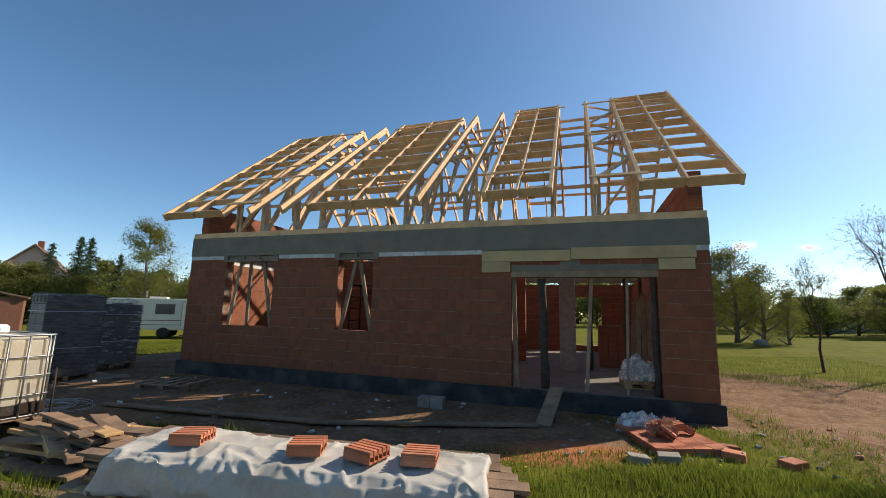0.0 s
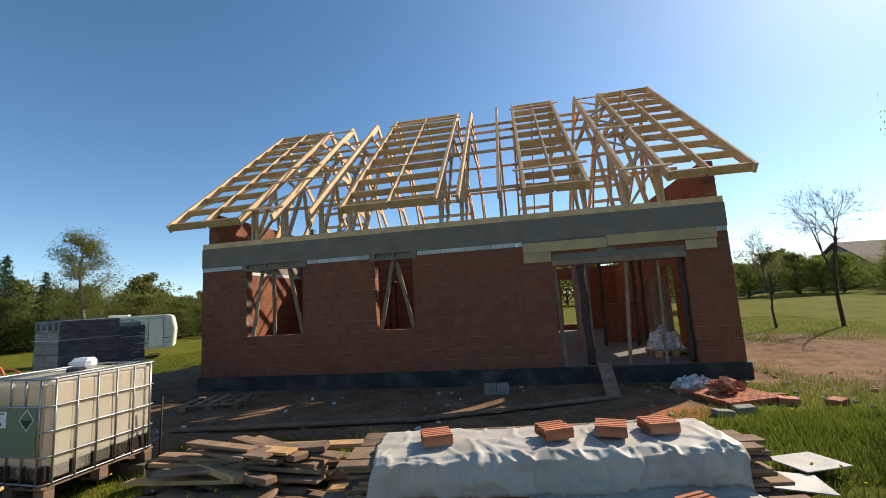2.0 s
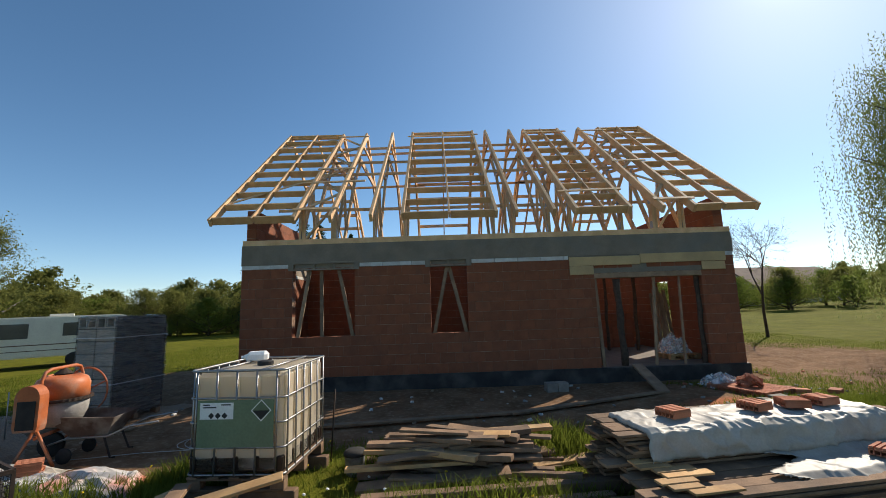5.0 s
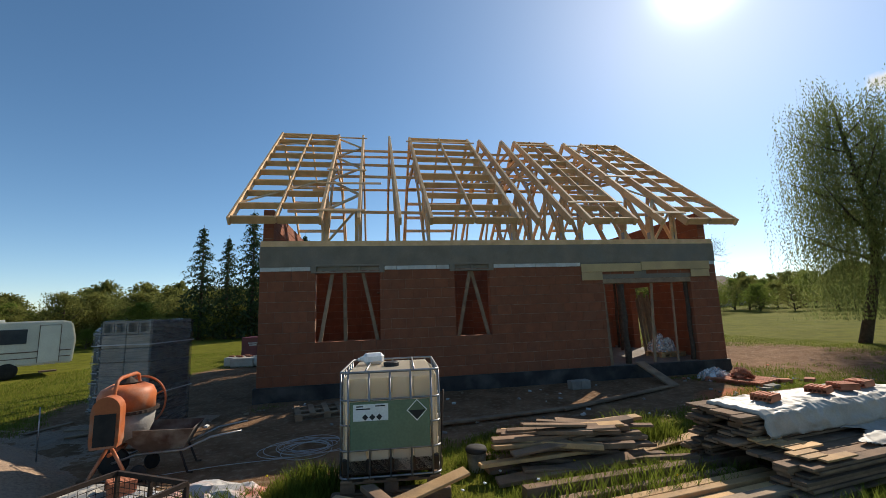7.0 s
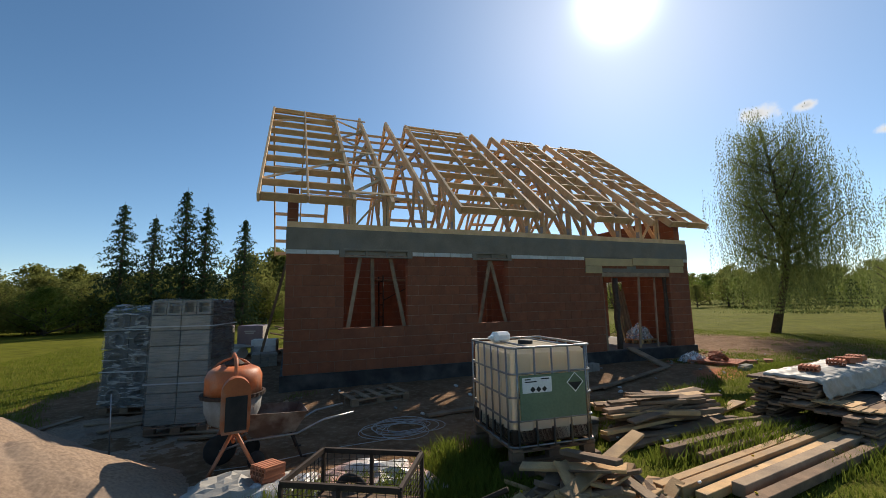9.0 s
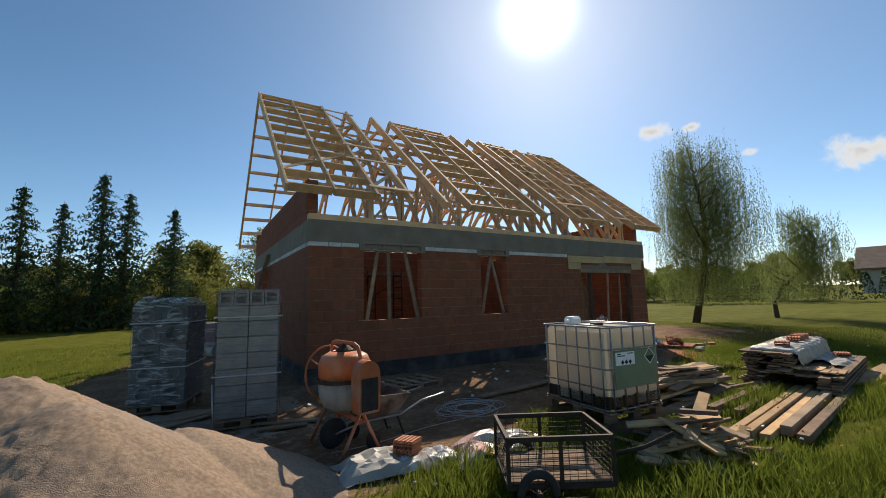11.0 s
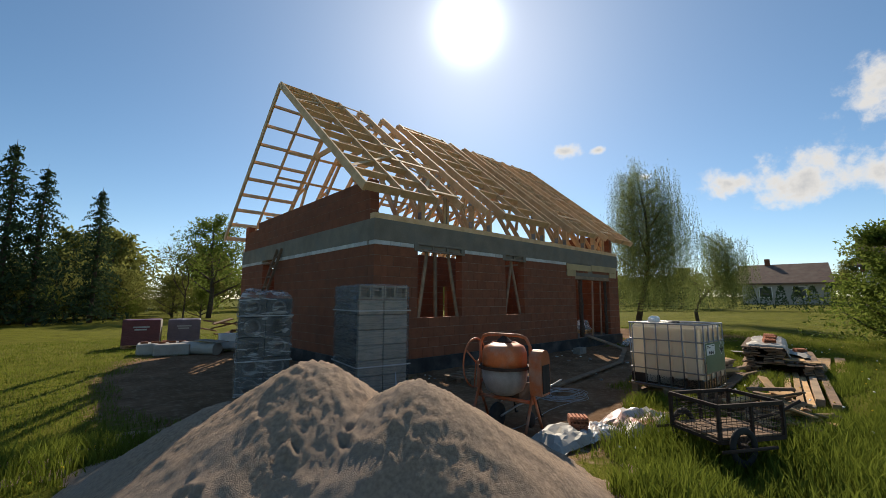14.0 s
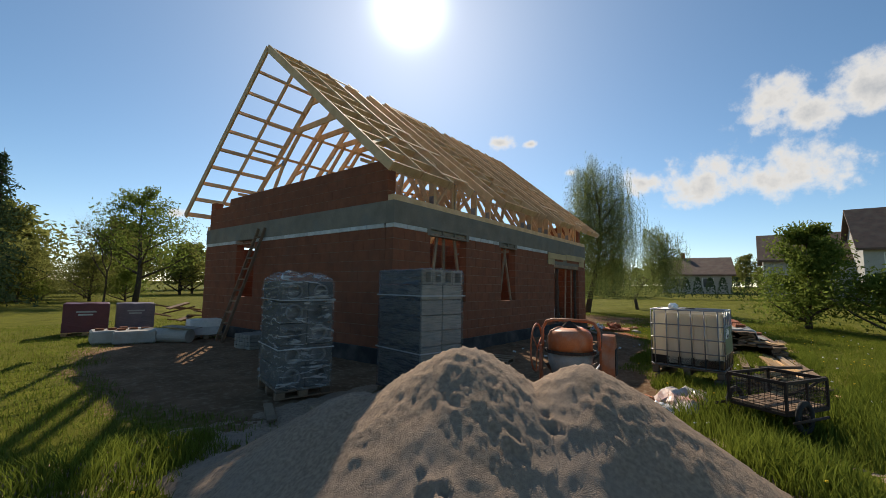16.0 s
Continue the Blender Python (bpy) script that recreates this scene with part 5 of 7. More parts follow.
# ---- timber ----
def board(name, label, p, yaw, size, mat, pitch=0.0, roll=0.0, group="", bark=False):
    """One sawn board with slightly uneven ends."""
    l, w, h = size
    bm = bmesh.new()
    vs = box(bm, -l / 2, -w / 2, -h / 2, l / 2, w / 2, h / 2, bevel=min(0.005, h * 0.2))
    k = rng.uniform(-0.02, 0.02)
    for v in bm.verts:
        v.co.y += k * (v.co.x / l) ** 2 * 4 * l
        v.co.z += 0.006 * math.sin(v.co.x * 3 + k * 90)
    ob = part(name, bm, mat)
    ob.matrix_basis = pose(*p) @ pose(0, 0, 0, 0, 0, yaw) @ pose(0, 0, 0, 0, pitch, 0) @ pose(0, 0, 0, roll, 0, 0)
    return tagged(ob, label, "board", group=group)


def build_timber():
    # heap of planks beside the caged tank
    for i in range(64):
        layer = i // 9
        c = (5.25 + rng.uniform(-0.58, 0.58), -5.2 + rng.uniform(-0.62, 0.62) * (1 - layer / 10), 0.05 + layer * 0.068 + rng.uniform(-0.012, 0.012))
        yaw = rng.choice((10, 2, -10, -16, -20, -4)) + rng.uniform(-6, 6)
        board("plank", rng.choice(("weathered sawn plank in a loose heap", "pale sawn plank in a loose heap")), c, yaw, (rng.uniform(0.9, 2.1) * (1 - layer * 0.05), rng.uniform(0.1, 0.19), rng.choice((0.03, 0.045, 0.06))), rng.choice((M_WOOD_DARK, M_WOOD_LIGHT, M_WOOD_DARK, M_WOOD_DARK)), rng.uniform(-5, 5), rng.uniform(-7, 7), "planks in the heap")
    # short offcuts near the cart
    for i in range(85):
        r = 0.75 * math.sqrt(rng.random())
        a = rng.uniform(0, 6.28)
        x, y = 2.75 + 0.95 * r * math.cos(a), -6.72 + 0.62 * r * math.sin(a)
        z = 0.05 + max(0.0, 0.46 * (1 - r / 0.8)) * rng.random() ** 0.6
        board("offcut", "short pale timber offcut thrown on a heap", (x, y, z), rng.uniform(0, 180), (rng.uniform(0.25, 0.75), rng.uniform(0.06, 0.15), rng.choice((0.022, 0.03, 0.045))), rng.choice((M_WOOD_LIGHT, M_WOOD_LIGHT, M_TIMBER_GREY, M_WOOD_DARK)), rng.uniform(-24, 24), rng.uniform(-20, 20), "offcuts in the heap")
    for p, yaw, l in (((2.95, -6.7, 0.4), 20, 1.4), ((2.65, -6.55, 0.34), -50, 1.0), ((2.45, -6.85, 0.3), 70, 0.8)):
        board("plank", "pale sawn plank across a heap of offcuts", p, yaw, (l, 0.13, 0.03), M_WOOD_LIGHT, -8, 10, "planks in the heap")
    # long beams in the grass
    for i, (x0, y0, x1, y1, w, h, mt) in enumerate(((3.1, -7.1, 6.7, -6.62, 0.1, 0.1, M_WOOD_LIGHT), (3.2, -7.22, 6.8, -6.74, 0.1, 0.12, M_WOOD_LIGHT), (3.35, -7.36, 6.6, -6.9, 0.11, 0.08, M_WOOD_LIGHT), (3.75, -7.42, 6.9, -7.02, 0.12, 0.12, M_TIMBER_GREY), (3.6, -7.6, 7.1, -7.16, 0.12, 0.09, M_WOOD_DARK), (3.9, -6.4, 6.9, -6.15, 0.13, 0.13, M_WOOD_DARK), (4.2, -6.62, 6.4, -6.4, 0.1, 0.08, M_WOOD_DARK), (8.0, -6.9, 11.0, -6.75, 0.18, 0.05, M_WOOD_LIGHT), (8.1, -7.15, 11.2, -6.95, 0.2, 0.05, M_WOOD_LIGHT), (7.9, -7.4, 11.3, -7.15, 0.22, 0.07, M_WOOD_LIGHT), (7.7, -6.72, 10.0, -6.62, 0.1, 0.08, M_TIMBER_GREY))):
        board("long_beam" if h > 0.1 else "long_board", "long sawn timber lying in the grass", ((x0 + x1) / 2 + 0.35, (y0 + y1) / 2 + 0.25, 0.05 + h / 2), math.degrees(math.atan2(y1 - y0, x1 - x0)), (math.hypot(x1 - x0, y1 - y0), w, h), mt, 0, rng.uniform(-3, 3), "long timbers")
    board("long_board", "pale board lying between the grass tufts", (6.9, -5.0, 0.05), 16, (1.6, 0.2, 0.04), M_WOOD_LIGHT)
    for p, q, w in (((2.3, -3.25), (6.65, -2.7), 0.14), ((6.3, -2.75), (9.75, -1.42), 0.14)):
        board("walk_board", "grey weathered walk board on the soil", ((p[0] + q[0]) / 2, (p[1] + q[1]) / 2, 0.05), math.degrees(math.atan2(q[1] - p[1], q[0] - p[0])), (math.hypot(q[0] - p[0], q[1] - p[1]), w, 0.04), M_TIMBER_GREY, group="walk boards")
    board("gangplank", "dusty grey gangplank up to the doorway", (9.93, -0.7, 0.21), 84, (1.5, 0.26, 0.05), M_TIMBER_GREY, -14)
    # loose pallet
    t = thing("flat_pallet", "grey weathered timber pallet lying on the soil", "pallet", (1.75, -1.5, 0.0), 12)
    pallet_parts(t, 1.2, 0.85, mat=M_TIMBER_GREY)
    for x, y, a in ((-2.2, -1.75, 30), (-1.9, -1.45, 22), (-2.6, -1.5, -10), (-3.4, -1.15, 65), (-1.0, -2.95, -12), (-0.85, -2.7, -25)):
        board("loose_board", "dusty board lying beside the pallets", (x, y, 0.04), a, (rng.uniform(0.6, 1.2), 0.12, 0.03), M_TIMBER_GREY, group="loose boards")


build_timber()


def ribbed_tile(bm, m, l=0.25, w=0.24, h=0.1, ribs=5):
    """A hollow clay tile: ribbed top, open slots at its ends."""
    pitch_ = w / ribs
    for i in range(ribs):
        y = -w / 2 + i * pitch_
        box(bm, -l / 2, y + 0.004, 0.0, l / 2, y + pitch_ - 0.004, 0.012, m=m)
        box(bm, -l / 2, y + 0.004, 0.045, l / 2, y + pitch_ - 0.004, 0.057, m=m)
        box(bm, -l / 2, y + 0.008, h - 0.022, l / 2, y + pitch_ - 0.008, h, m=m)
        box(bm, -l / 2, y + 0.004, 0.012, l / 2, y + 0.012, h - 0.018, m=m)
    box(bm, -l / 2, w / 2 - 0.012, 0.0, l / 2, w / 2, h - 0.018, m=m)
    box(bm, -l / 2 + 0.01, -w / 2 + 0.002, h - 0.034, l / 2 - 0.01, w / 2 - 0.002, h - 0.02, m=m)


M_TILE = material("orange_clay", (0.48, 0.17, 0.085), (0.38, 0.125, 0.065), 5, 0.85, 0.2, 60, spread=0.14, stain=(0.55, 0.3, 0.2), stain_amount=0.3)


def build_stack():
    t = thing("plank_stack", "high stack of weathered planks under a white tarpaulin", "plank stack", (8.42, -5.88, 0.04), 8)
    t.scale = (0.94, 1.0, 0.81)
    # boards of the stack, layer on layer
    for k in range(17):
        z = 0.05 + k * 0.046
        y1 = 0.42
        y0 = -0.82 if k < 8 else -0.22
        y = y0 + rng.uniform(-0.05, 0.02)
        while y < y1:
            w = rng.uniform(0.13, 0.2)
            if k in (7, 11, 16) or y < y0 + 0.22 or y > y1 - 0.25:
                l = 3.3 + rng.uniform(-0.12, 0.2) + (0.25 if k < 10 else 0)
                bm = bmesh.new()
                box(bm, -l / 2 + rng.uniform(-0.1, 0.06), y, z, l / 2 + rng.uniform(-0.05, 0.1), y + w - 0.01, z + rng.uniform(0.03, 0.042), bevel=0.003)
                part("plank", bm, M_WOOD_DARK, t)
            y += w
    for x in (-1.2, 0.0, 1.3):
        bm = bmesh.new()
        box(bm, x - 0.06, -0.9, -0.06, x + 0.06, 0.45, 0.045)
        part("bearer", bm, M_WOOD_DARK, t)
    for i in range(9):
        bm = bmesh.new()
        x = -1.6 + rng.uniform(-0.15, 0.1)
        box(bm, x, -0.85 + 0.09 * i, 0.44 + 0.012 * i, x + rng.uniform(0.3, 0.5), -0.85 + 0.09 * i + 0.11, 0.465 + 0.012 * i, bevel=0.003)
        part("spacer", bm, M_WOOD_LIGHT, t)
    # tarpaulin draped over
    nx, ny = 150, 90
    prof = [(0.47, 0.45), (0.46, 0.7), (0.43, 0.845), (0.3, 0.87), (0.0, 0.875), (-0.2, 0.86), (-0.27, 0.8), (-0.31, 0.5), (-0.38, 0.465), (-0.55, 0.46), (-0.68, 0.45), (-0.78, 0.36)]
    verts, faces = [], []
    for j in range(ny + 1):
        f = j / ny * (len(prof) - 1)
        a = min(int(f), len(prof) - 2)
        y = prof[a][0] + (prof[a + 1][0] - prof[a][0]) * (f - a)
        z = prof[a][1] + (prof[a + 1][1] - prof[a][1]) * (f - a)
        for i in range(nx + 1):
            x = -1.5 + 3.05 * i / nx
            rid = abs(noise.noise(Vector((x * 2.3 + y * 1.5, y * 2.6, 4.0))))
            fold = (abs(noise.noise(Vector((x * 1.1 + y * 2.2, y * 1.7 - x * 0.4, 6.0)))), abs(noise.noise(Vector((x * 2.6 - y * 1.9, y * 3.0 + z, 12.0)))))
            wr = 0.03 * max(0.0, 1 - fold[0] / 0.09) + 0.018 * max(0.0, 1 - fold[1] / 0.08) + 0.02 * max(0.0, 1 - rid / 0.08) + 0.012 * fbm(x, y + z, 1.3, 1.0)
            top = 1.0 if z > 0.8 else 0.6
            side = 0.06 * fbm(x, z, 1.5, 7.0) if j > ny * 0.6 or j < ny * 0.2 else 0.0
            if 0.45 * ny < j < 0.75 * ny:
                side -= 0.03 * max(0.0, 1 - abs(noise.noise(Vector((x * 2.7 + z * 1.6, z * 2.2 - x * 0.7, 3.0)))) / 0.1) + 0.018 * max(0.0, 1 - abs(noise.noise(Vector((x * 5.2, z * 4.1 + x * 1.5, 8.0)))) / 0.12)
            hang = 0.0
            if i == 0 or i == nx:
                hang = 0.05
            verts.append((x + 0.04 * fbm(y, z, 2.0, 11.0), y + side, z + wr * top + 0.008 - hang))
    for j in range(ny):
        for i in range(nx):
            faces.append((j * (nx + 1) + i, (j + 1) * (nx + 1) + i, (j + 1) * (nx + 1) + i + 1, j * (nx + 1) + i + 1))
    tp = thing("tarpaulin", "creased white tarpaulin draped over the planks", "tarpaulin")
    cut = int(ny * 7 / 11) * nx
    for nm, fs in (("top_sheet", faces[:cut]), ("front_fold", [f for k, f in enumerate(faces[cut:]) if k % nx > nx * (0.42 + 0.1 * math.sin(k // nx * 0.21))])):
        me = bpy.data.meshes.new(nm)
        me.from_pydata(verts, [], fs)
        me.shade_smooth()
        me.materials.append(M_TARP)
        sh = new(nm, me)
        sh.parent = tp
        so = sh.modifiers.new("thick", "SOLIDIFY")
        so.thickness = 0.004
    tp.matrix_basis = pose(8.42, -5.88, 0.04, 0, 0, 8) @ Matrix.Diagonal((0.94, 1.0, 0.81, 1))
    for x, y, z, a in ((7.52, -5.98, 0.775, 20), (8.5, -5.84, 0.78, 22), (8.97, -5.78, 0.78, -12), (9.36, -5.7, 0.78, 12), (9.4, -6.32, 0.43, 28)):
        bm = bmesh.new()
        ribbed_tile(bm, None, 0.245, 0.235, 0.082)
        ob = part("hollow_tile", bm, M_TILE)
        ob.matrix_basis = pose(x, y, z, 0, 0, a)
        tagged(ob, "ribbed orange hollow clay tile weighing down the tarpaulin", "clay tile", group="tiles on the tarpaulin")
    for x, y, a in ((11.0, -4.65, 25), (10.55, -5.1, -8)):
        bm = bmesh.new()
        box(bm, -0.3, -0.2, 0, 0.3, 0.2, 0.012, bevel=0.002)
        ob = part("white_sheet", bm, M_TARP)
        ob.matrix_basis = pose(x, y, 0.14, 0, 3, a)
        tagged(ob, "flat white plastic sheet on the boards", "sheet")


build_stack()


def crumple(name, label, cat, c, size, mat, seed=0.0, n=13, sharp=1.0):
    """A crumpled foil or sack: flat facets between sharp folds."""
    g = np.random.default_rng(int(seed * 10) + 3)
    verts, faces = [], []
    for j in range(n + 1):
        for i in range(n + 1):
            u, v = i / n * 2 - 1, j / n * 2 - 1
            edge = i in (0, n) or j in (0, n)
            if not edge:
                u, v = u + g.uniform(-0.45, 0.45) / n, v + g.uniform(-0.45, 0.45) / n
            r = max(0.0, 1 - (u * u + v * v) * 0.62)
            ridge = 1 - min(1.0, 2.6 * abs(noise.noise(Vector((u * 1.5, v * 1.5, seed)))))
            h = size[2] * r ** 0.6 * (0.5 + 0.42 * ridge * sharp + g.uniform(-0.06, 0.06))
            k = 1 + 0.3 * noise.noise(Vector((u * 1.6, v * 1.6, seed + 9)))
            verts.append((u * size[0] / 2 * k, v * size[1] / 2 * k, 0.004 + g.uniform(0, 0.02) if edge else max(0.008, h)))
    for j in range(n):
        for i in range(n):
            q = j * (n + 1) + i
            if (i + j) % 2:
                faces += [(q, q + 1, q + n + 2), (q, q + n + 2, q + n + 1)]
            else:
                faces += [(q, q + 1, q + n + 1), (q + 1, q + n + 2, q + n + 1)]
    me = bpy.data.meshes.new(name)
    me.from_pydata(verts, [], faces)
    me.materials.append(mat)
    ob = new(name, me)
    so = ob.modifiers.new("thick", "SOLIDIFY")
    so.thickness = 0.003
    ob.location = c
    return tagged(ob, label, cat)


M_SACK = clear_plastic("cloudy_foil", (0.75, 0.73, 0.7), 0.75, 0.3, 0.4, 8.0)


def build_clutter():
    # clay rubble pile by the house corner
    t = thing("tile_pallet", "layer of orange ribbed hollow clay tiles on the ground", "clay tiles", (11.7, -1.5, 0.02), 20)
    for i in range(4):
        for j in range(5):
            bm = bmesh.new()
            ribbed_tile(bm, pose(-0.42 + 0.26 * i, -0.5 + 0.245 * j, 0, 0, 0, rng.uniform(-3, 3)))
            part("hollow_tile", bm, M_TILE, t)
    for k in range(16):
        bm = bmesh.new()
        a = rng.uniform(0, 6.28)
        r = 0.3 * rng.random()
        l = rng.uniform(0.12, 0.25)
        ribbed_tile(bm, None, l, rng.choice((0.1, 0.15, 0.24)), rng.choice((0.08, 0.1)), 3)
        ob = part("broken_tile", bm, M_TILE)
        ob.matrix_basis = pose(11.7 + r * math.cos(a), -1.55 + r * math.sin(a), 0.13 + 0.13 * rng.random() * (1 - r), rng.uniform(-40, 40), rng.uniform(-40, 40), rng.uniform(0, 180))
        tagged(ob, "broken piece of orange hollow clay tile", "clay tile", group="broken tiles")
    crumple("plastic_bag", "crumpled milky plastic sheet beside the clay tiles", "plastic sheet", (11.4, -1.0, 0.02), (0.75, 0.5, 0.34), M_SACK, 2.0)
    for x, y, a, m in ((11.13, -2.62, 8, M_GREY_BLOCK), (11.52, -2.42, -4, M_GREY_BLOCK), (11.98, -1.95, 24, M_GREY_BLOCK), (12.35, -2.0, -20, M_TILE), (12.95, -2.1, 35, M_TILE), (12.4, -1.6, 0, M_BRICK)):
        bm = bmesh.new()
        box(bm, -0.13, -0.1, 0, 0.13, 0.1, 0.1, bevel=0.008)
        ob = part("paving_brick", bm, m)
        ob.matrix_basis = pose(x, y, rise(x, y) - 0.01, rng.uniform(-6, 6), rng.uniform(-6, 6), a)
        tagged(ob, "single brick half sunk in the grass", "brick", group="bricks in the grass")
    bm = bmesh.new()
    for i in (0, 1):
        box(bm, -0.25 + 0.255 * i, -0.12, 0, -0.005 + 0.255 * i, 0.12, 0.2, bevel=0.008)
    ob = part("concrete_block", bm, M_GREY_BLOCK)
    ob.matrix_basis = pose(7.7, -0.85, 0.0, 0, 0, 4)
    tagged(ob, "grey concrete block lying by the plinth", "concrete block")
    for i in range(110):
        x, y = rng.uniform(10.2, 14.5), rng.uniform(-3.2, 0.5)
        if i > 60:
            x, y = rng.uniform(-1.5, 9), rng.uniform(-3.8, -0.3)
        bm = bmesh.new()
        s = rng.uniform(0.015, 0.05)
        box(bm, -s, -s * 0.7, -s * 0.3, s, s * 0.7, s * 0.6, bevel=s * 0.2)
        ob = part("rubble_chip", bm, rng.choice((M_TILE, M_CEMENT, M_GREY_BLOCK)) if i <= 60 else rng.choice((M_CEMENT, M_TIMBER_GREY, M_WHITE_BLOCK)))
        ob.matrix_basis = pose(x, y, rise(x, y) + 0.01, rng.uniform(-20, 20), rng.uniform(-20, 20), rng.uniform(0, 180))
        tagged(ob, "small chip of rubble on the soil", "rubble", group="rubble chips")
    # cable loops on the soil
    bm = bmesh.new()
    pts = []
    for i in range(240):
        a = i * 0.23
        r = 0.32 + 0.12 * math.sin(a * 0.37) + 0.05 * math.sin(a * 1.9)
        pts.append((1.75 + (r + 0.1) * math.cos(a) + 0.12 * math.sin(a * 0.21), -3.75 + r * math.sin(a) + 0.1 * math.cos(a * 0.17), 0.03 + 0.025 * (1 + math.sin(a * 0.61))))
    pts += [(1.4 - 0.35 * i, -4.15 - 0.03 * i + 0.06 * math.sin(i), 0.03) for i in range(1, 7)]
    tube(bm, pts, 0.005, 5)
    tagged(part("cable", bm, M_WIRE, smooth=True), "loose coil of grey cable on the soil", "cable")
    # bucket of bitumen
    t = thing("bitumen_bucket", "dirty white bucket smeared with black bitumen", "bucket", (4.0, -5.2, 0.0))
    bm = bmesh.new()
    lathe(bm, [(0.1, 0.0), (0.125, 0.24), (0.13, 0.25), (0.12, 0.25), (0.1, 0.03)], 20)
    part("pail", bm, M_BUCKET, t, smooth=True)
    bm = bmesh.new()
    lathe(bm, [(0.132, 0.245), (0.138, 0.27), (0.12, 0.3), (0.05, 0.31)], 18)
    part("lid", bm, M_RUBBER, t, smooth=True)
    crumple("white_sack", "crumpled white sack on the soil", "sack", (-0.35, -5.05, 0.02), (0.95, 0.6, 0.2), M_TARP, 5.0)
    crumple("foil_sheet", "crumpled orange and white plastic foil on the grass", "foil", (0.98, -5.42, 0.03), (1.15, 0.7, 0.24), M_FOIL, 8.0)
    crumple("foil_sheet", "crumpled grey plastic foil beside the sand", "foil", (0.1, -5.2, 0.03), (0.8, 0.45, 0.14), M_SACK, 12.0)
    for k in range(2):
        bm = bmesh.new()
        ribbed_tile(bm, None)
        ob = part("hollow_tile", bm, M_TILE)
        ob.matrix_basis = pose(-0.05, -5.08, 0.07 + 0.1 * k, 0, 4, 30 + 8 * k)
        tagged(ob, "ribbed orange hollow clay tile on the foil", "clay tile", group="tiles on the foil")
    bm = bmesh.new()
    tube(bm, [(0, 0, 0), (-0.04, 0.03, 0.75)], 0.008, 6)
    rod = part("steel_rod", bm, M_GALV, smooth=True)
    rod.location = (-1.9, -3.6, 0.1)
    tagged(rod, "thin steel rod stuck in the soil", "rod")
    bm = bmesh.new()
    tube(bm, [(0, 0, 0), (0.06, -0.03, 0.95)], 0.012, 6)
    rod = part("leaning_rod", bm, M_RUST, smooth=True)
    rod.location = (3.6, -4.8, 0.0)
    tagged(rod, "thin rusty rod leaning on the tank cage", "rod")
    # interior sack on a pallet
    t = thing("small_pallet", "small timber pallet on the house floor", "pallet", (11.75, 1.2, FLOOR + 0.012), 5)
    pallet_parts(t, 0.9, 0.7)
    crumple("cement_sack", "pale plastic sack on a pallet in the doorway", "sack", (11.65, 1.2, FLOOR + 0.16), (0.75, 0.6, 0.6), M_SACK, 15.0)
    # scattered packs beyond the far corner
    for x, y, w, d, h, m, lab in ((-2.95, 11.4, 1.15, 0.95, 1.05, M_REDPACK, "maroon wrapped pallet of bricks on the grass"), (-1.5, 11.8, 1.1, 0.95, 1.0, M_GREYPACK, "grey violet wrapped pallet of bricks on the grass")):
        t = thing("wrapped_pallet", lab, "building pallet", (x, y, rise(x, y)), -12)
        pallet_parts(t, w, d)
        bm = bmesh.new()
        film_shell(bm, w / 2, d / 2, 0.13, h, seed=x, bulge=0.01)
        part("load", bm, m, t)
        bm = bmesh.new()
        box(bm, w / 2 + 0.004, -d / 2 + 0.05, 0.15, w / 2 + 0.012, d / 2 - 0.05, h - 0.02)
        part("side_sheet", bm, M_TARP, t)
        for k, zz in enumerate((0.72, 0.63)):
            bm = bmesh.new()
            box(bm, -0.25 + 0.05 * k, -d / 2 - 0.02, h * zz, 0.25 - 0.08 * k, -d / 2 - 0.014, h * zz + 0.05)
            part("print_bar", bm, M_STRAP, t)
    for x, y, a in ((-2.9, 8.5, -8), (-2.5, 8.0, -12)):
        t = thing("insulation_pack", "white wrapped insulation pack with bricks on it", "pack", (x, y, rise(x, y)), a)
        bm = bmesh.new()
        box(bm, -0.5, -0.4, 0, 0.5, 0.4, 0.36, bevel=0.04)
        part("pack_body", bm, M_TARP, t)
        for i in range(3):
            bm = bmesh.new()
            bx, by = -0.3 + 0.28 * i, rng.uniform(-0.25, 0.25)
            box(bm, bx - 0.1, by - 0.05, 0.362, bx + 0.1, by + 0.05, 0.42, bevel=0.005)
            ob = part("brick", bm, M_BRICK)
            ob.matrix_basis = pose(x, y, rise(x, y), 0, 0, a)
            tagged(ob, "red brick weighing down a white pack", "brick", group="bricks on the packs")
    bm = bmesh.new()
    tube(bm, [(0, 0, 0.16), (0.9, -1.5, 0.16)], 0.2, 16)
    ob = part("membrane_roll", bm, M_TARP, smooth=False)
    ob.location = (-2.35, 8.35, 0.05)
    tagged(ob, "white roll of roofing membrane on the soil", "roll")
    board("sheet_board", "grey board lying over a roll", (-1.55, 7.15, 0.45), -50, (0.9, 0.5, 0.02), M_GREY_BLOCK, 4)
    for k in range(2):
        bm = bmesh.new()
        box(bm, -0.45, -0.3, 0, 0.45, 0.3, 0.24, bevel=0.01)
        ob = part("aerated_block", bm, M_WHITE_BLOCK)
        ob.matrix_basis = pose(-0.75, 7.7, 0.13 + 0.245 * k, 0, 0, -8)
        tagged(ob, "pale grey aerated concrete block on a pallet", "concrete block", group="aerated blocks")
    t = thing("block_pallet", "timber pallet under pale blocks", "pallet", (-0.75, 7.7, -0.02), -8)
    pallet_parts(t, 1.1, 0.8, mat=M_TIMBER_GREY)
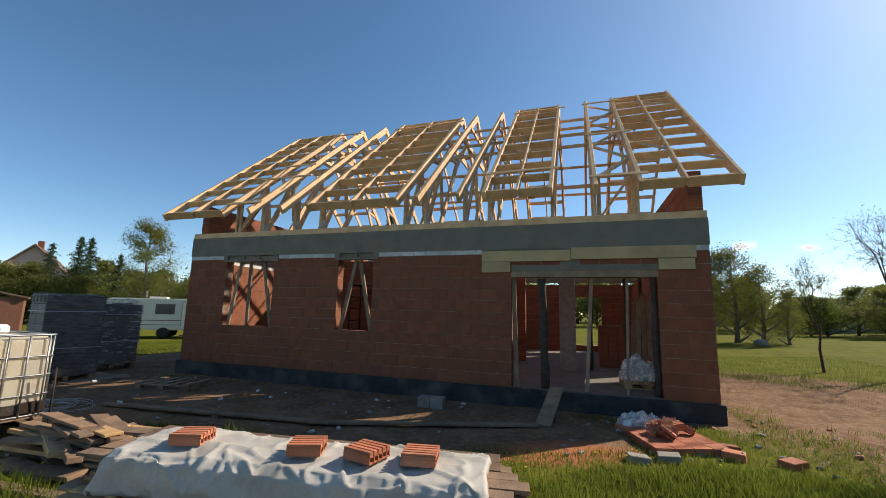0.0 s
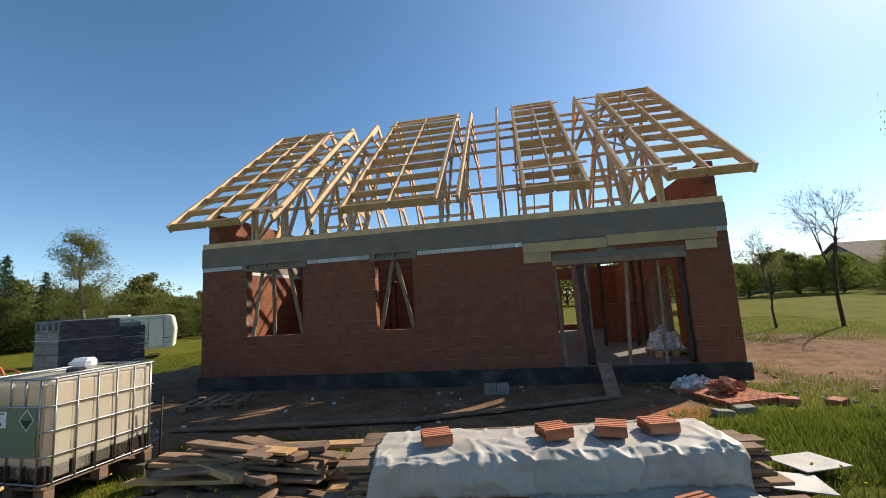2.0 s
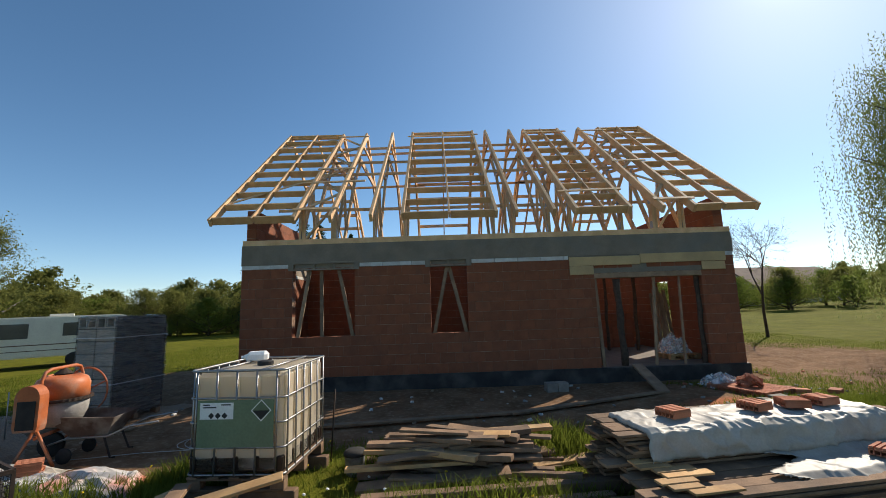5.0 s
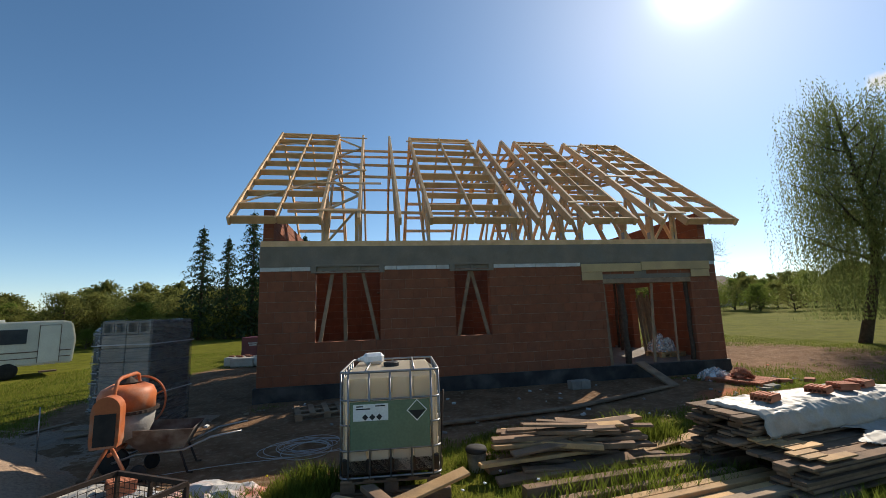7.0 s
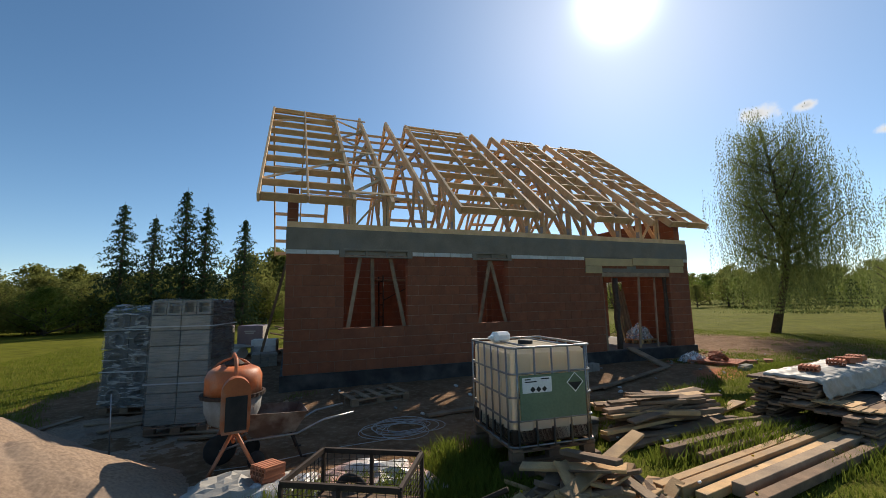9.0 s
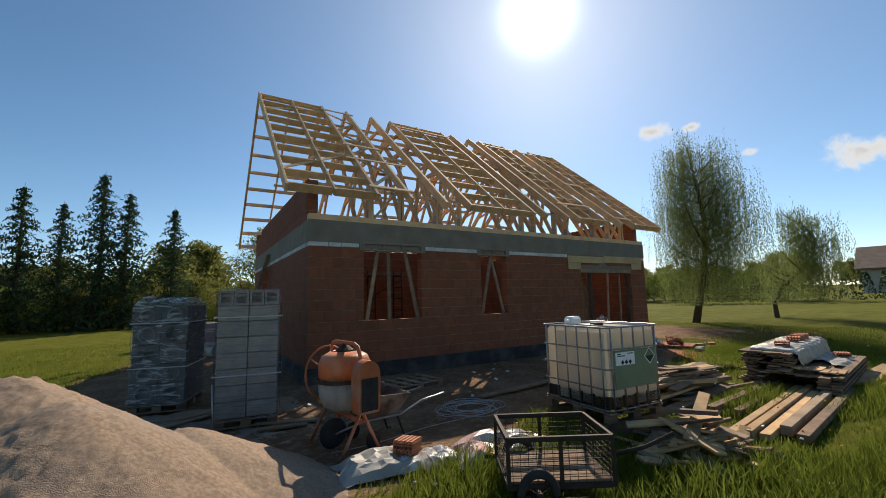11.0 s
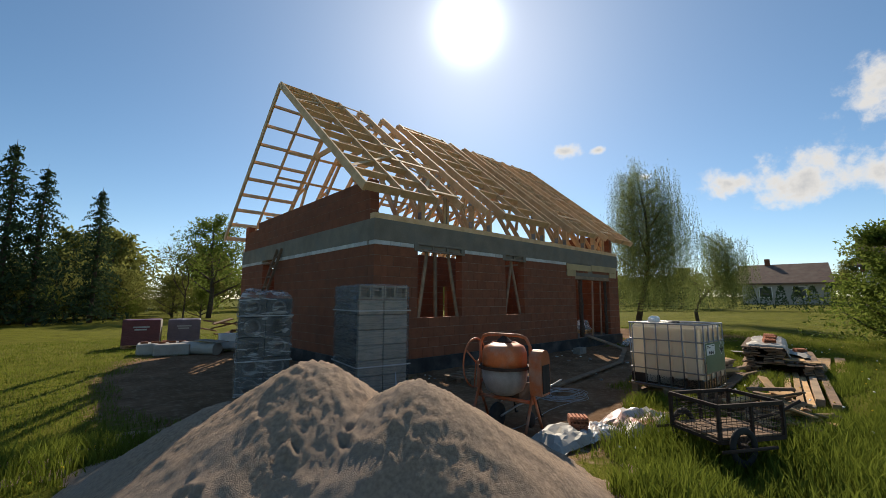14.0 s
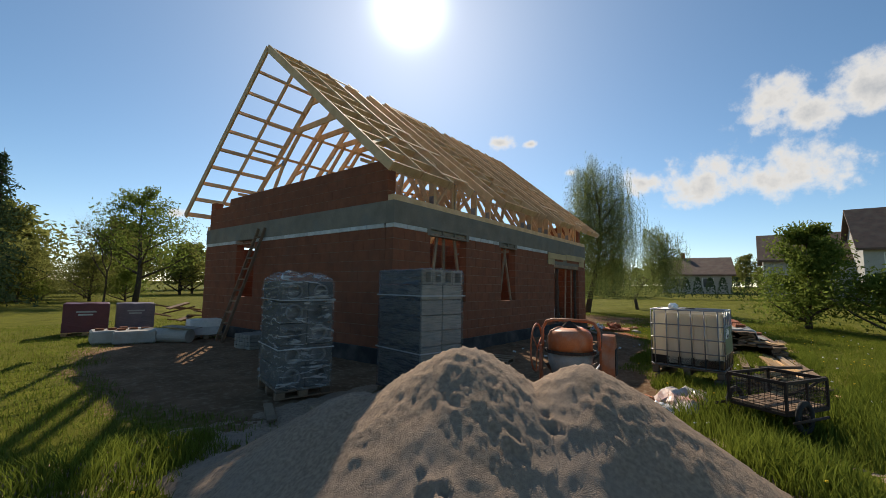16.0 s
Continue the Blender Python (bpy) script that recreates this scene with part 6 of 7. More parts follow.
    st = thing("brick_stack", "low stack of old bricks by the gable wall", "brick stack", (-0.95, 4.3, 0.0), 5)
    for k in range(4):
        for i in range(3):
            for j in range(6):
                bm = bmesh.new()
                box(bm, i * 0.25, j * 0.125, k * 0.1, i * 0.25 + 0.24, j * 0.125 + 0.115, k * 0.1 + 0.092, bevel=0.006)
                part("brick", bm, M_GREY_BLOCK, st)
    ld = thing("ladder", "dark timber ladder leaning on the gable wall", "ladder", (0, 0, 0))
    f0, f1 = Vector((-0.85, 6.35, 0.02)), Vector((-0.03, 5.75, 3.5))
    for s in (-0.2, 0.2):
        bm = bmesh.new()
        beam(bm, f0 + Vector((0, s, 0)), f1 + Vector((0, s, 0)), 0.05, 0.08, up=(1, 0, 0))
        part("stile", bm, M_WOOD_DARK, ld)
    for k in range(10):
        c = f0.lerp(f1, (k + 0.7) / 10.6)
        bm = bmesh.new()
        beam(bm, c + Vector((-0.03, -0.22, 0)), c + Vector((-0.03, 0.22, 0)), 0.03, 0.05)
        part("rung", bm, M_WOOD_DARK, ld)
    for i in range(10):
        board("scrap_board", "dark scrap board in a pile behind the house", (0.1 + rng.uniform(-0.6, 0.9), 12.4 + rng.uniform(-0.5, 0.5), 0.2 + 0.07 * i), rng.uniform(-40, 40), (rng.uniform(0.6, 1.3), 0.2, 0.05), M_WOOD_DARK, rng.uniform(-15, 15), rng.uniform(-10, 10), "scrap boards")
    # boulder in the meadow
    bm = bmesh.new()
    bmesh.ops.create_icosphere(bm, subdivisions=3, radius=0.4)
    for v in bm.verts:
        v.co *= 1 + 0.25 * noise.noise(v.co * 2.5)
        v.co.z *= 0.7
    ob = part("boulder", bm, M_GREY_BLOCK, smooth=True)
    ob.location = (21.5, 23.0, rise(21.5, 23.0) + 0.15)
    tagged(ob, "grey field boulder in the meadow", "boulder")


M_BUCKET = material("tarred_bucket", (0.5, 0.48, 0.44), (0.06, 0.055, 0.05), 5, 0.5, 0.1, 30, stain=(0.03, 0.03, 0.03), stain_scale=4, stain_amount=0.8)
build_clutter()


# ---- flowers in the grass ----
M_YELLOW = material("dandelion_yellow", (0.75, 0.5, 0.02), (0.65, 0.42, 0.02), 8, 0.8, 0.0, 30)


def build_flowers():
    """Dandelions in bloom and in seed."""
    g = np.random.default_rng(77)
    for nm, n, r, mat, lab in (("dandelion_flowers", 130, 0.016, M_YELLOW, "yellow dandelion flowers in the grass"), ("dandelion_clocks", 60, 0.02, M_CAN, "white dandelion seed heads in the grass")):
        bm = bmesh.new()
        k = 0
        while k < n:
            x, y = g.uniform(-6, 15), g.uniform(-9, -1)
            if bare(x, y) > 0.5 or sand_z(x, y) > 0:
                continue
            k += 1
            z = rise(x, y) + g.uniform(0.08, 0.2)
            lathe(bm, [(r * 0.3, -r * 0.5), (r, 0), (r * 0.8, r * 0.5), (r * 0.2, r * 0.7)], 7, pose(x, y, z, g.uniform(-30, 30), g.uniform(-30, 30), 0))
        tagged(part(nm, bm, mat), lab, "flowers", kind="stuff")


build_flowers()
# ---- trees ----
M_LEAF = leafy("spring_leaf", (0.085, 0.125, 0.022), (0.2, 0.245, 0.055), 0.55)
M_LEAF_OLIVE = leafy("olive_leaf", (0.105, 0.118, 0.03), (0.23, 0.23, 0.068), 0.55)
M_WILLOW = leafy("willow_leaf", (0.12, 0.15, 0.045), (0.24, 0.275, 0.1), 0.6)
M_NEEDLE = leafy("spruce_needle", (0.03, 0.05, 0.025), (0.07, 0.105, 0.05), 0.25)
M_BIRCH_BARK = material("birch_bark", (0.26, 0.245, 0.22), (0.1, 0.085, 0.075), 6, 0.9, 0.3, 30)


def leaf_mesh(name, centers, sizes, mat, g, aspect=0.55, droop=None):
    """A quad for each leaf or spray, turned at random, or hanging."""
    k = len(centers)
    a = g.normal(size=(k, 3))
    if droop is not None:
        a = a * (1 - droop) + np.array([0, 0, -1.0]) * droop * 1.6
    a /= np.linalg.norm(a, axis=1)[:, None]
    b = np.cross(a, g.normal(size=(k, 3)))
    b /= np.linalg.norm(b, axis=1)[:, None]
    a, b = a * sizes[:, None], b * sizes[:, None] * aspect
    v = np.empty((k, 4, 3))
    v[:, 0], v[:, 1], v[:, 2], v[:, 3] = centers - a, centers + b * 0.8, centers + a, centers - b * 0.8
    f = np.arange(k)[:, None] * 4 + [0, 1, 2, 3]
    return from_arrays(name, v.reshape(-1, 3), f, mat)


def limbs(bm, g, h, r, n, lo=0.3, spread=0.5, bend=0.15, owner=None):
    """A tapered trunk with limbs; gives back the limb ends."""
    m = 7
    tp = [Vector((bend * h * 0.1 * math.sin(i * 0.9), bend * h * 0.1 * math.cos(i * 0.7), h * 0.92 * i / m)) for i in range(m + 1)]
    tube(bm, tp, r, 8, taper=[r * (1 - 0.9 * i / m) + 0.01 for i in range(m + 1)])
    ends = []
    for k in range(n):
        f = lo + (0.95 - lo) * (k + g.random()) / n
        o = tp[min(int(f * m), m - 1)].lerp(tp[min(int(f * m) + 1, m)], f * m % 1)
        az = k * 2.4 + g.uniform(-0.4, 0.4)
        ln = h * spread * (1.05 - f) * g.uniform(0.7, 1.15) + 0.08 * h
        e = o + Vector((math.cos(az) * ln, math.sin(az) * ln, ln * g.uniform(0.45, 0.9)))
        mid = o.lerp(e, 0.5) + Vector((0, 0, -0.06 * ln))
        rr = r * (1 - f) * 0.6 + 0.012
        if owner is None:
            tube(bm, [o, mid, e], rr, 5, taper=[rr, rr * 0.65, 0.008])
        else:
            lb = bmesh.new()
            tube(lb, [o, mid, e], rr, 6, taper=[rr, rr * 0.65, 0.008])
            part("limb", lb, M_BARK, owner, smooth=True)
        ends.append((o, mid, e, ln))
    ends.append((tp[-2], tp[-1], tp[-1], 0.18 * h))
    return ends


def place_tree(t, x, y, turn=0, s=1.0):
    t.matrix_basis = pose(x, y, rise(x, y) - 0.05, 0, 0, turn) @ Matrix.Diagonal((s, s, s, 1))
    return t


def broad_tree(label, h, mat, leaves, size, seed, lo=0.28, spread=0.45, fill=0.32, bark=None, name="broadleaf_tree"):
    g = np.random.default_rng(seed)
    t = thing(name, label, "tree")
    bm = bmesh.new()
    ends = limbs(bm, g, h, h * 0.02 + 0.03, 16, lo, spread)
    part("trunk", bm, bark or M_BARK, t, smooth=True)
    c = []
    for o, m, e, ln in ends:
        for _ in range(leaves // len(ends)):
            f = g.random() ** 0.6
            q = np.array(o.lerp(e, 0.25 + 0.8 * f))
            c.append(q + np.clip(g.normal(size=3), -1.5, 1.5) * fill * (0.35 + 0.65 * f) * ln * np.array([1, 1, 0.8]))
    c = np.array(c)
    ob = new("crown", leaf_mesh("crown", c, g.uniform(0.5, 1.2, len(c)) * size, mat, g))
    ob.parent = t
    return t


def spruce(h, seed, label="tall dark spruce with drooping branches"):
    g = np.random.default_rng(seed)
    t = thing("spruce_tree", label, "tree", group="spruces")
    bm = bmesh.new()
    tube(bm, [(0, 0, 0), (0.03 * h * 0.2, 0, h * 0.5), (0, 0, h)], 0.2, 8, taper=[h * 0.014 + 0.04, h * 0.009 + 0.02, 0.01])
    c, s = [], []
    levels = 36
    for i in range(levels):
        f = 0.07 + 0.92 * i / levels
        z = h * (f + g.uniform(-0.012, 0.012))
        reach = h * 0.3 * (1 - f) ** 0.72 * g.uniform(0.7, 1.2) + 0.1
        for k in range(7):
            if g.random() < 0.1:
                continue
            az = k * 1.05 + i * 0.7 + g.uniform(-0.25, 0.25)
            r = reach * g.uniform(0.5, 1.1)
            z = h * (f + g.uniform(-0.018, 0.018))
            d = np.array([math.cos(az), math.sin(az), 0])
            e = np.array([0, 0, z]) + d * r + np.array([0, 0, -0.28 * r])
            if i % 2 == 0:
                tube(bm, [(0, 0, z), tuple(e)], 0.015, 4, taper=[0.02, 0.006])
            n = 15
            for j in range(n):
                u = (j + 0.4) / n
                q = np.array([0, 0, z]) + d * r * u + np.array([0, 0, -0.28 * r * u * u])
                side = np.array([-d[1], d[0], 0]) * g.normal() * 0.14 * r * (1.1 - 0.5 * u)
                c.append(q + side + np.array([0, 0, -abs(g.normal()) * 0.13]))
                s.append((0.12 + 0.13 * g.random()) * (0.65 + 0.6 * (1 - f)))
    part("trunk", bm, M_BARK, t, smooth=True)
    c = np.array(c)
    ob = new("crown", leaf_mesh("crown", c, np.array(s) * h / 12, M_NEEDLE, g, 0.45, 0.35))
    ob.parent = t
    return t


def willow(h, seed, strands, label, lean=0.0):
    g = np.random.default_rng(seed)
    t = thing("weeping_willow", label, "tree")
    bm = bmesh.new()
    ends = limbs(bm, g, h * 0.95, h * 0.017, 26, 0.3, 0.27, 0.5 + lean, owner=t)
    part("trunk", bm, M_BARK, t, smooth=True)
    c = []
    for k in range(strands):
        o, m, e, ln = ends[g.integers(len(ends))]
        p = np.array(o.lerp(e, g.uniform(0.3, 1.1))) + g.normal(size=3) * 0.16 * np.array([ln + 0.5, ln + 0.5, ln * 0.5 + 0.3])
        drop = min(p[2] - 0.9, g.uniform(1.0, 6.2) * h / 11)
        sway = g.normal(size=2) * 0.1
        n = int(5 + drop * 5)
        for j in range(n):
            u = j / n
            c.append(p + np.array([sway[0] * u + g.normal() * 0.035, sway[1] * u + g.normal() * 0.035, -drop * u]))
    c = np.array(c)
    ob = new("crown", leaf_mesh("crown", c, g.uniform(0.04, 0.085, len(c)), M_WILLOW, g, 0.3, 0.6))
    ob.parent = t
    return t


def bare_tree(h, seed, label):
    """A tree still without leaves: forking twigs."""
    g = np.random.default_rng(seed)
    t = thing("bare_tree", label, "tree", group="bare trees")
    bm = bmesh.new()

    def grow(p, d, ln, r, depth):
        q = p + d * ln
        tube(bm, [p, p.lerp(q, 0.5) + Vector(g.normal(size=3) * 0.03 * ln), q], r, 6 if depth < 2 else 3, cap=False, taper=[r, r * 0.82, r * 0.62])
        if depth >= 6:
            return
        for k in range(3):
            n = (d + Vector(g.normal(size=3)) * (0.36 + 0.05 * depth) + Vector((0, 0, 0.12))).normalized()
            grow(p.lerp(q, g.uniform(0.55, 1.0)), n, ln * g.uniform(0.6, 0.82), max(r * 0.55, 0.0028), depth + 1)

    grow(Vector((0, 0, 0)), Vector((0.02, 0, 1)), h * 0.3, h * 0.0095, 0)
    part("trunk", bm, M_BARK, t, smooth=True)
    c = np.array([tuple(v.co) for v in t.children[0].data.vertices if v.co.z > h * 0.4][::9])
    ob = new("crown", leaf_mesh("crown", c + g.normal(size=c.shape) * 0.05, np.full(len(c), 0.03), M_LEAF_OLIVE, g))
    ob.parent = t
    return t


def build_trees():
    place_tree(willow(11.6, 11, 3500, "tall weeping willow with hanging fresh green twigs"), 22.0, 2.4)
    place_tree(willow(7.0, 12, 1500, "smaller leaning weeping willow beside the tall one", 0.9), 27.0, 0.0, 40)
    s = spruce(13.2, 21)
    place_tree(s, -8.5, 30.0, 0, 0.93)
    for x, y, k, a in ((-12.9, 30.0, 0.81, 50), (-10.8, 30.4, 0.74, 110), (-6.9, 30.2, 0.83, 200), (-3.9, 30.8, 0.76, 300)):
        c = copy_thing(s, pose(0, 0, 0))
        place_tree(c, x, y, a, k)
    place_tree(broad_tree("half bare broadleaf tree with fresh leaves", 9.4, M_LEAF, 7600, 0.13, 31, 0.18, 0.42, 0.27), 4.2, 33.0)
    place_tree(bare_tree(8.6, 33, "bare old tree with pale twigs"), 2.4, 34.0)
    place_tree(broad_tree("tall birch with airy pale green crown", 9.6, M_LEAF_OLIVE, 17000, 0.085, 32, 0.02, 0.21, 0.42, M_BIRCH_BARK, "birch_tree"), -26.0, 17.2)
    for x, y, k in ((-33.0, 16.6, 0.62), (-31.5, 14.9, 0.6), (-34.0, 14.2, 0.55), (-30.2, 17.5, 0.5)):
        place_tree(copy_thing(s, pose(0, 0, 0)), x, y, x * 40, k)
    # birches over the meadow
    b = broad_tree("slender birch with drooping fresh leaves", 7.0, M_LEAF_OLIVE, 11000, 0.07, 34, 0.0, 0.17, 0.5, M_BIRCH_BARK, "birch_tree")
    place_tree(b, 21.0, 25.5)
    for x, y, k, a in ((19.6, 25.6, 1.0, 90), (18.4, 27.5, 0.82, 200), (22.4, 25.0, 0.8, 20), (17.4, 24.8, 0.62, 310), (23.6, 24.4, 0.55, 130)):
        place_tree(copy_thing(b, pose(0, 0, 0)), x, y, a, k)
    place_tree(bare_tree(5.2, 35, "young bare tree on the meadow"), 18.6, 9.6)
    place_tree(bare_tree(8.2, 36, "bare tree with fine twigs on the meadow"), 20.6, 9.0)
    place_tree(broad_tree("dense willow shrub over scrap wood", 5.0, M_LEAF, 16000, 0.095, 37, 0.0, 0.3, 0.42, None, "willow_shrub"), 19.0, -8.3)
    place_tree(broad_tree("low green bush beside scrap wood", 2.6, M_LEAF, 6000, 0.09, 38, 0.0, 0.8, 0.42, None, "bush"), 17.6, -10.6)
    # orchard trees and shrubs round the plot
    o = broad_tree("round olive green orchard tree", 4.2, M_LEAF_OLIVE, 7500, 0.085, 39, 0.04, 0.5, 0.38)
    place_tree(o, -24.0, 21.0)
    q = broad_tree("fresh green shrub at the edge of the plot", 3.4, M_LEAF, 6500, 0.085, 40, 0.02, 0.6, 0.4, None, "shrub")
    place_tree(q, -16.0, 27.0)
    g = np.random.default_rng(41)
    for k in range(46):
        f = k / 45
        x, y = -33 + 33 * f + g.uniform(-1.5, 1.5), 19 + 19 * f + g.uniform(-2.0, 3.0)
        place_tree(copy_thing(o if k % 2 else q, pose(0, 0, 0)), x, y, g.uniform(0, 360), g.choice((0.45, 0.55, 0.65, 0.8, 1.05)))
    for k in range(10):
        place_tree(copy_thing(o if k % 2 else q, pose(0, 0, 0)), -38 + k * 1.0 + g.uniform(-1, 1), 8 + k * 1.1 + g.uniform(-1, 1), g.uniform(0, 360), g.uniform(0.7, 1.3))
    # the wooded rise behind, and the far edge of the fields
    w = broad_tree("far woodland tree with a full crown", 9.0, M_LEAF_OLIVE, 3200, 0.3, 42, 0.02, 0.4, 0.42)
    place_tree(w, -20.0, 75.0)
    tagged(w, group="far woodland")
    for k in range(95):
        a = radians(g.uniform(62, 175))
        d = g.uniform(55, 85)
        place_tree(copy_thing(w, pose(0, 0, 0)), d * math.cos(a), -8 + d * math.sin(a), g.uniform(0, 360), g.uniform(0.7, 1.15) * (0.75 if math.degrees(a) < 76 else (1.0 if math.degrees(a) < 96 else 0.72)))
    for k in range(70):
        a = radians(g.uniform(84, 165))
        d = g.uniform(40, 54)
        place_tree(copy_thing(o if k % 3 else q, pose(0, 0, 0)), d * math.cos(a), -8 + d * math.sin(a), g.uniform(0, 360), g.uniform(0.6, 1.1))
    for k in range(120):
        a = radians(g.uniform(-45, 68))
        d = g.uniform(85, 130)
        place_tree(copy_thing(w, pose(0, 0, 0)), d * math.cos(a), d * math.sin(a), g.uniform(0, 360), g.uniform(0.4, 0.75))
    for k in range(60):
        a = radians(9 + 61 * (k + g.random()) / 60)
        d = g.uniform(48, 62)
        place_tree(copy_thing(q if k % 3 else o, pose(0, 0, 0)), d * math.cos(a), d * math.sin(a), g.uniform(0, 360), g.uniform(0.6, 1.2))
    # clipped evergreens in a row before the far houses
    for k in range(22):
        t = thing("thuja_shrub", "small clipped evergreen in a row", "shrub", group="row of evergreens")
        gg = np.random.default_rng(60 + k)
        n = 260
        z = gg.random(n) ** 0.8
        r = 0.28 * (1 - z) ** 0.6 + 0.05
        an = gg.uniform(0, 6.28, n)
        c = np.column_stack((r * np.cos(an), r * np.sin(an), 0.1 + z * 1.3))
        ob = new("crown", leaf_mesh("crown", c, gg.uniform(0.05, 0.1, n), M_NEEDLE, gg, 0.5, 0.3))
        ob.parent = t
        x, y = 40 + 0.4 * k + gg.uniform(-0.2, 0.2), 13 - 1.1 * k
        place_tree(t, x, y, 0, 1.7)


build_trees()


# ---- houses, shed, caravan ----
M_ROOF_TILE = material("weathered_roof_tile", (0.16, 0.1, 0.075), (0.11, 0.075, 0.06), 3, 0.85, 0.3, 30, stain=(0.2, 0.15, 0.11), stain_amount=0.5)
M_PINK = material("pink_render", (0.74, 0.52, 0.42), (0.68, 0.47, 0.38), 2, 0.9, 0.1, 30)
M_GREY_RENDER = material("grey_render", (0.43, 0.42, 0.385), (0.36, 0.35, 0.32), 2, 0.9, 0.1, 30, stain=(0.36, 0.34, 0.3), stain_amount=0.4)
M_GLASS = material("dark_window_glass", (0.04, 0.05, 0.06), (0.06, 0.07, 0.08), 2, 0.1, 0.0, 20, spec=0.6)
M_BROWN = material("brown_sheet", (0.2, 0.085, 0.05), (0.16, 0.07, 0.045), 4, 0.6, 0.1, 40)
M_CARAVAN = material("cream_coachwork", (0.72, 0.7, 0.6), (0.66, 0.63, 0.54), 2, 0.4, 0.02, 30)
M_TRIM = material("brown_trim", (0.16, 0.1, 0.07), (0.13, 0.08, 0.06), 4, 0.5, 0.0, 30)


def far_house(label, x, y, turn, w, d, eave, ridge, mat, windows, chimney=True, wall2=None):
    """Gable house, ridge along its own x; windows as (face, offset, height, width, height of pane)."""
    t = thing("house", label, "house", (x, y, rise(x, y) - 0.2), turn)
    bm = bmesh.new()
    box(bm, -w / 2, -d / 2, 0, w / 2, d / 2, eave)
    for s in (-1, 1):
        v = [bm.verts.new((s * w / 2, a, b)) for a, b in ((-d / 2, eave), (d / 2, eave), (0, ridge))]
        u = [bm.verts.new((s * (w / 2 - 0.3), a, b)) for a, b in ((-d / 2, eave), (d / 2, eave), (0, ridge))]
        bm.faces.new(v)
        bm.faces.new(u)
        for i in range(3):
            bm.faces.new((v[i], v[(i + 1) % 3], u[(i + 1) % 3], u[i]))
    part("wall", bm, mat, t)
    for s in (-1, 1):
        bm = bmesh.new()
        k = (ridge - eave) / (d / 2)
        y0 = d / 2 + 0.5
        a = [(-w / 2 - 0.5, s * y0, eave - 0.5 * k), (w / 2 + 0.5, s * y0, eave - 0.5 * k), (w / 2 + 0.5, 0, ridge + 0.02), (-w / 2 - 0.5, 0, ridge + 0.02)]
        lo, hi = [bm.verts.new(p) for p in a], [bm.verts.new((p[0], p[1], p[2] + 0.22)) for p in a]
        bm.faces.new(hi)
        bm.faces.new(lo[::-1])
        for i in range(4):
            bm.faces.new((lo[i], lo[(i + 1) % 4], hi[(i + 1) % 4], hi[i]))
        part("roof", bm, M_ROOF_TILE, t)
    if chimney:
        bm = bmesh.new()
        box(bm, -w * 0.2, -0.3, ridge - 0.6, -w * 0.2 + 0.6, 0.3, ridge + 1.0, bevel=0.02)
        part("chimney", bm, M_BRICK, t)
    for face, o, z, ww, hh in windows:
        bm, bf = bmesh.new(), bmesh.new()
        e = 0.02
        if face in "fb":
            s = -1 if face == "f" else 1
            y0 = s * d / 2
            box(bf, o - ww / 2 - 0.08, min(y0, y0 + s * 0.05), z - 0.08, o + ww / 2 + 0.08, max(y0, y0 + s * 0.05), z + hh + 0.08)
            box(bm, o - ww / 2, min(y0, y0 + s * 0.06), z, o + ww / 2, max(y0, y0 + s * 0.06), z + hh)
        else:
            s = -1 if face == "l" else 1
            x0 = s * w / 2
            box(bf, min(x0, x0 + s * 0.05), o - ww / 2 - 0.08, z - 0.08, max(x0, x0 + s * 0.05), o + ww / 2 + 0.08, z + hh + 0.08)
            box(bm, min(x0, x0 + s * 0.06), o - ww / 2, z, max(x0, x0 + s * 0.06), o + ww / 2, z + hh)
        fr = part("window", bf, M_PAPER, t)
        part("pane", bm, M_GLASS, fr)
    return t


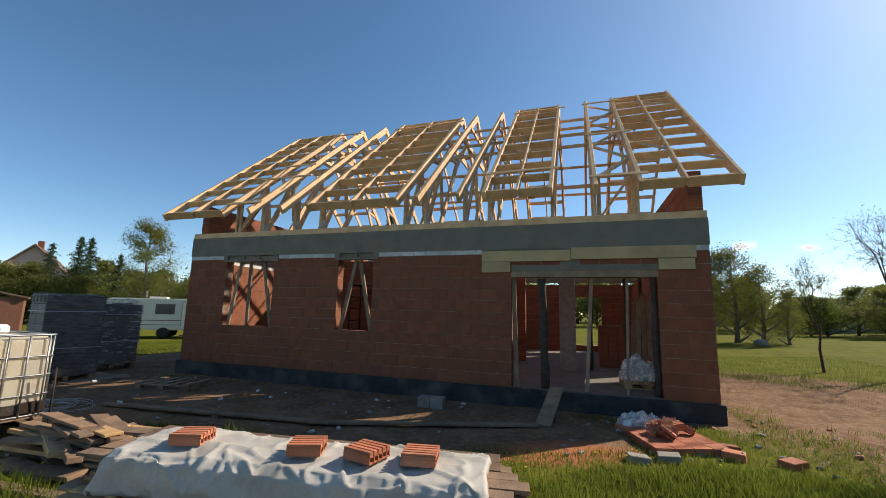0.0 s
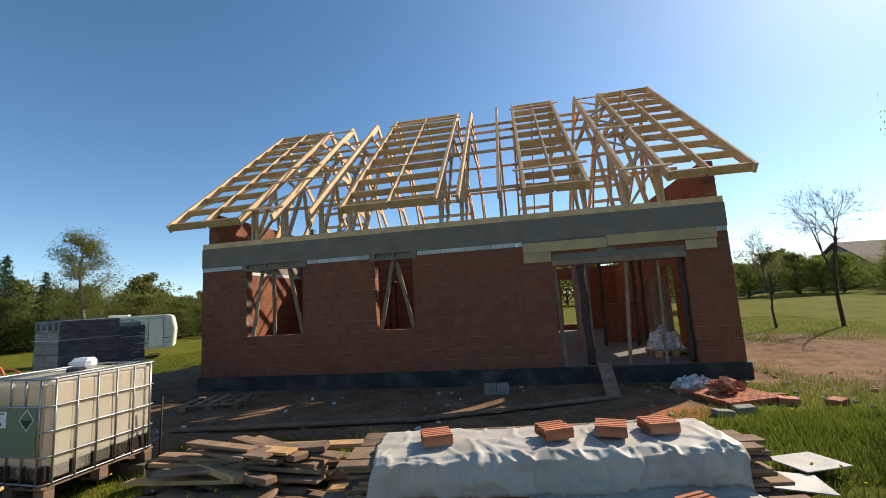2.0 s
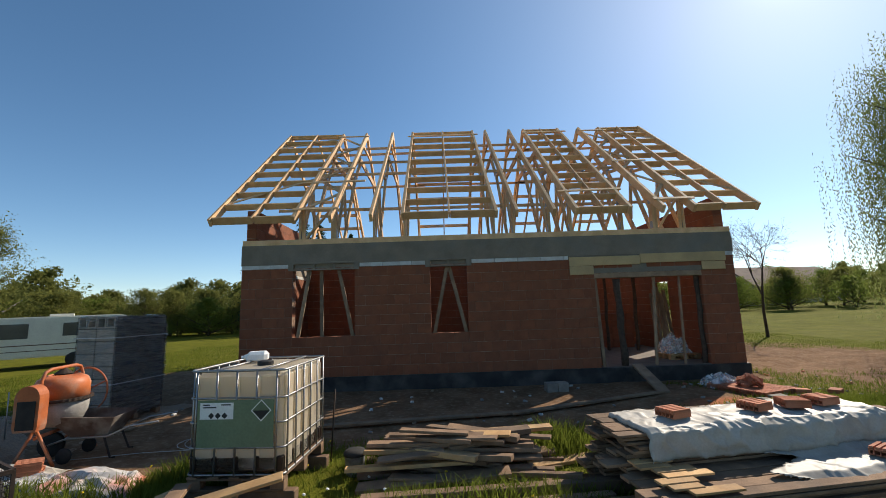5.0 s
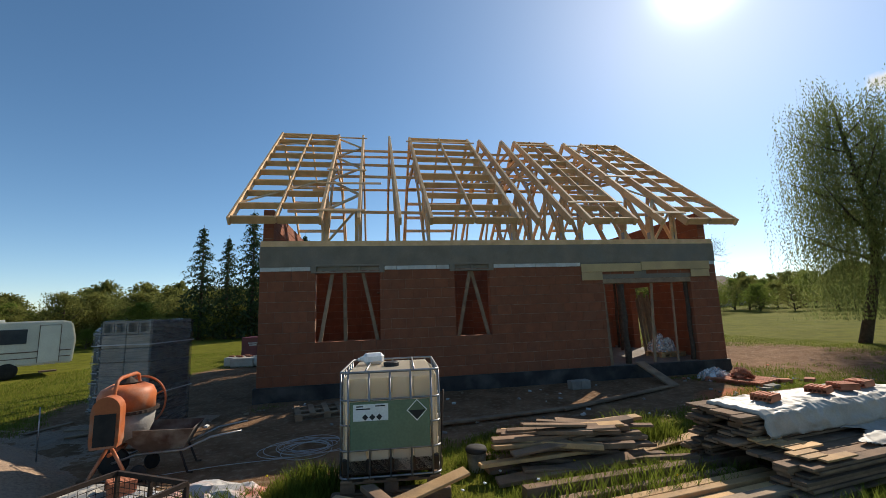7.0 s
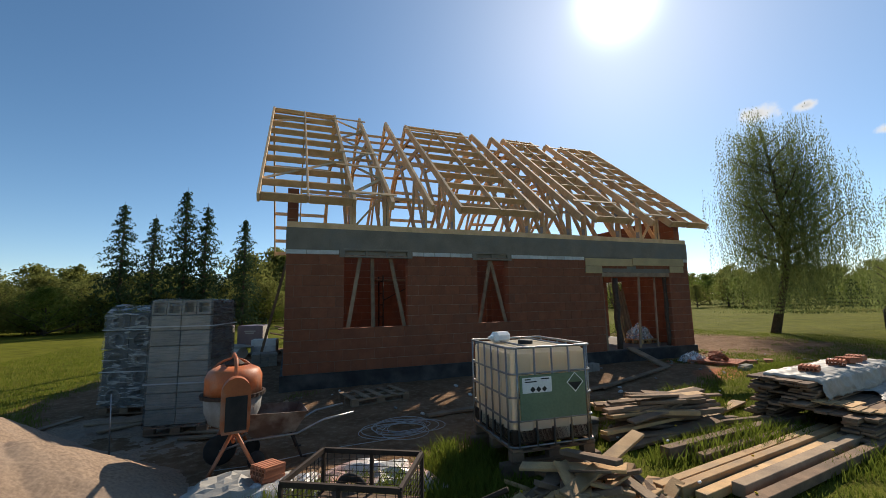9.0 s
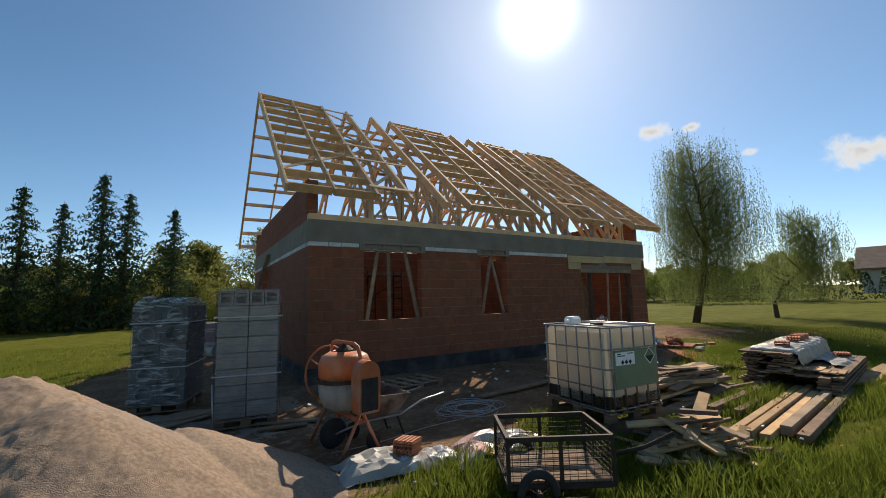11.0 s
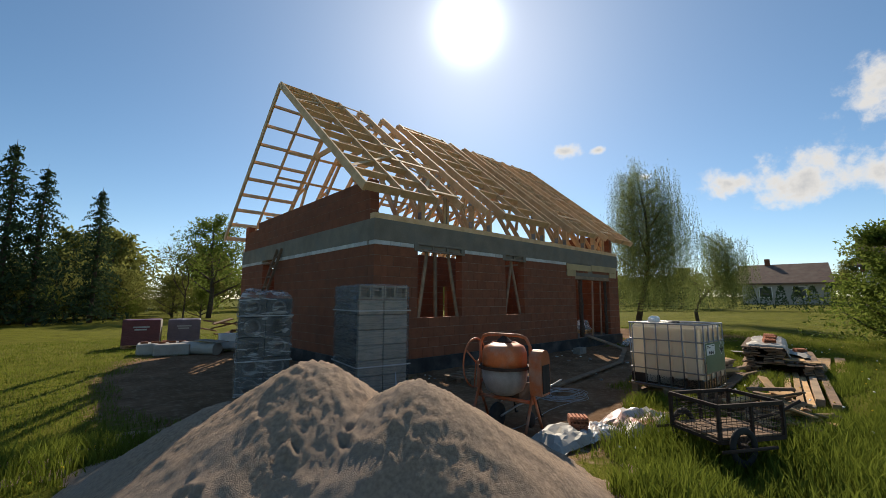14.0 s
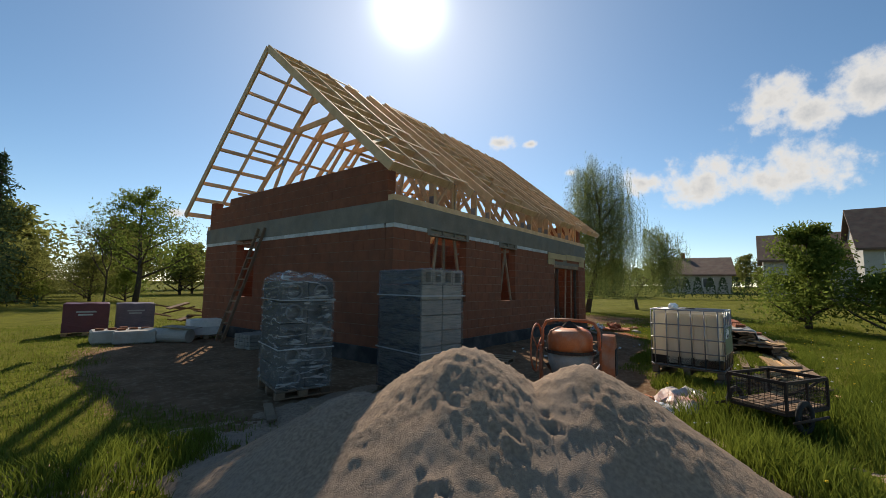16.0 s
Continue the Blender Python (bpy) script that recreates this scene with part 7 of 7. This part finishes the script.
def build_far():
    far_house("pink rendered gable house with a brown roof", -57, 25.0, 146, 11, 9.5, 3.6, 8.6, M_PINK, [("l", -1.4, 4.2, 1.0, 1.2), ("l", 1.6, 4.2, 1.0, 1.2), ("l", -2.2, 1.2, 1.8, 1.4), ("l", 2.4, 1.2, 1.8, 1.4)])
    far_house("pale grey gable house with a weathered tile roof", 66.0, 1.2, -82, 8.5, 9, 2.8, 5.2, M_GREY_RENDER, [("f", 1.5, 1.0, 1.2, 1.2), ("f", -1.8, 1.0, 1.2, 1.2)])
    far_house("grey rendered two storey house with a steep tile roof", 49.5, -18.5, -90, 9, 9, 5.2, 9.0, M_GREY_RENDER, [("f", -2.4, 3.2, 1.5, 1.3), ("f", -2.4, 0.8, 1.5, 1.3), ("f", 2.0, 3.2, 1.4, 1.3), ("f", 2.0, 0.8, 1.4, 1.3)])
    far_house("grey barn with a long brown tile roof", 54.0, -11.0, -90, 8, 8, 4.4, 7.2, M_GREY_RENDER, [("f", 1.0, 2.0, 1.2, 1.2)], chimney=False)
    far_house("low shed roof beyond the meadow", 40.0, 52.0, 20, 12, 6, 2.2, 3.8, M_GREY_RENDER, [("f", 0, 0.8, 2.0, 1.0)], chimney=False)
    far_house("low farm building beyond the meadow", 52.0, 46.0, 10, 14, 7, 2.6, 5.0, M_GREY_RENDER, [("f", 2, 0.8, 2.0, 1.0)], chimney=False)
    t = thing("garden_shed", "brown metal garden shed with a low roof", "shed", (-18.6, 3.6, rise(-18.6, 3.6)), 62)
    bm = bmesh.new()
    box(bm, -1.7, -1.3, 0, 1.7, 1.3, 2.0)
    part("wall", bm, M_BROWN, t)
    for s in (-1, 1):
        bm = bmesh.new()
        a = [(s * 1.85, -1.45, 1.95), (s * 1.85, 1.45, 1.95), (0, 1.45, 2.4), (0, -1.45, 2.4)]
        lo, hi = [bm.verts.new(p) for p in a], [bm.verts.new((p[0], p[1], p[2] + 0.08)) for p in a]
        bm.faces.new(hi)
        bm.faces.new(lo[::-1])
        for i in range(4):
            bm.faces.new((lo[i], lo[(i + 1) % 4], hi[(i + 1) % 4], hi[i]))
        part("roof", bm, M_TRIM, t)
        bm = bmesh.new()
        box(bm, -0.01 + s * 0.62 - 0.58, -1.33, 0.05, 0.01 + s * 0.62 + 0.58, -1.3, 1.95)
        part("door", bm, M_BROWN, t)
    # caravan
    t = thing("caravan", "old cream caravan parked on the grass", "caravan", (-11.9, 8.1, rise(-11.9, 8.1)), 40)
    pr = [(-2.35, 0.45), (-2.42, 1.15), (-2.15, 2.0), (-1.95, 2.12), (2.0, 2.16), (2.3, 2.08), (2.45, 1.4), (2.38, 0.45)]
    bm = bmesh.new()
    fr, bk = [bm.verts.new((a, -1.0, b)) for a, b in pr], [bm.verts.new((a, 1.0, b)) for a, b in pr]
    bm.faces.new(fr)
    bm.faces.new(bk[::-1])
    for i in range(len(pr)):
        bm.faces.new((fr[i], bk[i], bk[(i + 1) % len(pr)], fr[(i + 1) % len(pr)]))
    bmesh.ops.bevel(bm, geom=list(bm.edges), offset=0.05, segments=2, affect="EDGES")
    part("body", bm, M_CARAVAN, t, smooth=False)
    for nm, b, m in (("window", (-1.85, -1.02, 1.25, -0.95, -0.99, 1.85), M_GLASS), ("window", (0.1, -1.02, 1.3, 1.0, -0.99, 1.85), M_GLASS), ("side_trim", (-2.3, -1.012, 0.95, 2.3, -0.995, 0.99), M_TRIM), ("side_trim", (-2.3, -1.012, 0.72, 2.3, -0.995, 0.75), M_TRIM), ("roof_vent", (-0.4, -0.3, 2.14, 0.4, 0.3, 2.24), M_CARAVAN), ("step", (1.4, -1.35, 0.18, 1.9, -1.05, 0.24), M_TRIM)):
        bm = bmesh.new()
        box(bm, *b, bevel=0.006)
        part(nm, bm, m, t)
    bm = bmesh.new()
    box(bm, 1.35, -1.014, 0.55, 1.95, -0.997, 1.95, bevel=0.005)
    dr = part("door", bm, M_CARAVAN, t)
    for b in ((1.33, -1.017, 0.53, 1.345, -0.998, 1.97), (1.955, -1.017, 0.53, 1.97, -0.998, 1.97), (1.33, -1.017, 1.972, 1.97, -0.998, 1.985)):
        bm = bmesh.new()
        box(bm, *b)
        part("door_frame", bm, M_TRIM, dr)
    for s in (-1, 1):
        bm = bmesh.new()
        lathe(bm, [(0.12, -0.09), (0.28, -0.09), (0.31, -0.04), (0.31, 0.04), (0.28, 0.09), (0.12, 0.09)], 20, pose(0.55, s * 0.92, 0.31, 90, 0, 0))
        part("wheel", bm, M_RUBBER, t, smooth=True)


build_far()
